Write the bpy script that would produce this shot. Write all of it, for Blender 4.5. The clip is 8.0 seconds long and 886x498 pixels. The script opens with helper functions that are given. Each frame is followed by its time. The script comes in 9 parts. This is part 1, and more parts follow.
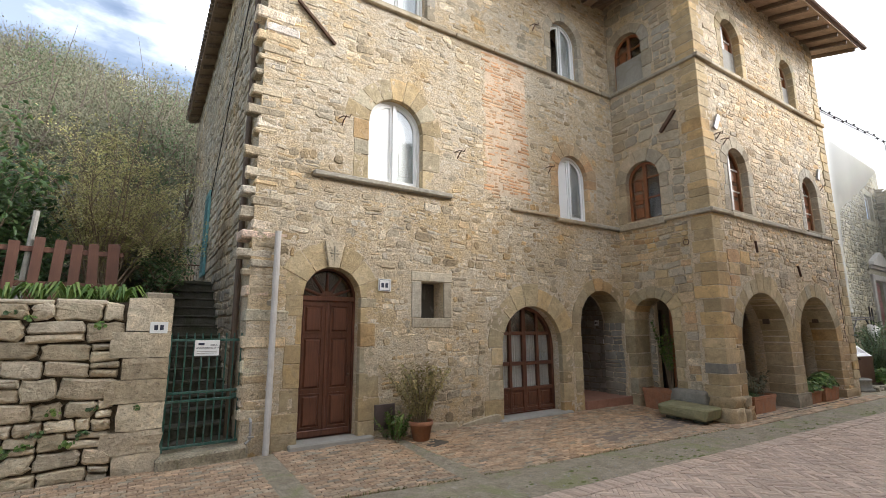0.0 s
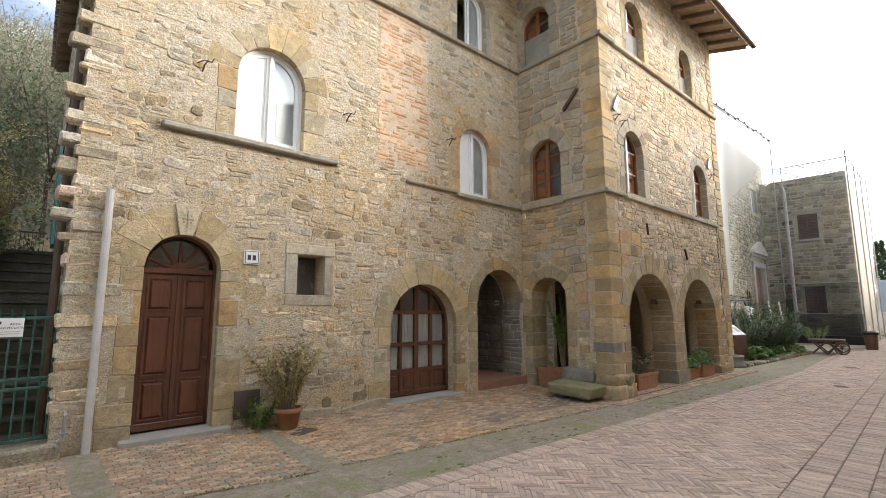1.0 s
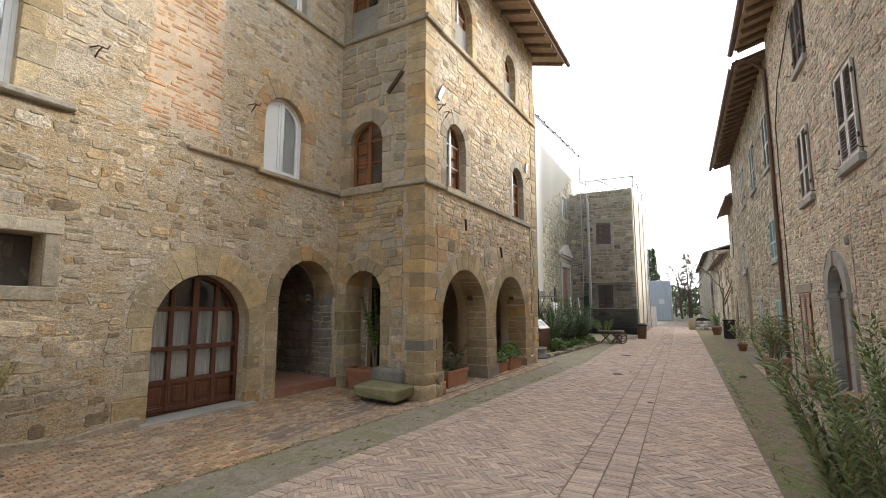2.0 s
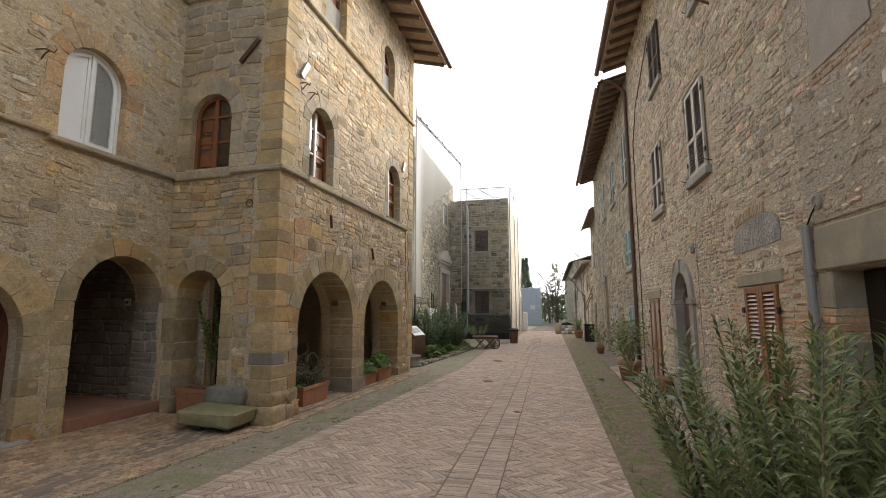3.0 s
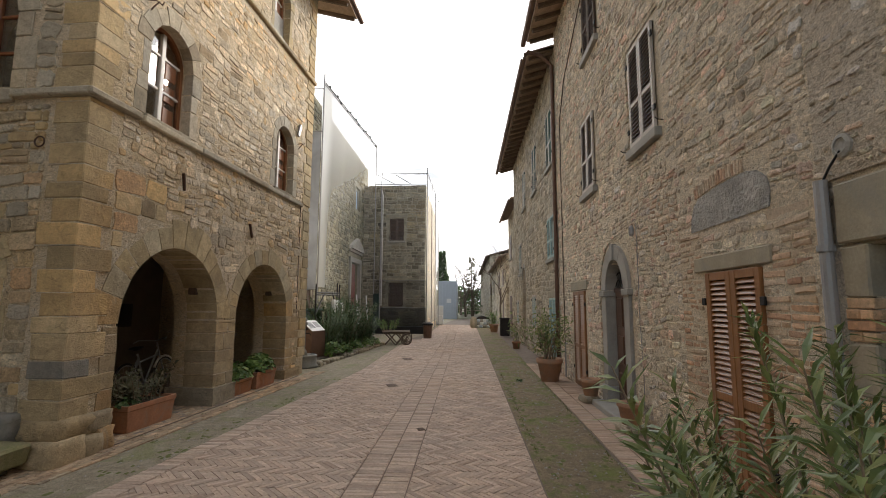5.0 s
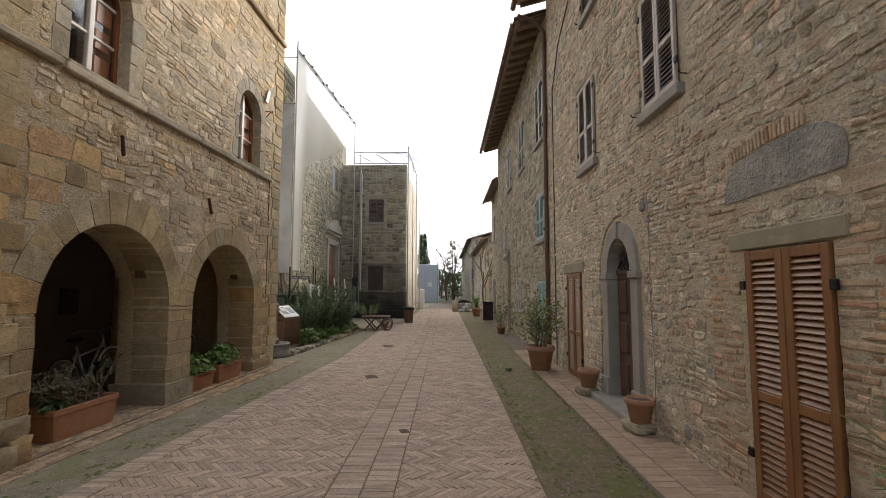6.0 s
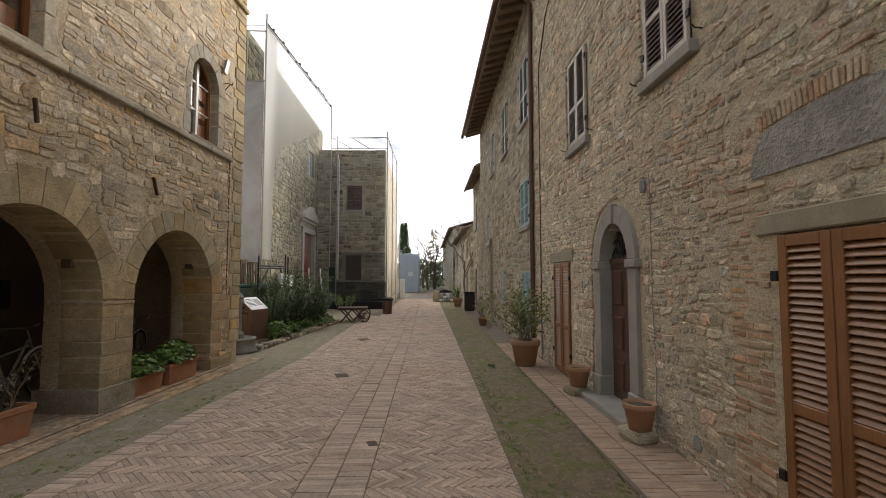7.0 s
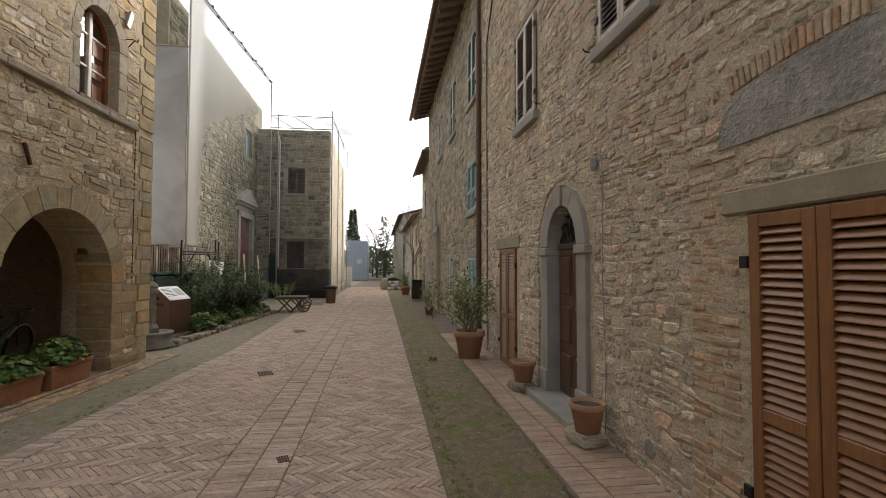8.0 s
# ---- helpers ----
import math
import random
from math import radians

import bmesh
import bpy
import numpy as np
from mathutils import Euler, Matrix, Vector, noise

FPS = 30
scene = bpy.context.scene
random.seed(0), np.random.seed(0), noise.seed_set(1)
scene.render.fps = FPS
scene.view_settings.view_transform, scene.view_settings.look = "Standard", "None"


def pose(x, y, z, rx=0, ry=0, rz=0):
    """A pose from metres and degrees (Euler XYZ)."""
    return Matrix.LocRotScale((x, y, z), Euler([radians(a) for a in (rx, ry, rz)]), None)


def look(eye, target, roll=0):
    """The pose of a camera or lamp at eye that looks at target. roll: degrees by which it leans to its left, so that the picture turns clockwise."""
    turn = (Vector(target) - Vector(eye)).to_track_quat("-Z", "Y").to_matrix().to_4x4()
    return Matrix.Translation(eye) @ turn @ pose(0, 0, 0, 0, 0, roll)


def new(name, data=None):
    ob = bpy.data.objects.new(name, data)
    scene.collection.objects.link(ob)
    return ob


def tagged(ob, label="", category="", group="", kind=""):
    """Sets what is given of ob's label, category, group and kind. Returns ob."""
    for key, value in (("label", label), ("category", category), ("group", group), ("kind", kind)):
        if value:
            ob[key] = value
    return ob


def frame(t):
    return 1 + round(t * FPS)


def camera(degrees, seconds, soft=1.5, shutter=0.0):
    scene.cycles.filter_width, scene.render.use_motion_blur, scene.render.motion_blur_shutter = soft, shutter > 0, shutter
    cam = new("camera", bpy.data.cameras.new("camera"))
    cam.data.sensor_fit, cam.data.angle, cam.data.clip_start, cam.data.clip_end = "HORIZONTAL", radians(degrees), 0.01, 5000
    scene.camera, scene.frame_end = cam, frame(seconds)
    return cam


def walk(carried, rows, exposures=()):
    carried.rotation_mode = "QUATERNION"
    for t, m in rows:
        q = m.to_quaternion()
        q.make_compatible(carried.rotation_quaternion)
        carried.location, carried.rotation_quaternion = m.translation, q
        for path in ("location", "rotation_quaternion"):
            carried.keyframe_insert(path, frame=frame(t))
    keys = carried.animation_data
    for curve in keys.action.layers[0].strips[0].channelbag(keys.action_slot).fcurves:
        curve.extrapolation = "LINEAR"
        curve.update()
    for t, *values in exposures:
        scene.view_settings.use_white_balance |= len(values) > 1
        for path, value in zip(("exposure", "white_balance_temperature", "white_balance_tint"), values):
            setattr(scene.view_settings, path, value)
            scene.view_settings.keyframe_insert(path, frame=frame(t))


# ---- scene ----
cam = camera(87.4, 8.0, soft=0.7)
PATH = [
    (0, (-0.218, 0.09, 1.687), (0.913, 1.704, 2.032), -0.2),
    (0.5, (0.253, 0.063, 1.656), (1.446, 1.638, 1.963), -0.2),
    (1, (0.717, 0.093, 1.625), (2.085, 1.526, 1.895), -0.1),
    (1.5, (1.223, 0.121, 1.645), (2.811, 1.314, 1.886), -0.1),
    (2, (1.77, 0.13, 1.683), (3.537, 1.036, 1.924), 0.1),
    (2.2, (1.974, 0.132, 1.674), (3.795, 0.92, 1.923), -0.0),
    (3.3, (2.928, 0.095, 1.694), (4.88, 0.444, 1.959), 0.0),
    (3.5, (3.099, 0.081, 1.699), (5.061, 0.373, 1.961), 0.0),
    (4, (3.522, 0.083, 1.682), (5.494, 0.291, 1.941), 0.0),
    (4.5, (3.983, 0.072, 1.651), (5.961, 0.218, 1.91), 0.2),
    (6, (5.284, 0.223, 1.664), (7.277, 0.238, 1.834), 0.1),
    (6.5, (5.636, 0.198, 1.689), (7.631, 0.167, 1.826), 0.1),
    (7, (6.021, 0.154, 1.68), (8.016, 0.09, 1.805), -0.0),
    (7.5, (6.388, 0.041, 1.665), (8.379, -0.117, 1.77), -0.0),
    (8, (6.663, -0.093, 1.668), (8.643, -0.364, 1.741), 0.1),
]
walk(cam, [(t, look(eye, target, roll)) for t, eye, target, roll in PATH],
     [(0, 1.88, 6200, 11), (1.0, 2.03, 6300, 11), (2.0, 1.88, 6450, 11), (3.5, 1.50, 6700, 11), (6.0, 1.31, 6700, 11), (6.6, 1.25, 6750, 11), (8.0, 1.27, 6800, 11)])

# ---- world, sun ----
SUN_DIR = Vector((0.76, -0.54, 0.36)).normalized()
world = bpy.data.worlds.new("sky_world")
scene.world = world
world.use_nodes = True
wt = world.node_tree
wt.nodes.clear()
w_out = wt.nodes.new("ShaderNodeOutputWorld")
w_bg = wt.nodes.new("ShaderNodeBackground")
w_sky = wt.nodes.new("ShaderNodeTexSky")
w_sky.sky_type = "NISHITA"
w_sky.sun_disc = False
w_sky.sun_elevation = math.asin(SUN_DIR.z)
w_sky.sun_rotation = math.atan2(SUN_DIR.x, SUN_DIR.y)
w_sky.dust_density = 0.8
w_tc = wt.nodes.new("ShaderNodeTexCoord")
w_map = wt.nodes.new("ShaderNodeMapping")
w_map.inputs["Scale"].default_value = (1.0, 1.0, 2.2)
w_map.inputs["Location"].default_value = (0.35, 0.1, 0.0)
w_noise = wt.nodes.new("ShaderNodeTexNoise")
w_noise.inputs["Scale"].default_value = 2.2
w_noise.inputs["Detail"].default_value = 7.0
w_noise.inputs["Roughness"].default_value = 0.6
w_ramp = wt.nodes.new("ShaderNodeValToRGB")
w_ramp.color_ramp.elements[0].position = 0.36
w_ramp.color_ramp.elements[0].color = (0.12, 0.12, 0.12, 1)
w_ramp.color_ramp.elements[1].position = 0.68
w_ramp.color_ramp.elements[1].color = (0.97, 0.97, 0.97, 1)
w_mix = wt.nodes.new("ShaderNodeMix")
w_mix.data_type = "RGBA"
w_mix.inputs[7].default_value = (19.0, 19.2, 19.6, 1)
wt.links.new(w_tc.outputs["Generated"], w_map.inputs["Vector"])
wt.links.new(w_map.outputs["Vector"], w_noise.inputs["Vector"])
w_sep = wt.nodes.new("ShaderNodeSeparateXYZ")
w_add = wt.nodes.new("ShaderNodeMath")
w_add.operation = "MULTIPLY_ADD"
w_add.inputs[1].default_value = 0.27
wt.links.new(w_tc.outputs["Generated"], w_sep.inputs["Vector"])
wt.links.new(w_sep.outputs["X"], w_add.inputs[0])
w_add2 = wt.nodes.new("ShaderNodeMath")
w_add2.operation = "MULTIPLY_ADD"
w_add2.inputs[1].default_value = -0.16
wt.links.new(w_sep.outputs["Y"], w_add2.inputs[0])
wt.links.new(w_noise.outputs["Fac"], w_add2.inputs[2])
wt.links.new(w_add2.outputs[0], w_add.inputs[2])
wt.links.new(w_add.outputs[0], w_ramp.inputs["Fac"])
wt.links.new(w_ramp.outputs["Color"], w_mix.inputs[0])
wt.links.new(w_sky.outputs["Color"], w_mix.inputs[6])
w_map2 = wt.nodes.new("ShaderNodeMapping")
w_map2.inputs["Scale"].default_value = (1.0, 1.0, 4.5)
w_streak = wt.nodes.new("ShaderNodeTexNoise")
w_streak.inputs["Scale"].default_value = 4.2
w_streak.inputs["Detail"].default_value = 6.0
w_sramp = wt.nodes.new("ShaderNodeValToRGB")
w_sramp.color_ramp.elements[0].position = 0.48
w_sramp.color_ramp.elements[0].color = (19.4, 19.6, 20.0, 1)
w_sramp.color_ramp.elements[1].position = 0.68
w_sramp.color_ramp.elements[1].color = (6.4, 6.8, 7.5, 1)
wt.links.new(w_tc.outputs["Generated"], w_map2.inputs["Vector"])
wt.links.new(w_map2.outputs["Vector"], w_streak.inputs["Vector"])
wt.links.new(w_streak.outputs["Fac"], w_sramp.inputs["Fac"])
wt.links.new(w_sramp.outputs["Color"], w_mix.inputs[7])
wt.links.new(w_mix.outputs[2], w_bg.inputs["Color"])
w_bg.inputs["Strength"].default_value = 0.056
wt.links.new(w_bg.outputs["Background"], w_out.inputs["Surface"])
sun = new("sun", bpy.data.lights.new("sun", "SUN"))
sun.data.energy = 1.22
sun.data.angle = radians(14)
sun.data.color = (1.0, 0.95, 0.88)
sun.matrix_world = look(SUN_DIR * 60, (0, 0, 0))

# ---- materials ----
def m_start(name, rough=0.85, metal=0.0):
    m = bpy.data.materials.new(name)
    m.use_nodes = True
    nt = m.node_tree
    b = nt.nodes["Principled BSDF"]
    b.inputs["Roughness"].default_value = rough
    b.inputs["Metallic"].default_value = metal
    return m, nt, b


def n_coord(nt, kind="Object"):
    return nt.nodes.new("ShaderNodeTexCoord").outputs[kind]


def n_noise(nt, vec, scale, detail=4.0, rough=0.55, dist=0.0, w=None):
    n = nt.nodes.new("ShaderNodeTexNoise")
    n.inputs["Scale"].default_value = scale
    n.inputs["Detail"].default_value = detail
    n.inputs["Roughness"].default_value = rough
    n.inputs["Distortion"].default_value = dist
    if w is not None:
        n.noise_dimensions = "4D"
        nt.links.new(w, n.inputs["W"])
    nt.links.new(vec, n.inputs["Vector"])
    return n.outputs["Fac"]


def n_ramp(nt, fac, stops, interp="LINEAR"):
    r = nt.nodes.new("ShaderNodeValToRGB")
    r.color_ramp.interpolation = interp
    while len(r.color_ramp.elements) < len(stops):
        r.color_ramp.elements.new(0.5)
    for e, (p, c) in zip(r.color_ramp.elements, stops):
        e.position = p
        e.color = (c, c, c, 1) if isinstance(c, (int, float)) else (*c, 1)
    nt.links.new(fac, r.inputs["Fac"])
    return r.outputs["Color"]


def n_mix(nt, fac, a, b, blend="MIX"):
    m = nt.nodes.new("ShaderNodeMix")
    m.data_type = "RGBA"
    m.blend_type = blend
    for sock, v in ((m.inputs[0], fac), (m.inputs[6], a), (m.inputs[7], b)):
        if isinstance(v, bpy.types.NodeSocket):
            nt.links.new(v, sock)
        elif isinstance(v, (int, float)):
            sock.default_value = v
        else:
            sock.default_value = (*v, 1)
    return m.outputs[2]


def n_math(nt, op, a, b=0.0):
    m = nt.nodes.new("ShaderNodeMath")
    m.operation = op
    for sock, v in ((m.inputs[0], a), (m.inputs[1], b)):
        if isinstance(v, bpy.types.NodeSocket):
            nt.links.new(v, sock)
        else:
            sock.default_value = v
    return m.outputs[0]


def n_bump(nt, b, height, strength, dist, prev=None):
    n = nt.nodes.new("ShaderNodeBump")
    n.inputs["Strength"].default_value = strength
    n.inputs["Distance"].default_value = dist
    nt.links.new(height, n.inputs["Height"])
    if prev:
        nt.links.new(prev, n.inputs["Normal"])
    nt.links.new(n.outputs["Normal"], b.inputs["Normal"])
    return n.outputs["Normal"]


def n_piece(nt):
    """A random number for each piece, joined or on its own."""
    g = nt.nodes.new("ShaderNodeNewGeometry").outputs["Random Per Island"]
    o = nt.nodes.new("ShaderNodeObjectInfo").outputs["Random"]
    return n_math(nt, "FRACT", n_math(nt, "ADD", g, o))


def m_stone(name, stops, grain=1.0, rough=0.9, lichen=None, var=0.30, mottle=1.0, tint=0.8, speck=1.0):
    m, nt, b = m_start(name, rough)
    co = n_coord(nt)
    r = n_piece(nt)
    r2 = n_math(nt, "FRACT", n_math(nt, "MULTIPLY", r, 13.7))
    w = n_math(nt, "MULTIPLY", r, 50.0)
    col = n_ramp(nt, r, stops)
    col = n_mix(nt, 1.0, col, n_ramp(nt, r2, [(0, 1.0 - var), (1, 1.0 + var * 0.6)]), "MULTIPLY")
    big = n_noise(nt, co, 2.2, 4, 0.6, 0.6)
    tone = n_noise(nt, co, 0.38, 3, 0.5, 0.5)
    col = n_mix(nt, tint, col, n_ramp(nt, tone, [(0.3, (0.94, 0.95, 0.96)), (0.5, (1.0, 1.0, 1.0)), (0.68, (1.14, 1.0, 0.80))]), "MULTIPLY")
    mid = n_noise(nt, co, 6.5, 4, 0.6, 0.9, w)
    fine = n_noise(nt, co, 34.0, 5, 0.65, w=w)
    pits = n_noise(nt, co, 46.0, 3, 0.6, 0.4, w)
    mp = nt.nodes.new("ShaderNodeMapping")
    mp.inputs["Scale"].default_value = (1.0, 1.0, 2.2)
    nt.links.new(co, mp.inputs["Vector"])
    vein = n_noise(nt, mp.outputs["Vector"], 10.0, 5, 0.7, 1.6, w)
    for field, stops2 in (
        (big, [(0.25, 1 - 0.24 * mottle), (0.7, 1 + 0.16 * mottle)]),
        (mid, [(0.30, 1 - 0.26 * mottle), (0.70, 1 + 0.18 * mottle)]),
        (fine, [(0.32, 1 - 0.32 * mottle * speck), (0.68, 1 + 0.30 * mottle * speck)]),
        (vein, [(0.34, 1 - 0.42 * mottle), (0.42, 1.0), (0.60, 1.0), (0.68, 1 + 0.24 * mottle)]),
        (pits, [(0.34, 1 - 0.45 * mottle * speck), (0.41, 1.0)]),
    ):
        col = n_mix(nt, 1.0, col, n_ramp(nt, field, stops2), "MULTIPLY")
    if lichen:
        patch = n_ramp(nt, n_noise(nt, co, 3.1, 6, 0.7, 1.2), [(0.56, 0.0), (0.68, 0.55)])
        col = n_mix(nt, patch, col, lichen)
    nt.links.new(col, b.inputs["Base Color"])
    n0 = n_bump(nt, b, mid, 0.75 * grain, 0.034)
    n1 = n_bump(nt, b, vein, 0.8 * grain, 0.020, n0)
    n_bump(nt, b, fine, 0.75 * grain, 0.014, n1)
    return m


def m_plain(name, col, rough=0.8, vary=0.18, scale=6.0, grain=40.0, bump=0.2, dist=0.006, metal=0.0, stain=None, pieces=False):
    m, nt, b = m_start(name, rough, metal)
    co = n_coord(nt)
    big = n_noise(nt, co, scale, 5, 0.6, 0.4)
    fine = n_noise(nt, co, grain, 5, 0.6)
    c = n_mix(nt, 1.0, col, n_ramp(nt, big, [(0.25, 1 - vary), (0.75, 1 + vary)]), "MULTIPLY")
    c = n_mix(nt, 1.0, c, n_ramp(nt, fine, [(0.25, 1 - vary * 0.7), (0.75, 1 + vary * 0.7)]), "MULTIPLY")
    if pieces:
        c = n_mix(nt, 1.0, c, n_ramp(nt, n_piece(nt), [(0, 0.72), (1, 1.22)]), "MULTIPLY")
    if stain:
        patch = n_ramp(nt, n_noise(nt, co, scale * 0.6, 7, 0.7, 1.0), [(0.48, 0.0), (0.66, 0.8)])
        c = n_mix(nt, patch, c, stain)
    nt.links.new(c, b.inputs["Base Color"])
    if bump:
        n_bump(nt, b, fine, bump, dist)
    return m


def m_mortar(name, base, ochre, pale, dark):
    """Old lime mortar: ochre and pale smears, fine grit and painted crevice shade."""
    m, nt, b = m_start(name, 0.95)
    co = n_coord(nt)
    mp = nt.nodes.new("ShaderNodeMapping")
    mp.inputs["Scale"].default_value = (1.0, 1.0, 1.9)
    nt.links.new(co, mp.inputs["Vector"])
    big = n_noise(nt, co, 0.8, 5, 0.6, 0.8)
    smear = n_noise(nt, mp.outputs["Vector"], 5.0, 7, 0.7, 1.2)
    lump = n_noise(nt, mp.outputs["Vector"], 16.0, 6, 0.7, 1.0)
    grit = n_noise(nt, co, 80.0, 4, 0.7)
    c = n_mix(nt, n_ramp(nt, big, [(0.40, 0.0), (0.62, 0.9)]), base, ochre)
    c = n_mix(nt, n_ramp(nt, smear, [(0.54, 0.0), (0.66, 0.85)]), c, pale)
    c = n_mix(nt, n_ramp(nt, smear, [(0.30, 0.75), (0.42, 0.0)]), c, ochre)
    # dark specks in the colour stand in for shadow in the crevices
    c = n_mix(nt, n_ramp(nt, lump, [(0.33, 0.95), (0.40, 0.0)]), c, dark)
    c = n_mix(nt, n_ramp(nt, n_noise(nt, co, 33.0, 4, 0.65, 0.6), [(0.30, 0.7), (0.38, 0.0)]), c, dark)
    c = n_mix(nt, 1.0, c, n_ramp(nt, lump, [(0.32, 0.76), (0.66, 1.22)]), "MULTIPLY")
    c = n_mix(nt, 1.0, c, n_ramp(nt, grit, [(0.30, 0.66), (0.70, 1.30)]), "MULTIPLY")
    nt.links.new(c, b.inputs["Base Color"])
    n1 = n_bump(nt, b, lump, 1.0, 0.028)
    n_bump(nt, b, grit, 0.7, 0.008, n1)
    return m


def m_soil(name, base, moss, dark, pale):
    """Damp cement or earth with moss, dirt and worn pale spots."""
    m, nt, b = m_start(name, 0.95)
    co = n_coord(nt)
    fine = n_noise(nt, co, 55.0, 6, 0.75)
    mid = n_noise(nt, co, 7.0, 6, 0.7, 0.8)
    c = n_mix(nt, n_ramp(nt, mid, [(0.36, 0.0), (0.64, 1.0)]), dark, base)
    c = n_mix(nt, n_ramp(nt, n_noise(nt, co, 1.7, 8, 0.72, 0.6), [(0.50, 0.0), (0.60, 0.85)]), c, moss)
    c = n_mix(nt, n_ramp(nt, n_noise(nt, co, 4.3, 8, 0.75, 0.5), [(0.60, 0.0), (0.68, 0.7)]), c, pale)
    c = n_mix(nt, 1.0, c, n_ramp(nt, fine, [(0.28, 0.6), (0.72, 1.4)]), "MULTIPLY")
    nt.links.new(c, b.inputs["Base Color"])
    n1 = n_bump(nt, b, mid, 0.5, 0.03)
    n_bump(nt, b, fine, 0.9, 0.015, n1)
    return m


def m_wood(name, col, dark, rough=0.55, along=(1.0, 1.0, 0.06), scale=30.0):
    m, nt, b = m_start(name, rough)
    mp = nt.nodes.new("ShaderNodeMapping")
    mp.inputs["Scale"].default_value = along
    nt.links.new(n_coord(nt), mp.inputs["Vector"])
    g = n_noise(nt, mp.outputs["Vector"], scale, 6, 0.65, 1.5)
    big = n_noise(nt, n_coord(nt), 3.0, 4, 0.6)
    c = n_mix(nt, n_ramp(nt, g, [(0.3, 0.0), (0.7, 1.0)]), dark, col)
    c = n_mix(nt, 1.0, c, n_ramp(nt, big, [(0.3, 0.75), (0.7, 1.15)]), "MULTIPLY")
    nt.links.new(c, b.inputs["Base Color"])
    n_bump(nt, b, g, 0.25, 0.004)
    return m


def m_leaf(name, stops, rough=0.5):
    m, nt, b = m_start(name, rough)
    r = n_piece(nt)
    c = n_ramp(nt, r, stops)
    big = n_noise(nt, n_coord(nt), 14.0, 4, 0.6)
    c = n_mix(nt, 1.0, c, n_ramp(nt, big, [(0.3, 0.75), (0.7, 1.2)]), "MULTIPLY")
    nt.links.new(c, b.inputs["Base Color"])
    out = nt.nodes["Material Output"]
    tr = nt.nodes.new("ShaderNodeBsdfTranslucent")
    nt.links.new(c, tr.inputs["Color"])
    ms = nt.nodes.new("ShaderNodeMixShader")
    ms.inputs[0].default_value = 0.25
    nt.links.new(b.outputs[0], ms.inputs[1])
    nt.links.new(tr.outputs[0], ms.inputs[2])
    nt.links.new(ms.outputs[0], out.inputs["Surface"])
    return m


def m_glass(name):
    m, nt, b = m_start(name, 0.03)
    b.inputs["Base Color"].default_value = (0.9, 0.93, 0.93, 1)
    b.inputs["Transmission Weight"].default_value = 1.0
    b.inputs["IOR"].default_value = 1.8
    return m


OCHRE = [(0.0, (0.40, 0.31, 0.19)), (0.14, (0.58, 0.47, 0.31)), (0.28, (0.46, 0.395, 0.29)), (0.42, (0.66, 0.56, 0.40)), (0.56, (0.50, 0.40, 0.26)), (0.70, (0.68, 0.60, 0.46)), (0.82, (0.60, 0.42, 0.21)), (0.91, (0.47, 0.36, 0.22)), (1.0, (0.64, 0.58, 0.475))]
GOLD = [(0.0, (0.42, 0.32, 0.19)), (0.2, (0.52, 0.41, 0.25)), (0.4, (0.45, 0.37, 0.25)), (0.6, (0.56, 0.44, 0.27)), (0.75, (0.45, 0.395, 0.30)), (0.92, (0.52, 0.39, 0.22)), (1.0, (0.55, 0.35, 0.17))]
GREY = [(0.0, (0.33, 0.27, 0.19)), (0.25, (0.46, 0.385, 0.27)), (0.5, (0.40, 0.36, 0.29)), (0.75, (0.52, 0.45, 0.33)), (1.0, (0.40, 0.33, 0.24))]
PALE = [(0.0, (0.43, 0.34, 0.23)), (0.16, (0.64, 0.52, 0.37)), (0.32, (0.47, 0.41, 0.31)), (0.46, (0.70, 0.58, 0.42)), (0.6, (0.56, 0.47, 0.33)), (0.72, (0.50, 0.45, 0.30)), (0.82, (0.62, 0.40, 0.27)), (0.91, (0.64, 0.45, 0.32)), (1.0, (0.60, 0.56, 0.49))]
M_STONE = m_stone("rubble_stone", OCHRE, lichen=(0.42, 0.37, 0.28))
M_ASHLAR = m_stone("golden_sandstone", [(p, (c[0], c[1], 0.94 * c[2])) for p, c in GOLD], grain=0.7, lichen=(0.44, 0.37, 0.26), var=0.26, mottle=0.9, speck=0.45)
M_ROWSTONE_B = m_stone("greyer_row_rubble", [(0.0, (0.36, 0.30, 0.21)), (0.25, (0.50, 0.43, 0.32)), (0.5, (0.41, 0.37, 0.29)), (0.75, (0.56, 0.49, 0.37)), (1.0, (0.46, 0.41, 0.33))], grain=1.0, var=0.34, tint=0.3)
M_PIER = m_stone("weathered_pier_sandstone", [(p, (0.84 * c[0], 0.82 * c[1], 0.80 * c[2])) for p, c in GOLD], grain=0.7, lichen=(0.33, 0.27, 0.19), var=0.22, mottle=0.9, speck=0.5)
M_CORNER = m_stone("tawny_corner_sandstone", [(0.0, (0.46, 0.345, 0.19)), (0.3, (0.57, 0.42, 0.22)), (0.6, (0.50, 0.39, 0.235)), (0.8, (0.58, 0.40, 0.19)), (1.0, (0.53, 0.42, 0.26))], grain=0.7, var=0.22, mottle=0.8, speck=0.5)
M_BLUESTONE = m_stone("blue_grey_sandstone", [(0.0, (0.26, 0.24, 0.205)), (1.0, (0.32, 0.295, 0.25))], grain=0.6, var=0.15, mottle=0.7, speck=0.4)
M_POINTING = m_mortar("pale_pointing", (0.56, 0.48, 0.36), (0.50, 0.40, 0.25), (0.66, 0.60, 0.49), (0.34, 0.27, 0.18))
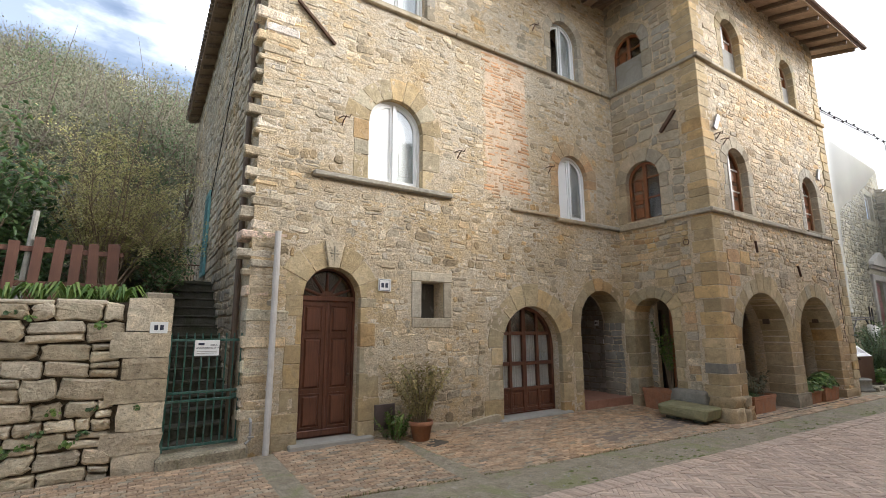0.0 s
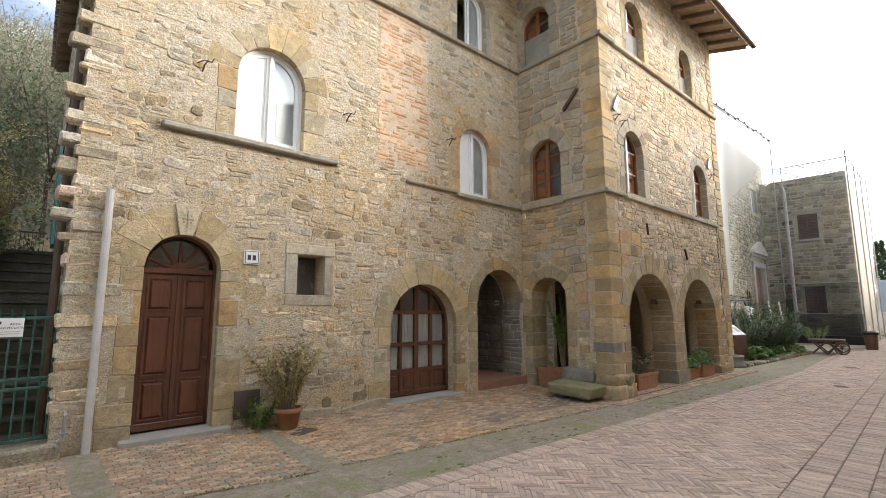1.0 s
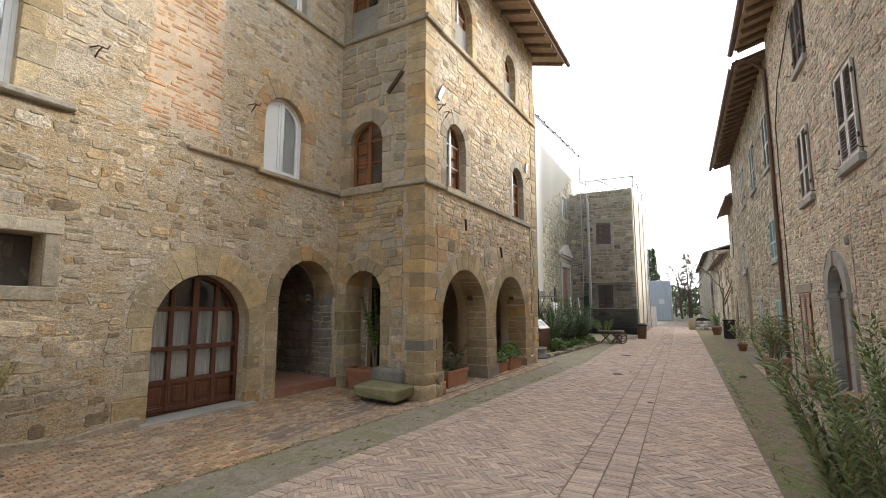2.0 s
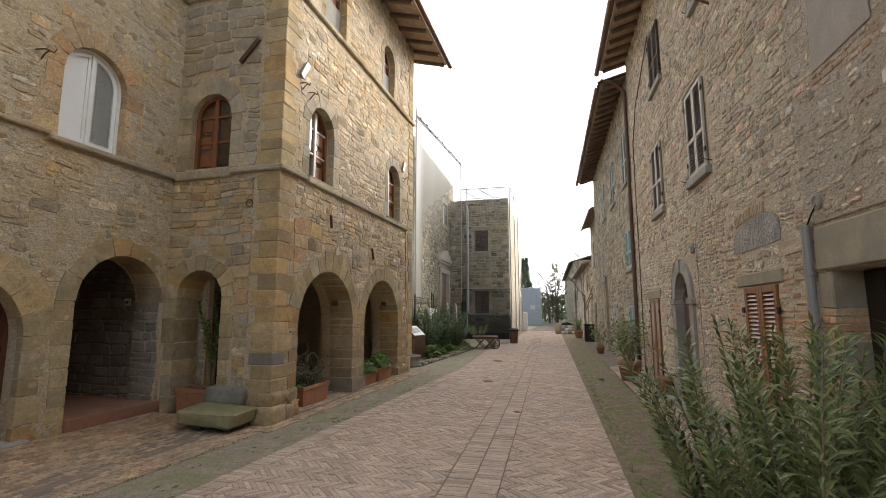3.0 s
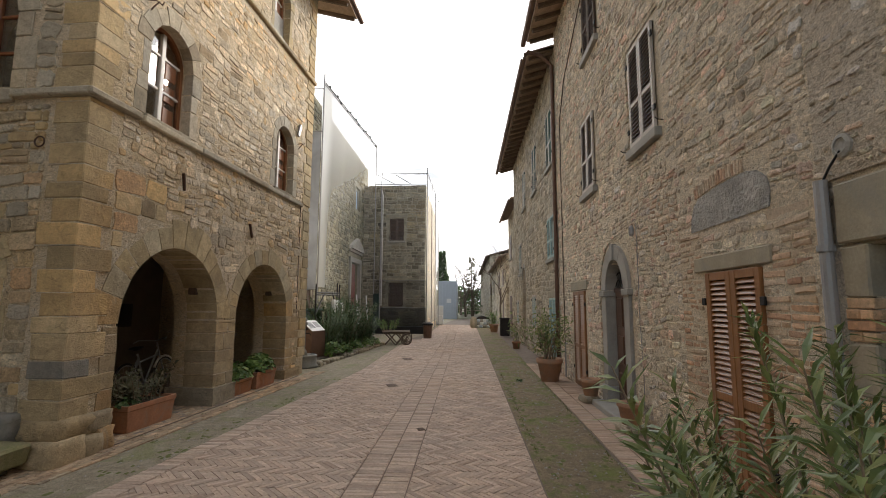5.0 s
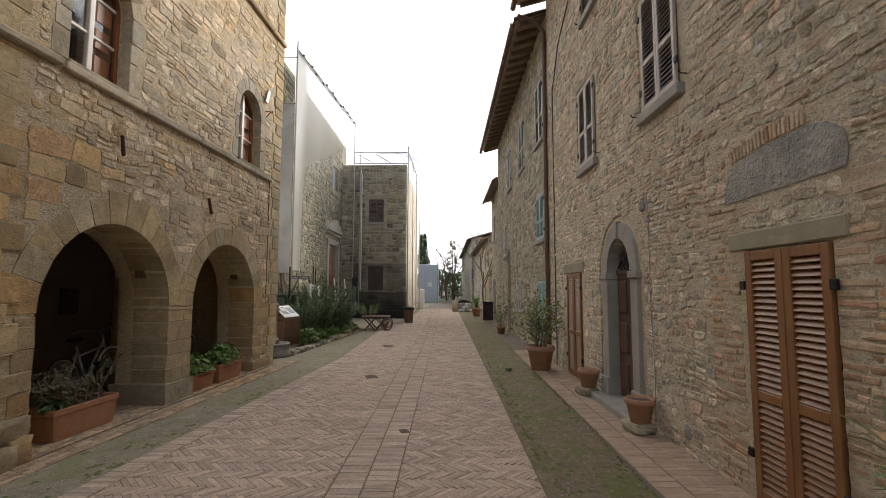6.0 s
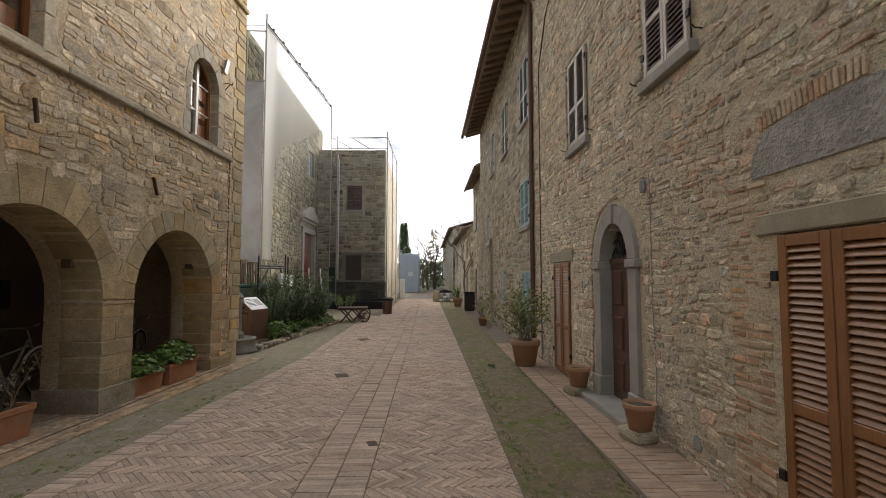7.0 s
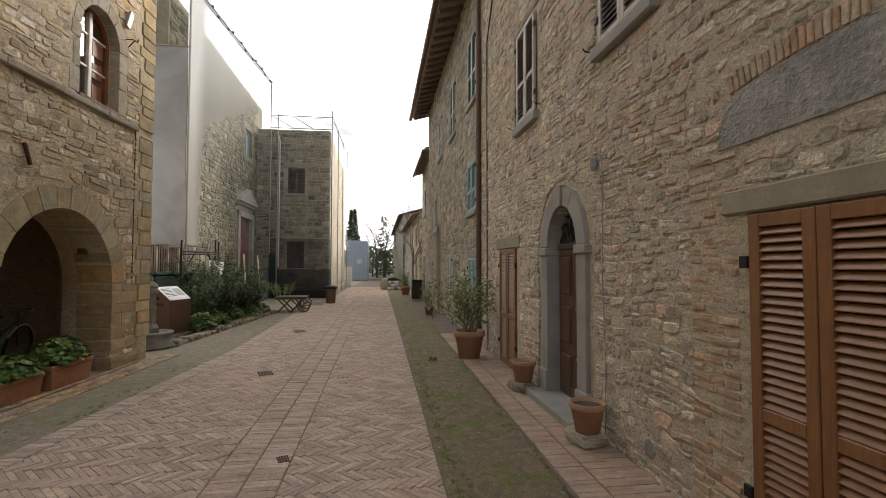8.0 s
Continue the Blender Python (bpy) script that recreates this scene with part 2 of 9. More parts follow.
M_GREYSTONE = m_stone("grey_sandstone", GREY, grain=0.6, var=0.2, mottle=0.8, speck=0.6)
M_ROWSTONE = m_stone("pale_rubble", [(p, tuple(0.11 + 1.05 * v for v in c)) for p, c in PALE], grain=1.2, var=0.30, tint=0.3)
M_TOWERSTONE = m_stone("pale_tower_rubble", [(p, (1.16 * c[0], 1.14 * c[1], 1.16 * c[2])) for p, c in OCHRE], lichen=(0.50, 0.44, 0.34))
M_DRYSTONE = m_stone("dry_wall_stone", [(0.0, (0.44, 0.36, 0.24)), (0.4, (0.57, 0.47, 0.33)), (0.7, (0.52, 0.445, 0.33)), (1.0, (0.60, 0.51, 0.36))], grain=0.8, lichen=(0.27, 0.26, 0.17), speck=0.6)
M_FARSTONE = m_stone("church_stone", [(0.0, (0.15, 0.137, 0.085)), (0.5, (0.29, 0.26, 0.165)), (1.0, (0.21, 0.198, 0.14))], var=0.4)
M_RUSTSTONE = m_stone("orange_sandstone", [(0.0, (0.50, 0.33, 0.18)), (0.4, (0.55, 0.42, 0.26)), (0.7, (0.50, 0.39, 0.25)), (1.0, (0.58, 0.36, 0.19))], grain=0.7, var=0.25, mottle=0.9)
M_DARKFAR = m_stone("parsonage_stone", [(0.0, (0.21, 0.18, 0.13)), (0.4, (0.43, 0.375, 0.27)), (0.7, (0.32, 0.285, 0.21)), (1.0, (0.48, 0.43, 0.33))], var=0.4)
M_DRESSED = m_plain("dressed_grey_stone", (0.34, 0.32, 0.28), 0.8, 0.16, 3.0, 60, 0.25)
M_LINTEL = m_plain("lintel_sandstone", (0.36, 0.31, 0.22), 0.85, 0.2, 3.0, 50, 0.35, stain=(0.28, 0.26, 0.21))
M_MORTAR = m_mortar("lime_mortar", (0.56, 0.475, 0.35), (0.53, 0.395, 0.22), (0.69, 0.64, 0.54), (0.26, 0.205, 0.14))
M_MORTAR_T = m_mortar("tower_mortar", (0.59, 0.49, 0.35), (0.54, 0.41, 0.24), (0.68, 0.61, 0.49), (0.22, 0.175, 0.12))
M_MORTAR_B = m_mortar("greyer_row_mortar", (0.50, 0.44, 0.34), (0.47, 0.39, 0.28), (0.58, 0.53, 0.44), (0.25, 0.21, 0.15))
M_MORTAR_G = m_mortar("grey_brown_render", (0.56, 0.485, 0.38), (0.52, 0.43, 0.315), (0.63, 0.565, 0.47), (0.26, 0.21, 0.155))
M_MORTAR_R = m_mortar("row_mortar", (0.67, 0.575, 0.435), (0.61, 0.50, 0.35), (0.73, 0.655, 0.53), (0.30, 0.24, 0.165))
M_EARTH = m_plain("dark_earth", (0.10, 0.08, 0.055), 0.95, 0.3, 3.0, 40, 0.8, 0.03)
M_PINKPLASTER = m_plain("faded_pinkish_plaster", (0.42, 0.375, 0.32), 0.95, 0.16, 2.0, 50, 0.4, 0.01, stain=(0.36, 0.32, 0.27))
M_ROUGHCAST = m_plain("rough_cement", (0.41, 0.39, 0.35), 0.95, 0.30, 2.5, 22, 1.0, 0.05, stain=(0.30, 0.29, 0.26))
# plaster darkened in its colour for the shade of the deep interiors
M_INSIDE_SHADE = m_plain("shade_toned_plaster", (0.20, 0.165, 0.12), 0.95, 0.2, 2.0, 40, 0.5, 0.02)
# near-black fill, its colour standing in for shade in rooms and recesses
M_SHADEFILL = m_plain("shade_fill", (0.06, 0.055, 0.05), 0.95, 0.2, 2.0, 30, 0)
M_BRICKOLD = m_stone("old_wall_brick", [(0.0, (0.58, 0.31, 0.15)), (0.4, (0.64, 0.38, 0.20)), (0.75, (0.58, 0.38, 0.22)), (1.0, (0.63, 0.45, 0.28))], grain=0.5, var=0.2, mottle=0.7)
M_BRICKROW = m_stone("faded_row_brick", [(0.0, (0.52, 0.32, 0.21)), (0.4, (0.58, 0.405, 0.27)), (0.75, (0.55, 0.43, 0.305)), (1.0, (0.61, 0.48, 0.345))], grain=0.5, var=0.2, mottle=0.7)
M_FARMORTAR = m_plain("church_mortar", (0.27, 0.245, 0.17), 0.95, 0.3, 1.4, 40, 0.8, 0.03, stain=(0.19, 0.175, 0.11))
M_DARKMORTAR = m_plain("parsonage_mortar", (0.40, 0.36, 0.28), 0.95, 0.3, 1.4, 40, 0.8, 0.03, stain=(0.21, 0.19, 0.135))
M_BRICKMORTAR = m_plain("brick_infill_mortar", (0.60, 0.46, 0.32), 0.95, 0.3, 1.6, 50, 0.6, 0.01, stain=(0.52, 0.43, 0.31))
M_PAVER = m_stone("paving_brick", [(0.0, (0.49, 0.365, 0.28)), (0.35, (0.55, 0.42, 0.33)), (0.7, (0.58, 0.455, 0.365)), (1.0, (0.52, 0.40, 0.32))], grain=0.45, var=0.20, mottle=0.52, tint=0.2)
M_PAVER_RED = m_stone("apron_brick", [(0.0, (0.41, 0.28, 0.18)), (0.4, (0.48, 0.33, 0.21)), (0.75, (0.45, 0.335, 0.225)), (0.9, (0.36, 0.31, 0.23)), (1.0, (0.47, 0.33, 0.21))], grain=0.5, var=0.30, lichen=(0.34, 0.29, 0.20), mottle=0.9)
M_WALKBRICK = m_stone("walkway_brick", [(0.0, (0.44, 0.31, 0.225)), (0.5, (0.49, 0.355, 0.26)), (1.0, (0.46, 0.345, 0.265))], grain=0.4, var=0.12, mottle=0.5, tint=0.2, speck=0.6)
M_JOINT = m_plain("sandy_joint", (0.21, 0.163, 0.127), 0.95, 0.25, 4.0, 60, 0.6, 0.01)
M_CEMENT = m_soil("mossy_cement", (0.36, 0.31, 0.23), (0.24, 0.24, 0.12), (0.24, 0.20, 0.14), (0.44, 0.39, 0.31))
M_MOSS = m_soil("mossy_gutter", (0.28, 0.22, 0.135), (0.15, 0.18, 0.04), (0.175, 0.13, 0.085), (0.36, 0.30, 0.22))
M_GROUND = m_plain("soil", (0.17, 0.16, 0.11), 0.95, 0.3, 0.5, 20, 0.5, 0.03, stain=(0.10, 0.12, 0.05))
M_DOOR = m_wood("dark_brown_door", (0.165, 0.064, 0.034), (0.07, 0.027, 0.017), 0.38)
M_PIPE = m_plain("pale_grey_pipe", (0.56, 0.53, 0.50), 0.6, 0.12, 3.0, 60, 0.1, stain=(0.44, 0.40, 0.36))
M_REDDOOR = m_wood("dull_red_door", (0.27, 0.065, 0.05), (0.16, 0.04, 0.03), 0.5)
M_BLUEPANE = m_plain("pale_blue_pane", (0.30, 0.46, 0.62), 0.3, 0.1, 4.0, 60, 0)
M_REDWOOD = m_wood("reddish_shutter_wood", (0.33, 0.125, 0.045), (0.20, 0.07, 0.025), 0.45)
M_ORANGE = m_wood("honey_shutter_wood", (0.33, 0.150, 0.055), (0.22, 0.095, 0.035), 0.36)
M_ROWDOOR = m_wood("deep_brown_door", (0.15, 0.08, 0.05), (0.075, 0.038, 0.025), 0.4)
M_OLDWOOD = m_wood("old_grey_wood", (0.17, 0.12, 0.085), (0.08, 0.055, 0.04), 0.8)
M_RAFTER = m_wood("rafter_wood", (0.25, 0.18, 0.13), (0.13, 0.09, 0.065), 0.8, (0.06, 1, 1))
M_FENCE = m_wood("red_brown_fence", (0.17, 0.075, 0.045), (0.10, 0.045, 0.03), 0.7)
M_DARKWOOD = m_wood("black_brown_wood", (0.028, 0.018, 0.013), (0.012, 0.008, 0.006), 0.6)
M_PIANELLE = m_plain("eave_tiles", (0.36, 0.26, 0.185), 0.9, 0.25, 5.0, 40, 0.4, 0.01, pieces=True)
M_TILE = m_plain("roof_tile", (0.22, 0.165, 0.125), 0.9, 0.3, 5.0, 40, 0.4, 0.01, pieces=True)
M_WHITE = m_plain("white_paint", (0.80, 0.80, 0.78), 0.45, 0.05, 4.0, 60, 0.1)
M_CREAM = m_plain("offwhite_paint", (0.66, 0.62, 0.56), 0.5, 0.08, 4.0, 60, 0.1)
M_LOUVRE = m_plain("weathered_louvre_paint", (0.52, 0.46, 0.40), 0.55, 0.12, 4.0, 60, 0.15)
M_BROWNLOUVRE = m_plain("brown_louvre_paint", (0.10, 0.06, 0.045), 0.55, 0.15, 4.0, 60, 0.15)
M_TEAL = m_plain("teal_paint", (0.10, 0.24, 0.235), 0.5, 0.15, 4.0, 60, 0.1)
M_TEALPALE = m_plain("pale_teal_paint", (0.33, 0.46, 0.45), 0.5, 0.12, 4.0, 60, 0.1)
M_GREEN = m_plain("dark_green_paint", (0.022, 0.085, 0.062), 0.4, 0.3, 9.0, 60, 0.1, stain=(0.10, 0.15, 0.13))
M_TARP = m_plain("dark_green_tarpaulin", (0.018, 0.04, 0.03), 0.5, 0.3, 3.0, 30, 0.4, 0.02)
M_BLACK = m_plain("black_iron", (0.03, 0.028, 0.027), 0.6, 0.2, 8.0, 60, 0.3, metal=0.6)
M_RUST = m_plain("rusty_iron", (0.10, 0.055, 0.035), 0.8, 0.3, 10.0, 80, 0.5, metal=0.3)
M_ZINC = m_plain("grey_drainpipe", (0.36, 0.35, 0.34), 0.5, 0.1, 4.0, 60, 0.1, metal=0.3)
M_COPPER = m_plain("brown_gutter", (0.15, 0.085, 0.06), 0.5, 0.2, 4.0, 60, 0.1, metal=0.5)
M_TERRA = m_plain("terracotta", (0.37, 0.17, 0.09), 0.85, 0.2, 6.0, 40, 0.3, stain=(0.30, 0.20, 0.14))
M_TERRAPALE = m_plain("pale_terracotta", (0.45, 0.25, 0.15), 0.85, 0.15, 6.0, 40, 0.3, stain=(0.36, 0.27, 0.20))
M_BENCH = m_plain("mossy_bench_stone", (0.27, 0.245, 0.135), 0.9, 0.25, 4.0, 40, 0.5, 0.02, stain=(0.20, 0.205, 0.085))
M_FOUNTAIN = m_plain("weathered_fountain_stone", (0.23, 0.22, 0.195), 0.85, 0.3, 4.0, 40, 0.5, 0.01, stain=(0.15, 0.15, 0.12))
M_PLINTH = m_plain("concrete_stone", (0.36, 0.34, 0.30), 0.9, 0.2, 4.0, 40, 0.4, 0.01, stain=(0.26, 0.25, 0.20))
M_STEP = m_plain("dark_mossy_step", (0.10, 0.095, 0.075), 0.9, 0.3, 4.0, 40, 0.5, 0.02, stain=(0.055, 0.06, 0.03))
M_COTTO = m_plain("cotto_floor", (0.30, 0.15, 0.10), 0.7, 0.2, 4.0, 30, 0.2)
M_SIGN = m_plain("white_enamel", (0.78, 0.78, 0.76), 0.35, 0.05, 4.0, 60, 0)
M_INK = m_plain("dark_ink", (0.03, 0.035, 0.06), 0.6, 0.1, 4.0, 60, 0)
M_GLASS = m_glass("window_glass")
M_CURTAIN = m_plain("white_curtain", (0.72, 0.72, 0.70), 0.9, 0.08, 5.0, 80, 0.2)
M_OLEANDER = m_leaf("oleander_leaf", [(0.0, (0.11, 0.155, 0.05)), (0.4, (0.17, 0.225, 0.075)), (0.75, (0.25, 0.29, 0.10)), (1.0, (0.37, 0.36, 0.15))], 0.36)
M_GERAN = m_leaf("geranium_leaf", [(0.0, (0.07, 0.14, 0.025)), (0.5, (0.13, 0.23, 0.045)), (1.0, (0.24, 0.31, 0.075))])
M_DRYLEAF = m_leaf("dry_leaf", [(0.0, (0.25, 0.20, 0.09)), (0.5, (0.42, 0.34, 0.15)), (0.8, (0.33, 0.31, 0.12)), (1.0, (0.54, 0.42, 0.22))], 0.8)
M_DARKLEAF = m_leaf("dark_evergreen_leaf", [(0.0, (0.035, 0.07, 0.022)), (0.6, (0.07, 0.13, 0.038)), (1.0, (0.13, 0.20, 0.065))], 0.5)
M_OLIVE = m_leaf("olive_hill_leaf", [(0.0, (0.115, 0.12, 0.07)), (0.5, (0.165, 0.165, 0.095)), (1.0, (0.205, 0.185, 0.12))], 0.8)
M_SHRUB = m_leaf("yellow_green_shrub", [(0.0, (0.34, 0.34, 0.12)), (0.5, (0.46, 0.43, 0.17)), (1.0, (0.58, 0.50, 0.25))], 0.7)
M_TWIG = m_plain("twig_bark", (0.27, 0.21, 0.14), 0.9, 0.25, 8.0, 50, 0.4)
M_METER = m_plain("brown_meter_door", (0.085, 0.06, 0.055), 0.6, 0.2, 4.0, 60, 0.2)
M_OLDPANE = m_plain("dusty_dark_board", (0.07, 0.065, 0.055), 0.5, 0.3, 3.0, 30, 0.1, stain=(0.30, 0.29, 0.26))
M_MOSSSTONE = m_stone("mossy_threshold_stone", [(0.0, (0.30, 0.255, 0.18)), (1.0, (0.36, 0.31, 0.22))], lichen=(0.17, 0.16, 0.07), mottle=1.1)
M_MOSSY = m_plain("moss_cushion", (0.135, 0.15, 0.045), 0.95, 0.35, 20.0, 120, 0.8, 0.01)
M_BARK = m_plain("bark", (0.13, 0.10, 0.075), 0.9, 0.25, 8.0, 50, 0.6)

# ---- building helpers ----
def part(name, bm, material, parent=None, label="", m=None):
    """Links a bmesh as one mesh object under a thing or a part."""
    me = bpy.data.meshes.new(name)
    if isinstance(bm, tuple):
        me.from_pydata(bm[0], [], bm[1])
    else:
        bm.to_mesh(me)
        bm.free()
    me.materials.append(material)
    ob = new(name, me)
    if parent:
        ob.parent = parent
    if m is not None:
        ob.matrix_basis = m
    if label:
        ob["label"] = label
    return ob


def group_at(name, m, label, category="", group="", kind=""):
    """An Empty at a thing's base, that parents its parts."""
    ob = new(name)
    ob.empty_display_size = 0.1
    ob.matrix_basis = m
    return tagged(ob, label, category, group, kind)


def smooth(ob):
    for p in ob.data.polygons:
        p.use_smooth = True
    return ob


def add_box(bm, x0, x1, y0, y1, z0, z1, bev=0.0, jit=0.0, seed=0):
    r = bmesh.ops.create_cube(bm, size=1.0)
    vs = r["verts"]
    rnd = random.Random(seed)
    for v in vs:
        v.co = Vector(((x0 + x1) / 2 + v.co.x * (x1 - x0), (y0 + y1) / 2 + v.co.y * (y1 - y0), (z0 + z1) / 2 + v.co.z * (z1 - z0)))
        if jit:
            v.co += Vector((rnd.uniform(-jit, jit), rnd.uniform(-jit, jit), rnd.uniform(-jit, jit)))
    if bev:
        es = list({e for v in vs for e in v.link_edges})
        bmesh.ops.bevel(bm, geom=es, offset=bev, segments=1, affect="EDGES")
    return bm


def box(x0, x1, y0, y1, z0, z1, bev=0.0, jit=0.0, seed=0):
    return add_box(bmesh.new(), x0, x1, y0, y1, z0, z1, bev, jit, seed)


def boulder(x0, x1, y0, y1, z0, z1, seed=0, round_=0.4, rough=0.22):
    """A rough field stone: a block worn towards an egg, with broken faces."""
    bm = bmesh.new()
    bmesh.ops.create_cube(bm, size=2.0)
    bmesh.ops.subdivide_edges(bm, edges=bm.edges[:], cuts=3, use_grid_fill=True)
    c = Vector(((x0 + x1) / 2, (y0 + y1) / 2, (z0 + z1) / 2))
    h = Vector(((x1 - x0) / 2, (y1 - y0) / 2, (z1 - z0) / 2))
    for v in bm.verts:
        p = v.co.lerp(v.co.normalized() * 1.15, round_)
        n = noise.noise((p.x * 1.1 + seed * 7.3, p.y * 1.1, p.z * 1.1)) * rough + noise.noise((p.x * 2.7, p.y * 2.7 + seed * 3.1, p.z * 2.7)) * rough * 0.45
        p = p * (1 + n)
        v.co = Vector((c.x + p.x * h.x, c.y + p.y * h.y, c.z + p.z * h.z))
    return bm


def add_tube(bm, pts, r, seg=8, caps=True):
    """A round bar along points; r is one radius or one a point."""
    pts = [Vector(p) for p in pts]
    rings = []
    side = None
    for i, p in enumerate(pts):
        d = (pts[min(i + 1, len(pts) - 1)] - pts[max(i - 1, 0)]).normalized()
        if side is None or abs(side.dot(d)) > 0.95:
            side = d.orthogonal().normalized()
        side = (side - d * side.dot(d)).normalized()
        up = d.cross(side)
        rr = r[i] if isinstance(r, (list, tuple)) else r
        rings.append([bm.verts.new(p + (side * math.cos(a) + up * math.sin(a)) * rr) for a in [2 * math.pi * k / seg for k in range(seg)]])
    for a, b in zip(rings, rings[1:]):
        for k in range(seg):
            bm.faces.new((a[k], a[(k + 1) % seg], b[(k + 1) % seg], b[k]))
    if caps:
        bm.faces.new(rings[0][::-1])
        bm.faces.new(rings[-1])
    return bm


def tube(pts, r, seg=8):
    return add_tube(bmesh.new(), pts, r, seg)


def lathe(profile, seg=24, c=(0, 0, 0)):
    """A turned shape from (radius, height) pairs."""
    bm = bmesh.new()
    rings = [[bm.verts.new((c[0] + r * math.cos(2 * math.pi * k / seg), c[1] + r * math.sin(2 * math.pi * k / seg), c[2] + z)) for k in range(seg)] for r, z in profile]
    for a, b in zip(rings, rings[1:]):
        for k in range(seg):
            bm.faces.new((a[k], a[(k + 1) % seg], b[(k + 1) % seg], b[k]))
    bm.faces.new(rings[0][::-1])
    bm.faces.new(rings[-1])
    return bm


def arch_loop(x0, x1, z0, zs, rise, n=16):
    """An opening with a round head, as points (x, z), counter-clockwise."""
    cx, rx = (x0 + x1) / 2, (x1 - x0) / 2
    pts = [(x0, z0), (x1, z0)]
    pts += [(cx + rx * math.cos(math.pi * k / n), zs + rise * math.sin(math.pi * k / n)) for k in range(n + 1)]
    return pts


def rect_loop(x0, x1, z0, z1):
    return [(x0, z0), (x1, z0), (x1, z1), (x0, z1)]


def prism(bm, loop, y0, y1):
    a = [bm.verts.new((x, y0, z)) for x, z in loop]
    b = [bm.verts.new((x, y1, z)) for x, z in loop]
    n = len(loop)
    bm.faces.new(a)
    bm.faces.new(b[::-1])
    for k in range(n):
        bm.faces.new((a[k], b[k], b[(k + 1) % n], a[(k + 1) % n]))
    return bm


def ring(bm, outer, inner, y0, y1):
    """A flat band between two loops of as many points."""
    n = len(outer)
    v = [[bm.verts.new((x, y, z)) for x, z in lp] for lp, y in ((outer, y0), (inner, y0), (outer, y1), (inner, y1))]
    for k in range(n):
        j = (k + 1) % n
        bm.faces.new((v[0][k], v[0][j], v[1][j], v[1][k]))
        bm.faces.new((v[2][k], v[3][k], v[3][j], v[2][j]))
        bm.faces.new((v[0][k], v[2][k], v[2][j], v[0][j]))
        bm.faces.new((v[1][k], v[1][j], v[3][j], v[3][k]))
    return bm


def slab(name, m, outline, holes, depth, material, label, parent=None):
    """A wall of some thickness with openings through it; its face is y = 0 and looks to -y."""
    bm = bmesh.new()
    loops = []
    for lp in [outline] + holes:
        vs = [bm.verts.new((x, 0, z)) for x, z in lp]
        for a, b in zip(vs, vs[1:] + vs[:1]):
            bm.edges.new((a, b))
        loops.append(vs)
    bmesh.ops.triangle_fill(bm, edges=bm.edges[:], use_beauty=True, use_dissolve=False)
    bm.verts.index_update()
    tris = [[v.index for v in f.verts] for f in bm.faces]
    co = [v.co.copy() for v in bm.verts]
    rings = [[v.index for v in vs] for vs in loops]
    bm.free()
    n = len(co)
    verts = [tuple(c) for c in co] + [(c.x, depth, c.z) for c in co]
    faces = []
    for t in tris:
        a, b, c = (co[i] for i in t)
        nrm = (b - a).cross(c - a)
        t = t if nrm.y < 0 else t[::-1]
        faces.append(t)
        faces.append([i + n for i in t[::-1]])
    for vs in rings:
        for a, b in zip(vs, vs[1:] + vs[:1]):
            faces.append([a, a + n, b + n, b])
    ob = part(name, (verts, faces), material, parent, m=m)
    bm = bmesh.new()
    bm.from_mesh(ob.data)
    bmesh.ops.recalc_face_normals(bm, faces=bm.faces[:])
    bm.to_mesh(ob.data)
    bm.free()
    return tagged(ob, label, "wall", kind="structure")


def inside_arch(a, x, z):
    x0, x1, z0, zs, rise = a
    if x < x0 or x > x1 or z < z0:
        return False
    if z <= zs:
        return True
    if rise <= 0:
        return False
    cx, rx = (x0 + x1) / 2, (x1 - x0) / 2
    return ((x - cx) / rx) ** 2 + ((z - zs) / rise) ** 2 < 1


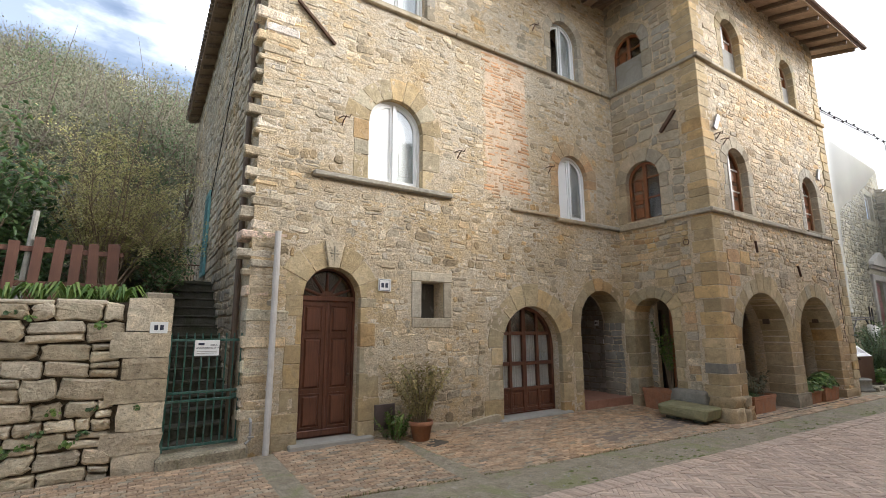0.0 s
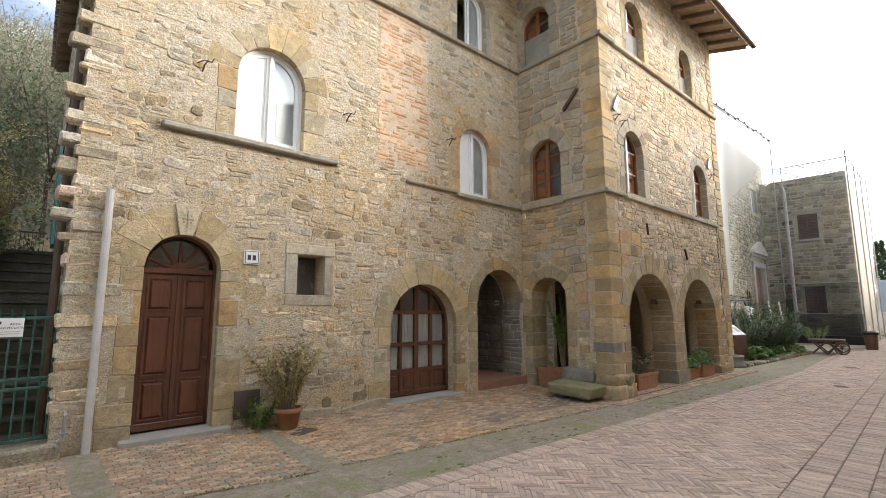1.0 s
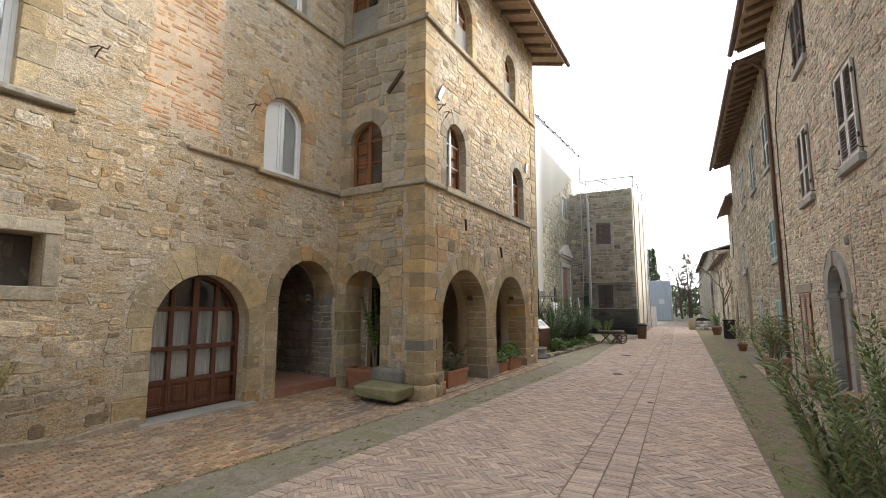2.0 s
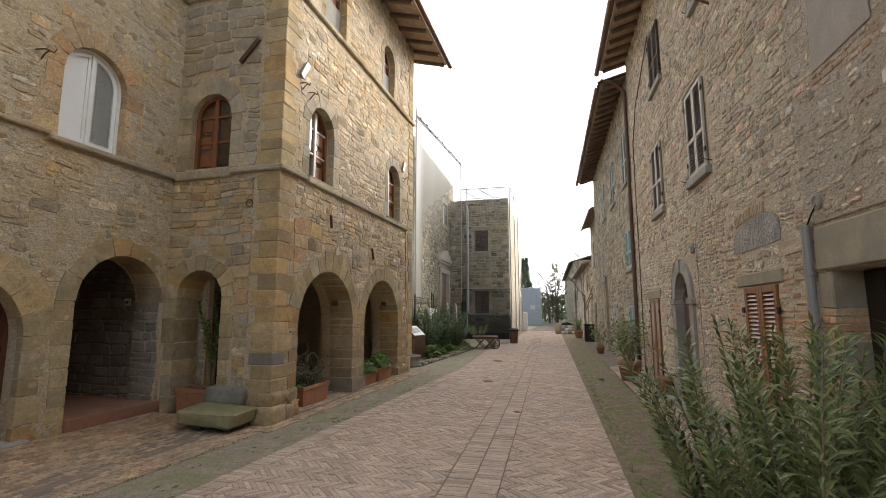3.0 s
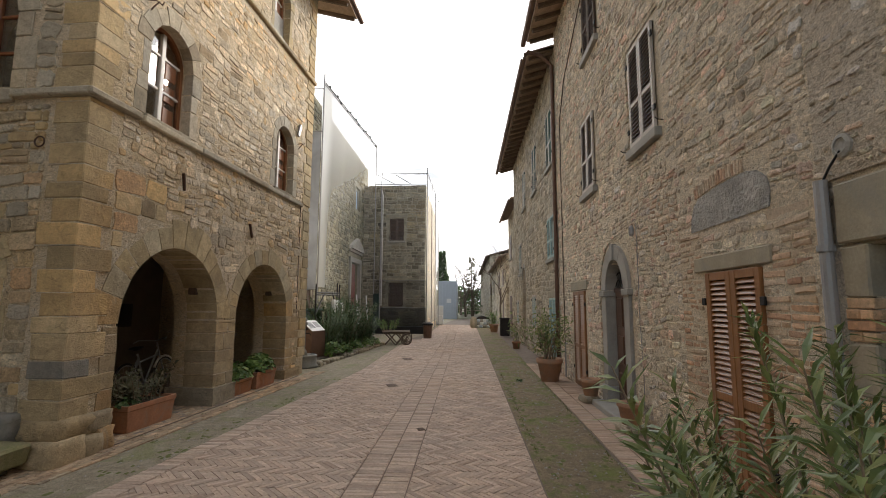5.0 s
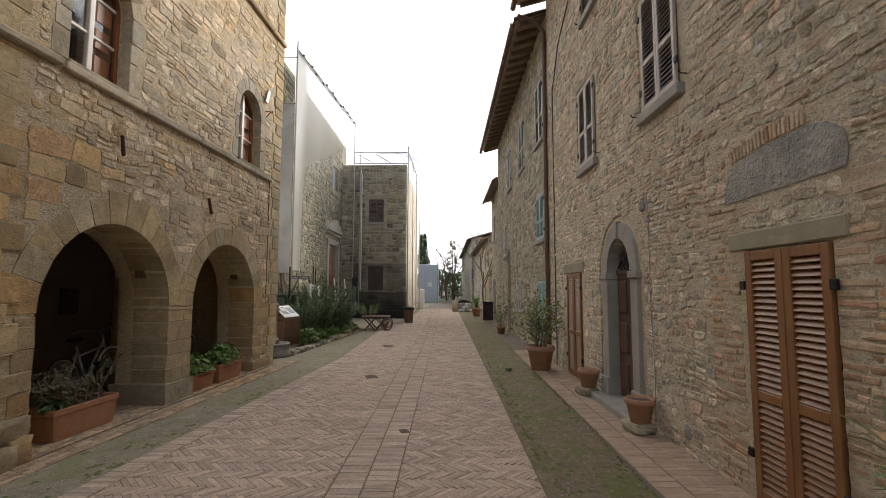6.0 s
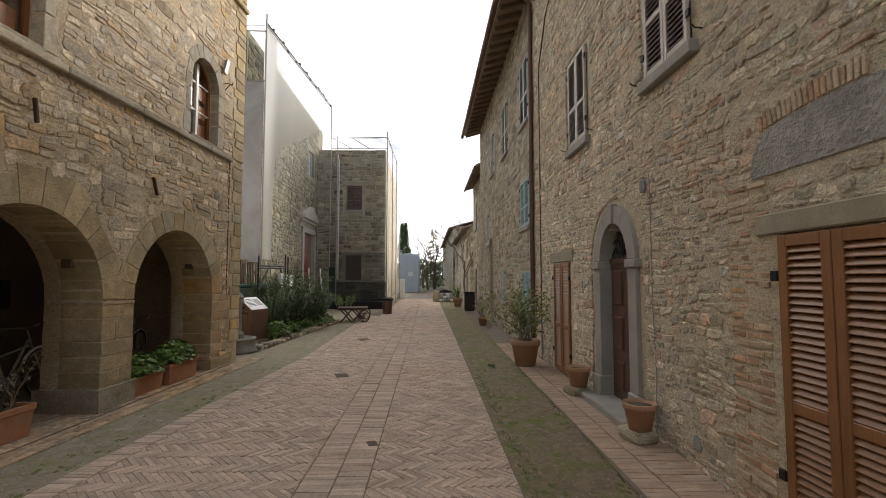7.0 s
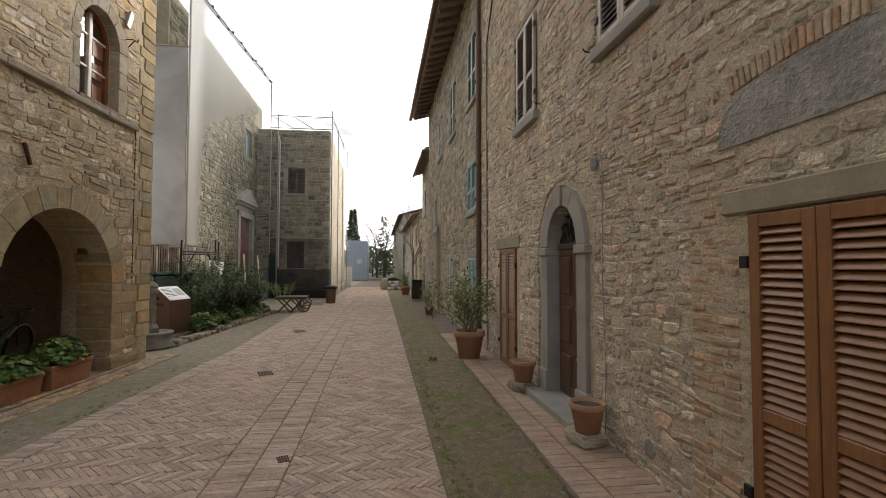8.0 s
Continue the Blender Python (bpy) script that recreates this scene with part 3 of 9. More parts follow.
def stone_shape(rnd, xa, xb, za, zb, gap, proud, warp, round_):
    """One worked stone: an uneven outline, worn edges and a slightly domed, tilted face."""
    g = gap / 2
    xa, xb, za, zb = xa + g, xb - g, za + g, zb - g
    w, h = xb - xa, zb - za
    s = min(w, h)

    def cut():
        return s * round_ * rnd.uniform(0.3, 1.5)
    base = [(xa + cut(), za)]
    if w > 0.13:
        base.append((xa + w * rnd.uniform(0.35, 0.65), za + s * rnd.uniform(-0.05, 0.10) * round_ * 4))
    base += [(xb - cut(), za), (xb, za + cut())]
    if h > 0.11:
        base.append((xb - s * rnd.uniform(-0.04, 0.10) * round_ * 4, za + h * rnd.uniform(0.35, 0.65)))
    base += [(xb, zb - cut()), (xb - cut(), zb)]
    if w > 0.13:
        base.append((xa + w * rnd.uniform(0.35, 0.65), zb - s * rnd.uniform(-0.05, 0.10) * round_ * 4))
    base += [(xa + cut(), zb), (xa, zb - cut())]
    if h > 0.11:
        base.append((xa + s * rnd.uniform(-0.04, 0.10) * round_ * 4, za + h * rnd.uniform(0.35, 0.65)))
    base.append((xa, za + cut()))
    j = s * 0.30 * round_
    turn = rnd.gauss(0, 0.22) * round_
    mx, mz = (xa + xb) / 2, (za + zb) / 2 + rnd.uniform(-0.25, 0.25) * round_ * h
    base = [(x + rnd.uniform(-j, j) - turn * (z - mz), z + rnd.uniform(-j, j) + turn * (x - mx)) for x, z in base]
    if warp:
        base = [(x + warp * noise.noise((x * 1.7, z * 1.7, 3.1)) + warp * 0.22 * noise.noise((x * 7, z * 7, 1.7)), z + warp * 1.4 * noise.noise((x * 1.1, z * 1.9, 9.4)) + warp * 0.22 * noise.noise((x * 7, z * 7, 6.3))) for x, z in base]
    n = len(base)
    cx, cz = sum(p[0] for p in base) / n, sum(p[1] for p in base) / n
    pr = rnd.uniform(*proud) if isinstance(proud, tuple) else proud * rnd.uniform(0.42, 0.95)
    tx, tz = rnd.uniform(-0.10, 0.10), rnd.uniform(-0.10, 0.10)

    def inset(x, z, d):
        dx, dz = cx - x, cz - z
        return x + math.copysign(min(abs(dx) * 0.5, d), dx), z + math.copysign(min(abs(dz) * 0.5, d), dz)

    def lift(x, z, f):
        return -pr * f * (1 + tx * (x - cx) / max(w, 0.05) * 4 + tz * (z - cz) / max(h, 0.05) * 4)
    d1, d2 = 0.002 + 0.05 * pr, 0.003 + min(0.30 * pr, 0.03) * (0.5 + 2 * round_)
    verts = [(x, 0.01, z) for x, z in base]
    for d, f in ((d1, 0.66), (d2, 0.97)):
        for x, z in base:
            x2, z2 = inset(x, z, d)
            verts.append((x2, lift(x2, z2, f * rnd.uniform(0.90, 1.08)), z2))
    verts.append((cx, -pr * rnd.uniform(0.98, 1.12), cz))
    faces = []
    for r_ in (0, n):
        faces += [[r_ + k, r_ + (k + 1) % n, r_ + n + (k + 1) % n, r_ + n + k] for k in range(n)]
    faces += [[2 * n + k, 2 * n + (k + 1) % n, 3 * n] for k in range(n)]
    return verts, faces


def courses(seed, x0, x1, z0, z1, avoid, hh=(0.11, 0.24), ll=(0.14, 0.42), gap=0.018, proud=0.02, warp=0.05, round_=0.22, split=0.25, skip=0.0, accept=None):
    """Stones laid in uneven courses that leave the openings free."""
    rnd = random.Random(seed)
    out = []
    z = z0
    while z < z1 - 0.04:
        h = min(rnd.uniform(*hh), z1 - z)
        if z1 - (z + h) < hh[0] * 0.6:
            h = z1 - z
        xs = np.arange(x0, x1 + 1e-6, 0.02)
        free = np.ones(len(xs), bool)
        for a in avoid:
            for zz in (z + 0.01, z + h / 2, z + h - 0.01):
                free &= ~np.array([inside_arch(a, x, zz) for x in xs])
        k = 0
        while k < len(xs):
            if not free[k]:
                k += 1
                continue
            e = k
            while e + 1 < len(xs) and free[e + 1]:
                e += 1
            a, b = xs[k], xs[e]
            x = a
            while x < b - 0.03:
                l = rnd.uniform(*ll) * (0.6 + 0.8 * (h - hh[0]) / (hh[1] - hh[0] + 1e-6))
                l = max(ll[0] * 0.7, l)
                if b - (x + l) < ll[0] * 0.7:
                    l = b - x
                if rnd.random() >= skip and (accept is None or accept(x + l / 2, z + h / 2)):
                    if h > hh[0] * 1.5 and rnd.random() < split:
                        zm = z + h * rnd.uniform(0.35, 0.65)
                        for za, zb in ((z, zm), (zm, z + h)):
                            out.append((x, x + l, za, zb))
                    else:
                        out.append((x, x + l, z, z + h))
                x += l
            k = e + 1
        z += h
    return [(s, stone_shape(rnd, *s, gap, proud, warp, round_)) for s in out]


LATER = []


def lay(wall, stones, material, near=None, name="stone", rest="rubble", limit=300, label=""):
    """Puts stones on a wall: those in the near stretch as pieces, the rest joined. Run at the end of the file."""
    LATER.append((wall, stones, material, near, name, rest, limit, label))


def lay_all():
    for wall, stones, material, near, name, rest, limit, label in LATER:
        V, F, count = [], [], 0
        for s, (vs, fs) in stones:
            cx, cz = (s[0] + s[1]) / 2, (s[2] + s[3]) / 2
            if near and count < limit and near[0] < cx < near[1] and near[2] < cz < near[3]:
                part(name, (vs, fs), material, wall)
                count += 1
            else:
                k = len(V)
                V += vs
                F += [[i + k for i in f] for f in fs]
        if V:
            tagged(part(rest, (V, F), material, wall, label), kind="stuff")


def wedge(bm, cx, zs, rx, rz, w, a0, a1, y0, y1, gap=0.007, n=3):
    """One stone of an arch, between two angles."""
    gi, go = gap / 2 / rx, gap / 2 / (rx + w)
    lp = [(cx + rx * math.cos(a), zs + rz * math.sin(a)) for a in np.linspace(a0 + gi, a1 - gi, n)]
    lp += [(cx + (rx + w) * math.cos(a), zs + (rz + w) * math.sin(a)) for a in np.linspace(a1 - go, a0 + go, n)]
    prism(bm, lp, y0, y1)
    es = [e for e in bm.edges if all(abs(v.co.y - y0) < 1e-5 for v in e.verts)]
    bmesh.ops.bevel(bm, geom=es, offset=0.005, segments=1, affect="EDGES")
    return bm


def arch_stones(wall, seed, x0, x1, zs, rise, w, n, material, proud=0.022, deep=0.03, wild=0.15, name="voussoir"):
    """The ring of stones round an arch, each a piece of the wall."""
    rnd = random.Random(seed)
    cuts = np.array([0.0] + [rnd.uniform(1 - wild, 1 + wild) for _ in range(n)]).cumsum()
    cuts = cuts / cuts[-1] * math.pi
    for a0, a1 in zip(cuts, cuts[1:]):
        bm = bmesh.new()
        wedge(bm, (x0 + x1) / 2, zs, (x1 - x0) / 2 - 0.004, rise - 0.004, w * rnd.uniform(1 - wild, 1 + wild), a0, a1, -proud * rnd.uniform(0.9, 1.15), deep)
        part(name, bm, material, wall)


def jamb_stones(wall, seed, x_edge, side, z0, z1, w, material, proud=0.022, hh=(0.22, 0.42), name="jamb_stone", deep=0.03):
    """Blocks up the side of an opening; side -1 lays them to the left of the edge. Returns the free-stretch they take."""
    rnd = random.Random(seed)
    z = z0
    while z < z1 - 0.05:
        h = min(rnd.uniform(*hh), z1 - z)
        if z1 - z - h < hh[0] * 0.6:
            h = z1 - z
        l = w * rnd.uniform(0.62, 1.12)
        xa, xb = (x_edge - l, x_edge) if side < 0 else (x_edge, x_edge + l)
        p = proud * rnd.uniform(0.85, 1.15)
        xa, xb = (xa + 0.004, xb + 0.003) if side < 0 else (xa - 0.003, xb - 0.004)
        part(name, box(xa, xb, -p, deep, z + 0.006, z + h - 0.006, 0.008, 0.003, rnd.random()), material, wall)
        z += h


def grown(a, d):
    """An opening widened on its sides and top, for the stones to keep clear of."""
    return (a[0] - d, a[1] + d, a[2] - 0.01, a[3], a[4] + d if a[4] > 0 else 0)


def skin(wall, x0, x1, z0, z1, avoid, material, step=0.030, lo=0.009, hi=0.025, seed=0.0, depth=None):
    """The uneven mortar between and over the stones."""
    nx, nz = int((x1 - x0) / step), int((z1 - z0) / step)
    xs, zs = np.linspace(x0, x1, nx + 1), np.linspace(z0, z1, nz + 1)
    ok = np.ones((nx + 1, nz + 1), bool)
    for a in avoid:
        for i, x in enumerate(xs):
            if a[0] - 0.01 < x < a[1] + 0.01:
                for j, z in enumerate(zs):
                    if inside_arch((a[0] - 0.005, a[1] + 0.005, a[2] - 0.005, a[3] + (0.005 if a[4] <= 0 else 0), a[4]), x, z):
                        ok[i, j] = False
    V, F, idx = [], [], {}

    def vert(i, j):
        k = idx.get((i, j))
        if k is None:
            x, z = xs[i], zs[j]
            n = noise.noise((x * 5.0, z * 6.5, seed)) * 0.45 + noise.noise((x * 12.0, z * 14.0, seed + 5)) * 0.55 + noise.noise((x * 1.3, z * 1.3, seed + 9)) * 0.3
            k = idx[(i, j)] = len(V)
            V.append((x, -(lo + (hi - lo) * min(1.2, max(0.0, 0.5 + 0.6 * n))), z))
        return k
    for i in range(nx):
        for j in range(nz):
            if ok[i, j] and ok[i + 1, j] and ok[i, j + 1] and ok[i + 1, j + 1]:
                F.append([vert(i, j), vert(i + 1, j), vert(i + 1, j + 1), vert(i, j + 1)])
    return smooth(part("pointing", (V, F), material, wall))

# ---- large structure ----
TURN_B = -2.29
BM = pose(9.25, 4.36, 0, 0, 0, TURN_B)          # the old house's own axes, at the tower's street corner
FA = BM @ pose(0, 2.13, 0)                       # the long facade
TL = BM @ pose(0, 0, 0, 0, 0, -90)               # the tower's side face
TF = BM                                          # the tower's street face
RW = pose(0, -2.25, 0, 0, 0, 180)                # the row across the street; its x runs to -x


def arch(x0, x1, z0, top):
    r = min((x1 - x0) / 2, (top - z0) * 0.6)
    return (x0, x1, z0, top - r, r)


def loop_of(a):
    return arch_loop(*a) if a[4] > 0 else rect_loop(a[0], a[1], a[2], a[3])


EAVE_A, EAVE_T = 9.75, 9.85
A_DOOR = arch(-7.36, -6.46, -0.2, 2.64)
A_WIN = arch(-6.40, -5.37, 4.11, 5.65)
A_HOLE = (-5.38, -4.94, 1.89, 2.50, 0)
A_GATE = arch(-3.65, -2.09, -0.2, 2.15)
A_PASS = arch(-1.50, -0.07, -0.2, 2.54)
A_WINB = arch(-1.97, -1.03, 4.04, 5.53)
A_WINC = arch(-2.02, -1.12, 7.40, 8.84)
A_WIN0 = arch(-6.30, -5.28, 7.45, 8.95)
A_HOLES = [A_DOOR, A_WIN, A_HOLE, A_GATE, A_PASS, A_WINB, A_WINC, A_WIN0]
wall_a = slab("wall_facade", FA, rect_loop(-8.1, 0.0, -0.3, EAVE_A), [loop_of(a) for a in A_HOLES[:-1]] + [loop_of(A_WIN0)], 0.55, M_MORTAR, "weathered ochre rubble stone facade with lime mortar")

T_WIN = arch(-1.84, -1.00, 4.10, 5.48)
T_WINU = arch(-2.00, -1.18, 7.40, 8.79)
T_ARCH = arch(-1.88, -0.98, -0.2, 2.37)
wall_t = slab("wall_tower_side", TL, rect_loop(-2.13, 0.0, -0.3, EAVE_T), [loop_of(a) for a in (T_WIN, T_WINU, T_ARCH)], 0.60, M_MORTAR_T, "golden sandstone tower side with coursed blocks")

F_ARCH1 = arch(0.66, 2.75, -0.2, 2.45)
F_ARCH2 = arch(3.33, 5.46, -0.2, 2.45)
F_L1 = arch(0.83, 1.72, 4.12, 5.58)
F_L2 = arch(4.58, 5.50, 4.12, 5.60)
F_U1 = arch(1.22, 2.10, 7.45, 8.85)
F_U2 = arch(4.20, 4.98, 7.45, 8.80)
F_HOLES = [F_ARCH1, F_ARCH2, F_L1, F_L2, F_U1, F_U2]
wall_f = slab("wall_tower_front", TF, rect_loop(0.60, 6.55, -0.3, EAVE_T), [loop_of(a) for a in F_HOLES], 0.72, M_MORTAR_T, "golden sandstone tower front over two arcade arches")
# the corner block between the two tower faces
tagged(part("wall_tower_corner", box(0.0, 0.60, 0.0, 0.05, -0.3, EAVE_T), M_MORTAR_T, m=TF), "golden sandstone tower corner strip", "wall", kind="structure")
tagged(part("wall_tower_far", box(6.05, 6.55, 0.72, 9.0, -0.3, EAVE_T), M_MORTAR_T, m=BM), "plain rubble far side of the tower", "wall", kind="structure")
tagged(part("wall_house_side", box(-8.1, -7.6, 2.68, 14.5, -0.3, EAVE_A), M_MORTAR, m=BM), "grey rubble flank of the house along the stairs", "wall", kind="structure")
tagged(part("wall_house_back", box(-8.1, 6.55, 14.5, 15.0, -0.3, EAVE_A), M_MORTAR, m=BM), "plain rubble back of the house", "wall", kind="structure")
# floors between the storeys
# interior surfaces below carry the shade in their plaster colour
tagged(part("ceiling_arcade", box(0.60, 6.05, 0.72, 14.5, 2.75, 3.0), M_INSIDE_SHADE, m=BM), "plaster ceiling of the arcade, toned down for shade", "ceiling", kind="structure")
tagged(part("floor_upper", box(-7.6, 0.0, 2.68, 14.5, 2.95, 3.15), M_INSIDE_SHADE, m=BM), "hidden floor above the ground storey", "floor", kind="structure")
tagged(part("wall_arcade_back", box(0.60, 6.05, 3.4, 3.7, -0.3, 2.75), M_INSIDE_SHADE, m=BM), "plastered back wall of the arcade, toned down for shade", "wall", kind="structure")
tagged(part("wall_passage_left", box(-2.0, -1.50, 2.69, 7.0, -0.3, 2.95), M_INSIDE_SHADE, m=BM), "wall of the passage, toned down for shade", "wall", kind="structure")
tagged(part("wall_passage_right", box(0.02, 0.59, 2.69, 7.0, -0.3, 2.95), M_INSIDE_SHADE, m=BM), "wall of the passage, toned down for shade", "wall", kind="structure")
tagged(part("wall_passage_end", box(-1.5, 0.6, 7.0, 7.3, -0.3, 2.95), M_INSIDE_SHADE, m=BM), "end wall of the passage, toned down for shade", "wall", kind="structure")
# near-black panels close off the openings in place of shaded rooms
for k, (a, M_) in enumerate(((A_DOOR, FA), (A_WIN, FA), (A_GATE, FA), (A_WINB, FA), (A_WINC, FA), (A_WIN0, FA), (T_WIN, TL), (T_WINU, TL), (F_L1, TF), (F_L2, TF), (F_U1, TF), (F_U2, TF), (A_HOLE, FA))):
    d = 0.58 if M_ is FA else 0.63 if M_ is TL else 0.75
    tagged(part("wall_room_%d" % (k + 1), box(a[0] - 0.1, a[1] + 0.1, d, d + 0.05, a[2] - 0.1, a[3] + a[4] + 0.1), M_SHADEFILL, m=M_), "near-black panel standing in for the unlit room behind an opening", "wall", kind="structure")

# string courses and sills
for nm, M_, lp in (
    ("trim_string_facade", FA, (-6.60, 0.06, 7.30, 7.38)),
    ("trim_string_tower_front_upper", TF, (-0.06, 6.60, 7.33, 7.42)),
    ("trim_string_tower_front", TF, (0.74, 6.0, 3.98, 4.07)),
):
    x0, x1, z0, z1 = lp
    bm = bmesh.new()
    rnd = random.Random(int(x1 * 100))
    x = x0
    while x < x1 - 0.05:
        l = min(rnd.uniform(0.6, 1.3), x1 - x)
        add_box(bm, x + 0.003, x + l - 0.003, -0.085 - rnd.uniform(0, 0.012), 0.02, z0, z1, 0.012, 0.004, rnd.random())
        x += l
    tagged(part(nm, bm, M_GREYSTONE, m=M_), "grey sandstone string course, worn edge", "trim", kind="structure")
for nm, M_, x0, x1, z0, z1, pr in (
    ("trim_sill_long", FA, -7.30, -4.78, 4.02, 4.105, 0.11),
    ("trim_sill_right", FA, -3.35, -2.06, 4.01, 4.075, 0.08),
    ("trim_sill_corner", FA, -2.10, 0.0, 3.95, 4.035, 0.10),
    ("trim_string_tower_side", TL, -2.05, -0.92, 3.93, 4.09, 0.07),
    ("trim_string_tower_side_upper", TL, -2.05, 0.0, 7.32, 7.40, 0.07),
    ("trim_cap_corner", TL, -0.92, 0.06, 3.98, 4.07, 0.10),
    ("trim_cap_corner_front", TF, -0.095, 0.70, 3.985, 4.075, 0.10),
):
    tagged(part(nm, box(x0, x1, -pr, 0.02, z0, z1, 0.018, 0.005, 3), M_GREYSTONE, m=M_), "grey sandstone sill course with a worn edge", "trim", kind="structure")

# roofs and eaves of the old house
def eave(name, M_, x0, x1, z, over, depth, label, rafter=0.62, drop=0.0, gutter=True, mat=M_RAFTER, slope=0.28):
    """A roof edge over a wall: rafters, boards or flat tiles on them, roof tiles and a gutter."""
    g = group_at(name, M_, label, "roof", kind="structure")
    n = max(2, int((x1 - x0) / rafter))
    raf = bmesh.new()
    add_box(raf, -0.042, 0.042, -over + 0.04, depth, -0.10, 0.0, 0.008)
    first = None
    for k in range(n + 1):
        x = x0 + 0.08 + (x1 - x0 - 0.16) * k / n
        if first is None:
            first = part("rafter", raf, mat, g)
            ob = first
        else:
            ob = new("rafter", first.data)
            ob.parent = g
        ob.matrix_basis = pose(x, 0, z, math.degrees(math.atan(slope)), 0, 0)
    bm = bmesh.new()
    add_box(bm, x0, x1, -over, depth, 0.0, 0.035)
    part("deck", bm, M_PIANELLE, g, m=pose(0, 0, z, math.degrees(math.atan(slope))))
    V, F = [], []
    x = x0
    while x < x1:
        k = len(V)
        for y, dz in ((-over - 0.07, 0.0), (depth, 0.0)):
            for a in range(6):
                an = math.pi * a / 5
                V.append((x + 0.09 - 0.085 * math.cos(an), y, 0.05 + 0.07 * math.sin(an)))
        F += [[k + a, k + a + 1, k + 7 + a, k + 6 + a] for a in range(5)]
        x += 0.2
    part("roof_tiles", (V, F), M_TILE, g, m=pose(0, 0, z, math.degrees(math.atan(slope))))
    if gutter:
        zg = z - over * slope - 0.03
        bm = bmesh.new()
        pts = [(math.cos(a) * 0.075, math.sin(a) * 0.075) for a in np.linspace(math.pi, 2 * math.pi, 7)]
        ring_a = [bm.verts.new((x0 - 0.05, -over - 0.08 + p, zg + q)) for p, q in pts]
        ring_b = [bm.verts.new((x1 + 0.05, -over - 0.08 + p, zg + q)) for p, q in pts]
        for k in range(6):
            bm.faces.new((ring_a[k], ring_a[k + 1], ring_b[k + 1], ring_b[k]))
        ob = part("gutter", bm, M_COPPER, g)
        ob.modifiers.new("thick", "SOLIDIFY").thickness = 0.006
    return g


eave("roof_tower", TF, -0.55, 7.25, EAVE_T, 0.95, 3.5, "low tiled tower roof with wooden rafters and a gutter")
eave("roof_tower_side", TL, -2.3, 0.55, EAVE_T - 0.02, 0.85, 3.2, "tiled roof edge over the tower side", gutter=False)
eave("roof_house", FA, -8.55, -0.4, EAVE_A, 0.95, 6.4, "low tiled house roof with deep rafter eaves")
HS = BM @ pose(-8.1, 2.13, 0, 0, 0, -90)
eave("roof_house_flank", HS, -12.5, -0.2, EAVE_A - 0.05, 0.40, 4.0, "tiled roof edge over the house flank", gutter=False)
tagged(part("roof_back", box(-7.0, 6.0, 8.4, 15.2, EAVE_A + 1.6, EAVE_A + 1.75), M_TILE, m=BM), "plain tiled back of the roof", "roof", kind="structure")

# ground
def sheet(name, pts, z, material, label, category="ground", thick=0.0):
    bm = bmesh.new()
    vs = [bm.verts.new((p[0], p[1], p[2] if len(p) > 2 else z)) for p in pts]
    f = bm.faces.new(vs)
    bm.normal_update()
    if f.normal.z < 0:
        f.normal_flip()
    return tagged(part(name, bm, material), label, category, kind="structure")


def edge_l(x):
    """The road's edge on the old house's side."""
    return 4.02 - 0.075 * x if x < 16.3 else 2.7975 + 0.012 * (x - 16.3)


ROAD_R = -0.60
sheet("ground", [(-900, -900), (900, -900), (900, 900), (-900, 900)], -0.09, M_GROUND, "bare earthy ground round the village")
road = sheet("road", [(-14, ROAD_R), (60, ROAD_R - 0.12), (60, 1.2), (44, 2.3), (31.5, 2.38), (27, edge_l(27)), (16.3, edge_l(16.3)), (-2, edge_l(-2)), (-14, 4.5)], -0.012, M_JOINT, "brick-paved village street with herringbone panels", "road")
sheet("pavement_cement", [(-14, 4.51), (-2, edge_l(-2) + 0.004), (16.3, edge_l(16.3) + 0.004), (27, edge_l(27) + 0.004), (31.5, 2.384), (44, 2.304), (60, 1.204), (60, 5.5), (15.7, 5.5), (15.4, 4.12), (8.75, 4.32), (8.5, 4.16), (5.4, 4.45), (1.0, 4.95), (-14, 6.0)], -0.006, M_CEMENT, "mossy grey cement strip beside the street", "pavement")
apron = sheet("pavement_apron", [(1.0, 4.92, -0.02), (5.4, 4.43, -0.02), (8.5, 4.14, -0.02), (9.2, 4.10, -0.02), (9.3, 6.5, 0.065), (1.2, 6.85, 0.065), (-2.0, 7.3, 0.05), (-6, 7.0, 0.05), (-6, 5.4, -0.02)], 0, M_JOINT, "brick apron before the old house", "pavement")
tagged(part("floor_arcade", box(0.0, 6.05, -0.12, 3.4, -0.2, 0.02), M_JOINT, m=BM), "worn brick floor of the arcade", "floor", kind="structure")
tagged(part("floor_passage", box(-1.5, 0.59, 2.05, 7.0, -0.2, 0.24, 0.01), M_COTTO, m=BM), "raised terracotta floor of the passage", "floor", kind="structure")
sheet("pavement_gutter", [(-14, ROAD_R + 0.055), (60, ROAD_R - 0.130), (60, -1.9), (17, -1.62), (9, -1.48), (-14, -1.4)], -0.008, M_MOSS, "mossy damp cement strip beside the street", "pavement")
walkway = sheet("pavement_row", [(-14, -1.4), (9, -1.48), (17, -1.62), (60, -1.9), (60, -3), (-14, -2.6)], 0.0, M_JOINT, "brick strip along the row of houses", "pavement")

# the row across the street; its local x is -X
def R(x0, x1, z0, z1):
    return (-x1, -x0, z0, z1, 0)


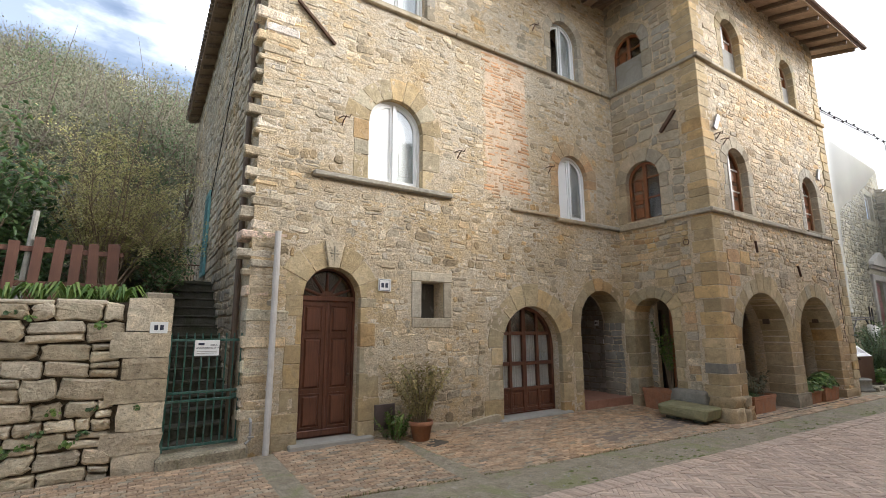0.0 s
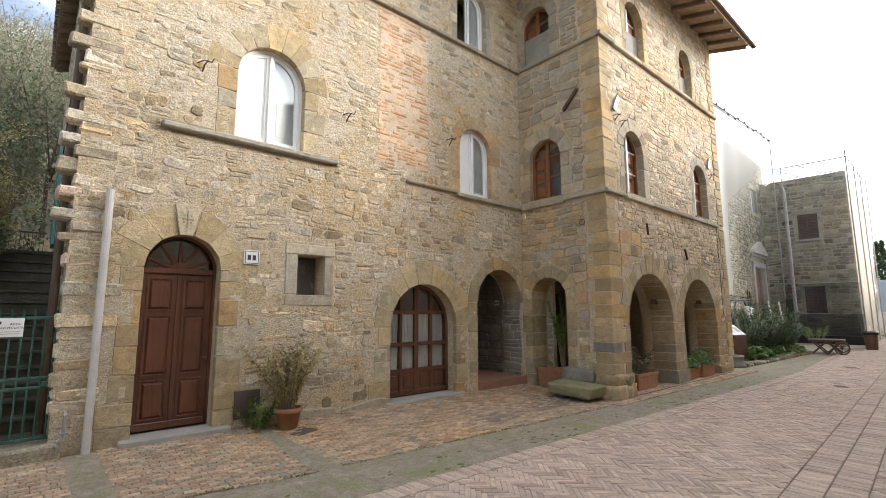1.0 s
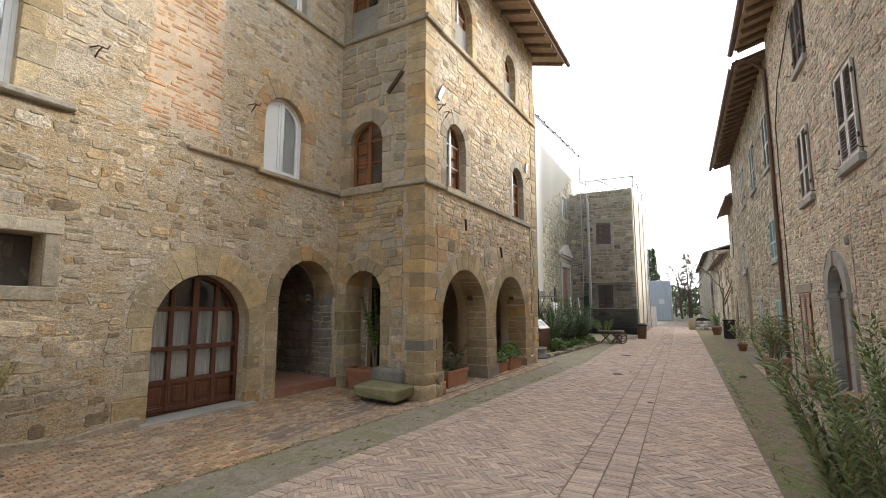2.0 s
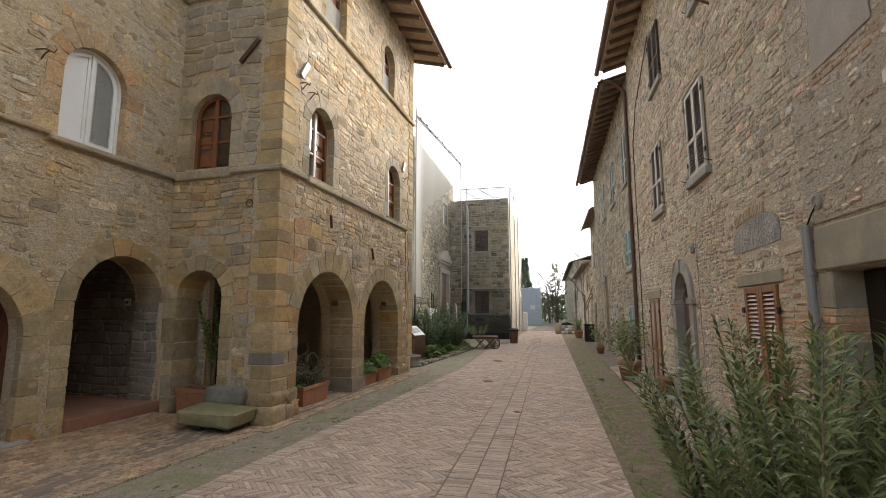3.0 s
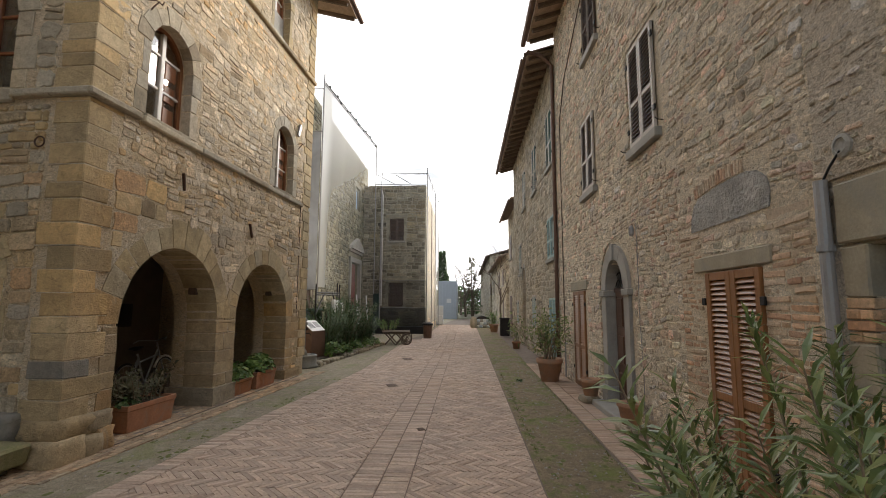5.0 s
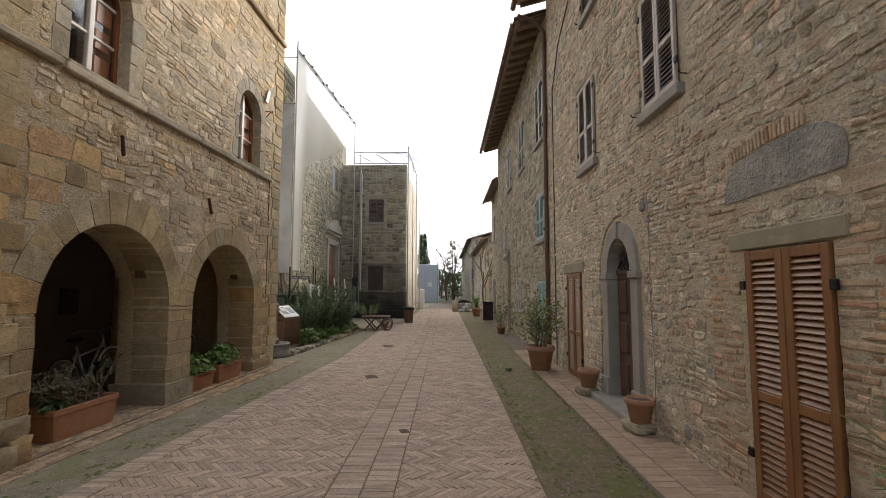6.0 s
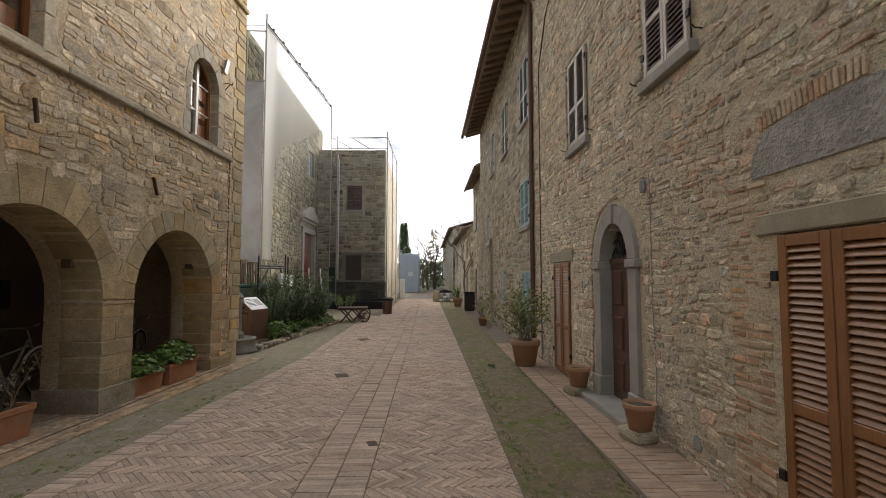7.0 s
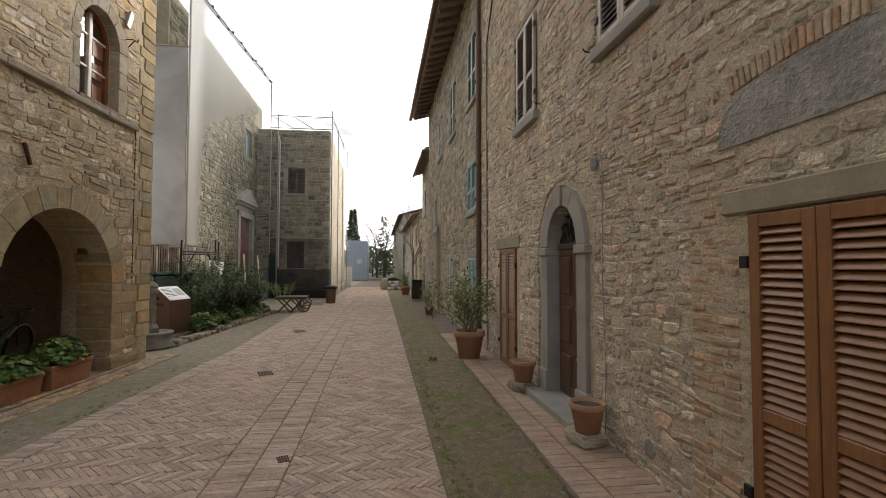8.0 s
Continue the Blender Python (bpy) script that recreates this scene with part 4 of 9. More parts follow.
R_BIG = R(5.55, 7.25, -0.2, 2.03)
R_SHL = R(8.24, 9.08, -0.2, 1.97)
R_DOOR = (-12.33, -11.44, -0.2, 1.90, 0.48)
R_SHS = R(13.75, 14.70, -0.2, 1.95)
R_W1 = R(10.05, 10.88, 3.83, 5.25)
R_W2 = R(12.80, 13.62, 3.83, 5.25)
R_WU = R(12.42, 13.28, 6.50, 7.75)
R_WU0 = R(9.35, 10.2, 6.50, 7.75)
R_HOLES = [R_BIG, R_SHL, R_DOOR, R_SHS, R_W1, R_W2, R_WU, R_WU0]
EAVE_R1, EAVE_R2 = 8.95, 8.55
wall_r = slab("wall_row", RW, rect_loop(-16.25, 14.0, -0.3, EAVE_R1), [loop_of(a) for a in R_HOLES], 0.5, M_MORTAR_R, "pale rubble stone house wall with brick repairs")
R2_HOLES = [R(16.85, 17.85, 2.95, 4.1), R(16.75, 17.75, -0.2, 1.85), R(16.85, 17.80, 5.55, 7.15), R(19.7, 20.7, 5.55, 7.15), R(22.6, 23.5, 5.55, 7.10), R(24.2, 25.1, 3.0, 4.3), (-24.05, -23.05, -0.2, 2.7, 0.5), R(25.4, 26.2, 0.8, 1.9), R(20.3, 21.2, 0.9, 2.0)]
wall_r2 = slab("wall_row_second", RW, rect_loop(-27.2, -16.25, -0.3, EAVE_R2), [loop_of(a) for a in R2_HOLES], 0.5, M_MORTAR_B, "rubble stone house wall with teal shutters")
# one near-black block in place of the shaded rooms of the row
tagged(part("wall_row_backing", box(-27.2, 14.0, 0.55, 6.0, -0.3, 8.4), M_SHADEFILL, m=RW), "near-black block standing in for the unlit inside of the row houses", "wall", kind="structure")
eave("roof_row", RW, -16.4, 14.0, EAVE_R1, 0.72, 4.0, "tiled roof with deep wooden eaves and a brown gutter", 0.5)
eave("roof_row_second", RW, -27.5, -16.42, EAVE_R2, 0.72, 4.0, "tiled roof with deep wooden eaves and a brown gutter", 0.5)

# ---- stones of the old house ----
def patchy(scale, cut, seed):
    """Where the mortar has been smeared over the stones."""
    return lambda x, z: noise.noise((x * scale, z * scale, seed)) < cut


BRICKZONE = (-4.02, -2.80, 4.20, 7.26, 0)
ga = [grown(A_DOOR, 0.36), grown(A_WIN, 0.40), (A_HOLE[0] - 0.20, A_HOLE[1] + 0.17, A_HOLE[2] - 0.17, A_HOLE[3] + 0.17, 0), grown(A_GATE, 0.42), grown(A_PASS, 0.26), grown(A_WINB, 0.30), grown(A_WINC, 0.24), grown(A_WIN0, 0.24)]
ga += [(-7.30, -4.78, 4.02, 4.11, 0), (-3.35, 0.0, 3.94, 4.08, 0), (-6.6, 0.0, 7.29, 7.39, 0), BRICKZONE]
smear = patchy(0.55, 0.42, 2.0)
st = courses(11, -8.08, -0.01, -0.02, 3.95, ga, (0.06, 0.18), (0.09, 0.32), 0.008, (0.011, 0.031), 0.06, 0.26, 0.30, 0.02, lambda x, z: smear(x, z) or z < 1.0)
lay(wall_a, st, M_STONE, (-6.6, -1.0, 0.3, 2.9), label="uneven ochre and grey rubble stones")
smear2 = patchy(0.5, 0.6, 7.0)
st = courses(12, -8.08, -0.01, 3.97, EAVE_A, ga, (0.06, 0.17), (0.09, 0.31), 0.008, (0.010, 0.029), 0.06, 0.26, 0.30, 0.03, smear2)
lay(wall_a, st, M_STONE, label="uneven ochre and grey rubble stones")
# brick infill
st = courses(13, BRICKZONE[0], BRICKZONE[1], BRICKZONE[2], BRICKZONE[3], [], (0.062, 0.07), (0.17, 0.28), 0.010, (0.013, 0.025), 0.02, 0.12, 0.0, 0.06, lambda x, z: patchy(1.1, 0.50, 5.0)(x, z) and min(x - BRICKZONE[0], BRICKZONE[1] - x, z - BRICKZONE[2]) > 0.06 + 0.16 * noise.noise((x * 3, z * 2.2, 4.0)))
lay(wall_a, st, M_BRICKOLD, (-4, -2, 4.5, 7.3), "brick", "brickwork", 300, "faded red brick infill")

for a, w, n, sd, mt in ((A_DOOR, 0.36, 7, 1, M_ASHLAR), (A_WIN, 0.38, 9, 2, M_ASHLAR), (A_GATE, 0.40, 9, 3, M_ASHLAR), (A_PASS, 0.25, 8, 4, M_ASHLAR), (A_WINB, 0.30, 9, 5, M_RUSTSTONE), (A_WINC, 0.22, 9, 6, M_GREYSTONE), (A_WIN0, 0.22, 9, 7, M_GREYSTONE)):
    arch_stones(wall_a, sd, a[0], a[1], a[3], a[4], w, n, mt, deep=0.5 if a is A_PASS else 0.09)
    jamb_stones(wall_a, sd + 20, a[0], -1, max(a[2], 0.05), a[3], w, mt, deep=0.5 if a is A_PASS else 0.09)
    if a is not A_PASS:
        jamb_stones(wall_a, sd + 40, a[1], 1, max(a[2], 0.05), a[3], 0.29 if a is A_GATE else w, mt, deep=0.09)
# the frame of the small square opening
for x0, x1, z0, z1 in ((-5.58, -4.77, 2.505, 2.66), (-5.56, -4.79, 1.73, 1.885), (-5.57, -5.385, 1.895, 2.495), (-4.935, -4.78, 1.895, 2.495)):
    part("frame_stone", box(x0, x1, -0.032, 0.03, z0, z1, 0.008, 0.004, x0), M_GREYSTONE, wall_a)
# carved keystone over the door
bm = bmesh.new()
wedge(bm, -6.92, 2.21, 0.42, 0.42, 0.40, math.radians(79), math.radians(101), -0.055, 0.0)
part("keystone", bm, M_GREYSTONE, wall_a, "carved grey keystone with a small cross")
bm = bmesh.new()
add_box(bm, -6.93, -6.91, -0.066, -0.05, 2.72, 2.95, 0.003)
add_box(bm, -6.98, -6.86, -0.066, -0.05, 2.83, 2.85, 0.003)
for k in range(8):
    an = k * math.pi / 4
    add_box(bm, -6.92 + 0.06 * math.cos(an) - 0.012, -6.92 + 0.06 * math.cos(an) + 0.012, -0.062, -0.05, 2.84 + 0.06 * math.sin(an) - 0.012, 2.84 + 0.06 * math.sin(an) + 0.012, 0.003)
part("carving", bm, M_LINTEL, wall_a)
# toothed stones left standing out at the free corner
rnd = random.Random(77)
z = 0.35
k = 0
while z < EAVE_A - 0.2:
    h = rnd.uniform(0.11, 0.19)
    out = rnd.uniform(0.08, 0.20) * (1.0 if z > 2.4 else 0.35) if k % 2 else rnd.uniform(-0.03, 0.04)
    part("toothing_stone", box(-8.1 - out, -8.1 + rnd.uniform(0.25, 0.55), -rnd.uniform(0.012, 0.035), rnd.uniform(0.15, 0.3), z, z + h - 0.02, 0.022, 0.018, rnd.random()), M_ROWSTONE if rnd.random() < 0.5 else M_STONE, wall_a)
    z += h
    k += 1
# foot of the facade
st = courses(15, -6.1, -3.7, -0.05, 0.20, [], (0.12, 0.22), (0.3, 0.6), 0.03, 0.07, 0.03, 0.3, 0.0)
lay(wall_a, st, M_GREYSTONE, None, "foot_stone", "foot_stones", 0, "grey footing stones standing proud")

skin(wall_a, -8.1, 0.0, 0.0, EAVE_A, [grown(a, 0.05 if a[4] > 0 else 0.06) for a in A_HOLES] + [(-7.30, -4.78, 4.02, 4.11, 0), (BRICKZONE[0] + 0.1, BRICKZONE[1] - 0.1, BRICKZONE[2] + 0.1, 7.26, 0)], M_MORTAR, lo=0.008, hi=0.029, seed=1.0)
skin(wall_a, BRICKZONE[0] + 0.06, BRICKZONE[1] - 0.06, BRICKZONE[2] + 0.06, 7.28, [], M_BRICKMORTAR, lo=0.008, hi=0.025, seed=6.0)

# flank of the house
flank = bpy.data.objects["wall_house_side"]
flank_face = part("facing", box(0, 0.01, 0, 0.01, 0, 0.01), M_MORTAR, flank)
flank_face.matrix_basis = pose(-8.1, 2.68, 0, 0, 0, -90)
st = courses(16, -11.8, 0.0, 0.2, EAVE_A, [], (0.12, 0.24), (0.15, 0.5), 0.03, 0.034, 0.06, 0.25, 0.25, 0.04)
lay(flank_face, st, M_GREYSTONE, label="grey rubble stones")

# stones up the side of the passage, in a darker stone for the shade there
passage = bpy.data.objects["wall_passage_right"]
for u, v0, v1, sd in ((-0.07, 2.15, 2.68, 17), (0.02, 2.70, 6.9, 18)):
    face = part("facing", box(0, 0.01, 0, 0.01, 0, 0.01), M_INSIDE_SHADE, passage)
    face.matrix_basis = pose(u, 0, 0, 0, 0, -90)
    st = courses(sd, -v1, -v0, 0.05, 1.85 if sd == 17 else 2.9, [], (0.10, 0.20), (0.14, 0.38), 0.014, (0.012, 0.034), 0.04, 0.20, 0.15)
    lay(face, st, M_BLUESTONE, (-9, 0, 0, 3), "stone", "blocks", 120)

# ---- stones of the tower ----
gt = [grown(T_WIN, 0.30), grown(T_WINU, 0.26), grown(T_ARCH, 0.26), (-0.44, 0.1, -1, 20, 0), (-2.13, 0.0, 3.92, 4.09, 0), (-2.13, 0.0, 7.31, 7.41, 0)]
st = courses(21, -2.12, -0.01, 0.0, 2.95, gt, (0.11, 0.24), (0.15, 0.50), 0.012, (0.016, 0.034), 0.03, 0.14, 0.12)
st += courses(24, -2.12, -0.01, 2.95, 3.92, gt, (0.07, 0.16), (0.10, 0.34), 0.012, (0.014, 0.036), 0.05, 0.22, 0.15)
mix = random.Random(21)
mix.shuffle(st)
n = len(st)
for part_of, mt in ((st[:n // 4], M_CORNER), (st[n // 4:n // 2], M_RUSTSTONE), (st[n // 2:5 * n // 6], M_STONE), (st[5 * n // 6:], M_GREYSTONE)):
    lay(wall_t, part_of, mt, (-2.2, 0, 0, 4.0), "stone", "blocks", 300)
st = courses(22, -2.12, -0.01, 4.10, EAVE_T, gt, (0.12, 0.26), (0.15, 0.5), 0.022, 0.034, 0.06, 0.24, 0.25)
lay(wall_t, st, M_GREYSTONE, label="grey and ochre rubble stones")
for a, w, n, sd, mt in ((T_WIN, 0.28, 5, 51, M_GREYSTONE), (T_WINU, 0.24, 5, 52, M_GREYSTONE), (T_ARCH, 0.26, 9, 53, M_ASHLAR)):
    dp = 0.5 if a is T_ARCH else 0.10
    arch_stones(wall_t, sd, a[0], a[1], a[3], a[4], w, n, mt, deep=dp)
    jamb_stones(wall_t, sd + 20, a[0], -1, max(a[2], 0.02), a[3], min(w, a[0] + 2.12), mt, deep=dp)
    jamb_stones(wall_t, sd + 40, a[1], 1, max(a[2], 0.02), a[3], w, mt, deep=dp)

gf = [grown(F_ARCH1, 0.36), grown(F_ARCH2, 0.34), grown(F_L1, 0.24), grown(F_L2, 0.22), grown(F_U1, 0.22), grown(F_U2, 0.20), (-0.1, 0.44, -1, 20, 0), (0.0, 6.6, 3.97, 4.08, 0), (0, 6.6, 7.32, 7.43, 0), (6.10, 6.6, -1, 20, 0), (2.75, 3.33, -1, 1.4, 0)]
ST_CORNER = courses(33, 0.43, 1.35, 0.42, 3.30, gf, (0.17, 0.32), (0.20, 0.46), 0.010, (0.018, 0.028), 0.03, 0.12, 0.12)
lay(wall_f, ST_CORNER[::2], M_CORNER, (0.4, 1.4, 0, 3.4), "stone", "blocks", 100)
lay(wall_f, ST_CORNER[1::4], M_RUSTSTONE, (0.4, 1.4, 0, 3.4), "stone", "blocks", 100)
lay(wall_f, ST_CORNER[3::4], M_PIER, (0.4, 1.4, 0, 3.4), "stone", "blocks", 100)
gf = gf + [(0.40, 1.35, -1, 3.30, 0)]
st = courses(31, 0.43, 6.54, 0.0, 3.97, gf, (0.07, 0.20), (0.10, 0.36), 0.010, (0.012, 0.034), 0.06, 0.26, 0.28)
lay(wall_f, st, M_TOWERSTONE, (0.4, 6.5, 1.8, 3.97), label="coursed ochre rubble stones")
st = courses(32, 0.43, 6.54, 4.08, EAVE_T, gf, (0.07, 0.17), (0.11, 0.36), 0.009, (0.012, 0.028), 0.05, 0.24, 0.25)
lay(wall_f, st, M_TOWERSTONE, label="coursed ochre rubble stones")
for a, w, n, sd, mt in ((F_ARCH1, 0.36, 13, 61, M_ASHLAR), (F_ARCH2, 0.32, 13, 62, M_ASHLAR), (F_L1, 0.22, 7, 63, M_GREYSTONE), (F_L2, 0.20, 7, 64, M_GREYSTONE), (F_U1, 0.20, 7, 65, M_ASHLAR), (F_U2, 0.18, 7, 66, M_ASHLAR)):
    arch_stones(wall_f, sd, a[0], a[1], a[3], a[4], w, n, mt, wild=0.25, deep=0.5 if a in (F_ARCH1, F_ARCH2) else 0.13)
    if a is F_ARCH1 or a is F_ARCH2:
        continue
    jamb_stones(wall_f, sd + 20, a[0], -1, a[2], a[3], w, mt, deep=0.13)
    jamb_stones(wall_f, sd + 40, a[1], 1, a[2], a[3], w, mt, deep=0.13)
skin(wall_f, 0.20, 6.30, 0.0, EAVE_T, [grown(a, 0.05) for a in F_HOLES] + [(2.6, 3.5, -1, 1.4, 0), (5.3, 6.2, -1, 1.4, 0)], M_MORTAR_T, lo=0.004, hi=0.024, seed=2.0)
skin(wall_f, 0.46, 1.33, 0.44, 3.28, [grown(a, 0.05) for a in F_HOLES], M_POINTING, lo=0.013, hi=0.023, seed=8.0)
skin(wall_t, -2.13, -0.22, 0.0, EAVE_T, [grown(a, 0.05) for a in (T_WIN, T_WINU, T_ARCH)], M_MORTAR_T, lo=0.001, hi=0.017, seed=3.0)
# the arcade's piers, in squared blocks that turn into the arches
for x0, x1, sd in ((2.75, 3.33, 71), (5.46, 6.10, 72), (0.44, 0.66, 73)):
    rnd = random.Random(sd)
    z = 0.30 if x0 > 0.5 else 0.0
    while z < 1.37:
        h = min(rnd.uniform(0.16, 0.30), 1.38 - z)
        cut = rnd.choice((None, 0.4, 0.6)) if x1 - x0 > 0.4 else None
        for xa, xb in ([(x0, x1)] if cut is None else [(x0, x0 + (x1 - x0) * cut), (x0 + (x1 - x0) * cut, x1)]):
            part("pier_block", box(xa - (0.006 if xa == x0 else -0.003), xb + (0.006 if xb == x1 else -0.003), -0.024 - rnd.uniform(0, 0.006), 0.5, z + 0.003, z + h - 0.003, 0.009, 0.007, rnd.random()), M_PIER, wall_f)
        part("pointing", box(x0 + 0.001, x1 - 0.001, -0.021, 0.49, z - 0.005, z + h - 0.006, 0.0), M_POINTING, wall_f)
        z += h
part("pier_foot", boulder(2.68, 3.38, -0.075, 0.76, -0.05, 0.30, 5, 0.06, 0.05), M_PIER, wall_f, "worn sandstone foot of the pier")
part("pier_foot", boulder(5.40, 6.22, -0.065, 0.76, -0.05, 0.21, 6, 0.06, 0.05), M_PIER, wall_f, "worn sandstone foot of the pier")
infill = tagged(part("wall_arch_infill", box(-2.40, -1.74, 0.56, 0.68, 0.0, 2.7), M_MORTAR_T, m=TL), "grey rubble wall set back in the side arch", "wall", kind="structure")
face = part("facing", box(-1.9, -1.89, 0.02, 0.03, 0, 0.01), M_MORTAR_T, infill, m=pose(-0.5, 0.56, 0))
lay(face, courses(57, -1.88, -1.25, 0.02, 2.36, [(-1.60, -1.42, 1.55, 1.90, 0)], (0.10, 0.22), (0.14, 0.34), 0.016, (0.014, 0.034), 0.04, 0.24, 0.2), M_GREYSTONE, (-2, 0, 0, 3), "stone", "blocks", 100)
# no recess here: the niche's shade is a flat dark plate
part("niche", box(-2.10, -1.92, 0.54, 0.565, 1.55, 1.90, 0.01), M_SHADEFILL, infill, "flat dark plate for the shade of a small niche")
# corner blocks that turn round the street corner, and the far corner
rnd = random.Random(81)
z = 0.42
k = 0
while z < EAVE_T - 0.1:
    h = rnd.uniform(0.15, 0.29) if z < 4 else rnd.uniform(0.14, 0.28)
    if z < 3.98 < z + h:
        h = 3.98 - z
    elif 3.97 < z < 4.07:
        z = 4.075
    h = min(h, EAVE_T - z)
    lx, ly = (rnd.uniform(0.38, 0.48), rnd.uniform(0.28, 0.38)) if k % 2 else (rnd.uniform(0.26, 0.36), rnd.uniform(0.38, 0.46))
    batter = 0.03 * max(0.0, 1 - z / 3.9)
    mt = M_BLUESTONE if k == 2 else M_CORNER
    part("pointing", box(-0.017 - batter, lx + 0.004, -0.017 - batter, ly + 0.004, z - 0.006, z + 0.006), M_POINTING, wall_f)
    part("corner_block", box(-0.022 - batter, lx, -0.022 - batter, ly, z + 0.003, z + h - 0.003, 0.010, 0.008, rnd.random()), mt, wall_f)
    part("far_block", box(6.12 + 0.10 * (k % 2) + rnd.uniform(-0.05, 0.05), 6.575, -0.034, 0.3, z + 0.005, z + h - 0.005, 0.012, 0.005, rnd.random()), M_ASHLAR, wall_f)
    z += h
    k += 1
# rough boulders under the corner
for x0, x1, y0, y1, z0, z1, sd in ((-0.16, 0.20, -0.12, 0.30, -0.05, 0.24, 1), (0.18, 0.46, -0.12, 0.3, -0.05, 0.20, 2), (0.42, 0.62, -0.10, 0.3, -0.05, 0.24, 3), (-0.10, 0.32, -0.09, 0.34, 0.23, 0.43, 4), (0.30, 0.62, -0.07, 0.3, 0.22, 0.42, 5), (-0.13, 0.12, 0.40, 1.08, 0.20, 0.50, 6), (-0.12, 0.12, 0.36, 0.98, -0.05, 0.20, 7)):
    smooth(part("foot_boulder", boulder(x0 - 0.02, x1 + 0.02, y0 - 0.03, y1, z0, z1 + 0.02, sd, 0.24, 0.12), M_BLUESTONE if sd == 6 else M_PIER, wall_f))
# projecting stone spouts under the arches
for x, z in ((2.70, 1.86), (5.40, 1.90)):
    part("corbel_stub", box(x - 0.10, x + 0.02, 0.28, 0.42, z - 0.06, z + 0.06, 0.012, 0.006, x), M_OLDWOOD, wall_f)
# vertical cable pipe near the far corner of the tower
tagged(part("cable_duct", tube([(6.0, -0.02, 4.0), (6.0, -0.02, 1.35)], 0.012, 6), M_OLDWOOD, m=TF), "thin brown cable duct down the tower front", "cable duct")

# ---- stones of the row ----
gr = [R_BIG, (-7.5, -5.3, 2.0, 2.45, 0), R(8.12, 9.30, -1, 2.12), (-12.72, -11.10, -1, 1.9, 0.80), R(13.6, 14.9, -1, 2.16), R(9.9, 11.02, 3.68, 5.32), R(12.66, 13.8, 3.68, 5.32), R(12.3, 13.4, 6.38, 7.82), R(9.25, 10.3, 6.38, 7.82), (-9.32, -8.06, 2.40, 2.76, 0), R(9.17, 9.62, 0, 2.4), R(6.4, 7.25, 3.75, 5.25), R(7.25, 7.48, -1, 2.0), R(7.66, 8.12, 0, 2.4), (-9.31, -8.05, 2.40, 2.87, 0)]
rs = patchy(0.7, 0.80, 1.0)
st = courses(41, -16.22, -7.6, 0.0, 1.95, gr, (0.05, 0.13), (0.08, 0.24), 0.010, (0.014, 0.031), 0.06, 0.28, 0.15, 0.02, rs)
lay(wall_r, st, M_ROWSTONE, (-12.9, -8.6, 0.3, 1.95), label="thin pale rubble stones in thick mortar")
st = courses(48, -16.22, -7.6, 1.95, 3.2, gr, (0.045, 0.11), (0.07, 0.21), 0.009, (0.013, 0.030), 0.05, 0.28, 0.12, 0.02, rs)
lay(wall_r, st, M_ROWSTONE, (-12.9, -8.6, 1.95, 3.2), label="thin pale rubble stones in thick mortar")
st = courses(42, -16.22, -7.6, 3.2, EAVE_R1, gr, (0.045, 0.12), (0.07, 0.22), 0.009, (0.015, 0.032), 0.05, 0.28, 0.12, 0.02, patchy(0.5, 0.80, 3.0))
lay(wall_r, st, M_ROWSTONE, label="thin pale rubble stones in thick mortar")
st = courses(46, -7.6, -2.0, 0.0, EAVE_R1, gr, (0.055, 0.15), (0.07, 0.24), 0.018, (0.010, 0.028), 0.08, 0.28, 0.2, 0.16)
lay(wall_r, st, M_ROWSTONE, label="large rough pale stones in grey mortar")
st = courses(43, -27.1, -16.3, 0.0, EAVE_R2, [grown(a, 0.12) for a in R2_HOLES], (0.10, 0.22), (0.15, 0.45), 0.024, 0.018, 0.06, 0.24, 0.15, 0.05)
lay(wall_r2, st, M_ROWSTONE_B, label="pale rubble stones")
skin(wall_r, -16.22, -7.6, 0.0, EAVE_R1, [R_BIG, gr[1], R_SHL, gr[3], R_SHS] + gr[5:9] + [(-12.6, -11.2, -1, 1.9, 0.7), R(6.45, 7.2, 3.85, 5.15), R_BIG], M_MORTAR_R, 0.030, lo=0.005, hi=0.0255, seed=4.0)
skin(wall_r, -7.6, -3.0, 0.0, EAVE_R1, [R_BIG, gr[1], R_SHL, gr[3], R_SHS] + gr[5:9] + [(-12.6, -11.2, -1, 1.9, 0.7), R(6.45, 7.2, 3.85, 5.15), R_BIG], M_MORTAR_G, 0.030, lo=0.006, hi=0.025, seed=4.0)
# brick jamb, and the flat brick arch over a walled-up opening
st = courses(44, -9.62, -9.17, 0.0, 2.4, [], (0.058, 0.066), (0.12, 0.26), 0.012, (0.016, 0.027), 0.02, 0.10, 0.0, 0.22)
lay(wall_r, st, M_BRICKROW, (-10, -9, 0, 3), "brick", "brickwork", 300, "faded brick repair")
st = courses(45, -10.4, -9.62, 2.3, 3.2, [], (0.058, 0.066), (0.12, 0.26), 0.012, (0.016, 0.026), 0.03, 0.10, 0.0, 0.30)
lay(wall_r, st, M_BRICKROW, None, "brick", "brickwork", 300, "faded brick repair")
st = courses(47, -8.235, -7.66, 0.0, 2.4, [R(8.12, 9.30, 1.94, 2.12)], (0.058, 0.066), (0.12, 0.26), 0.012, (0.016, 0.027), 0.02, 0.10, 0.0, 0.15)
lay(wall_r, st, M_BRICKROW, None, "brick", "brickwork", 300, "faded brick repair")
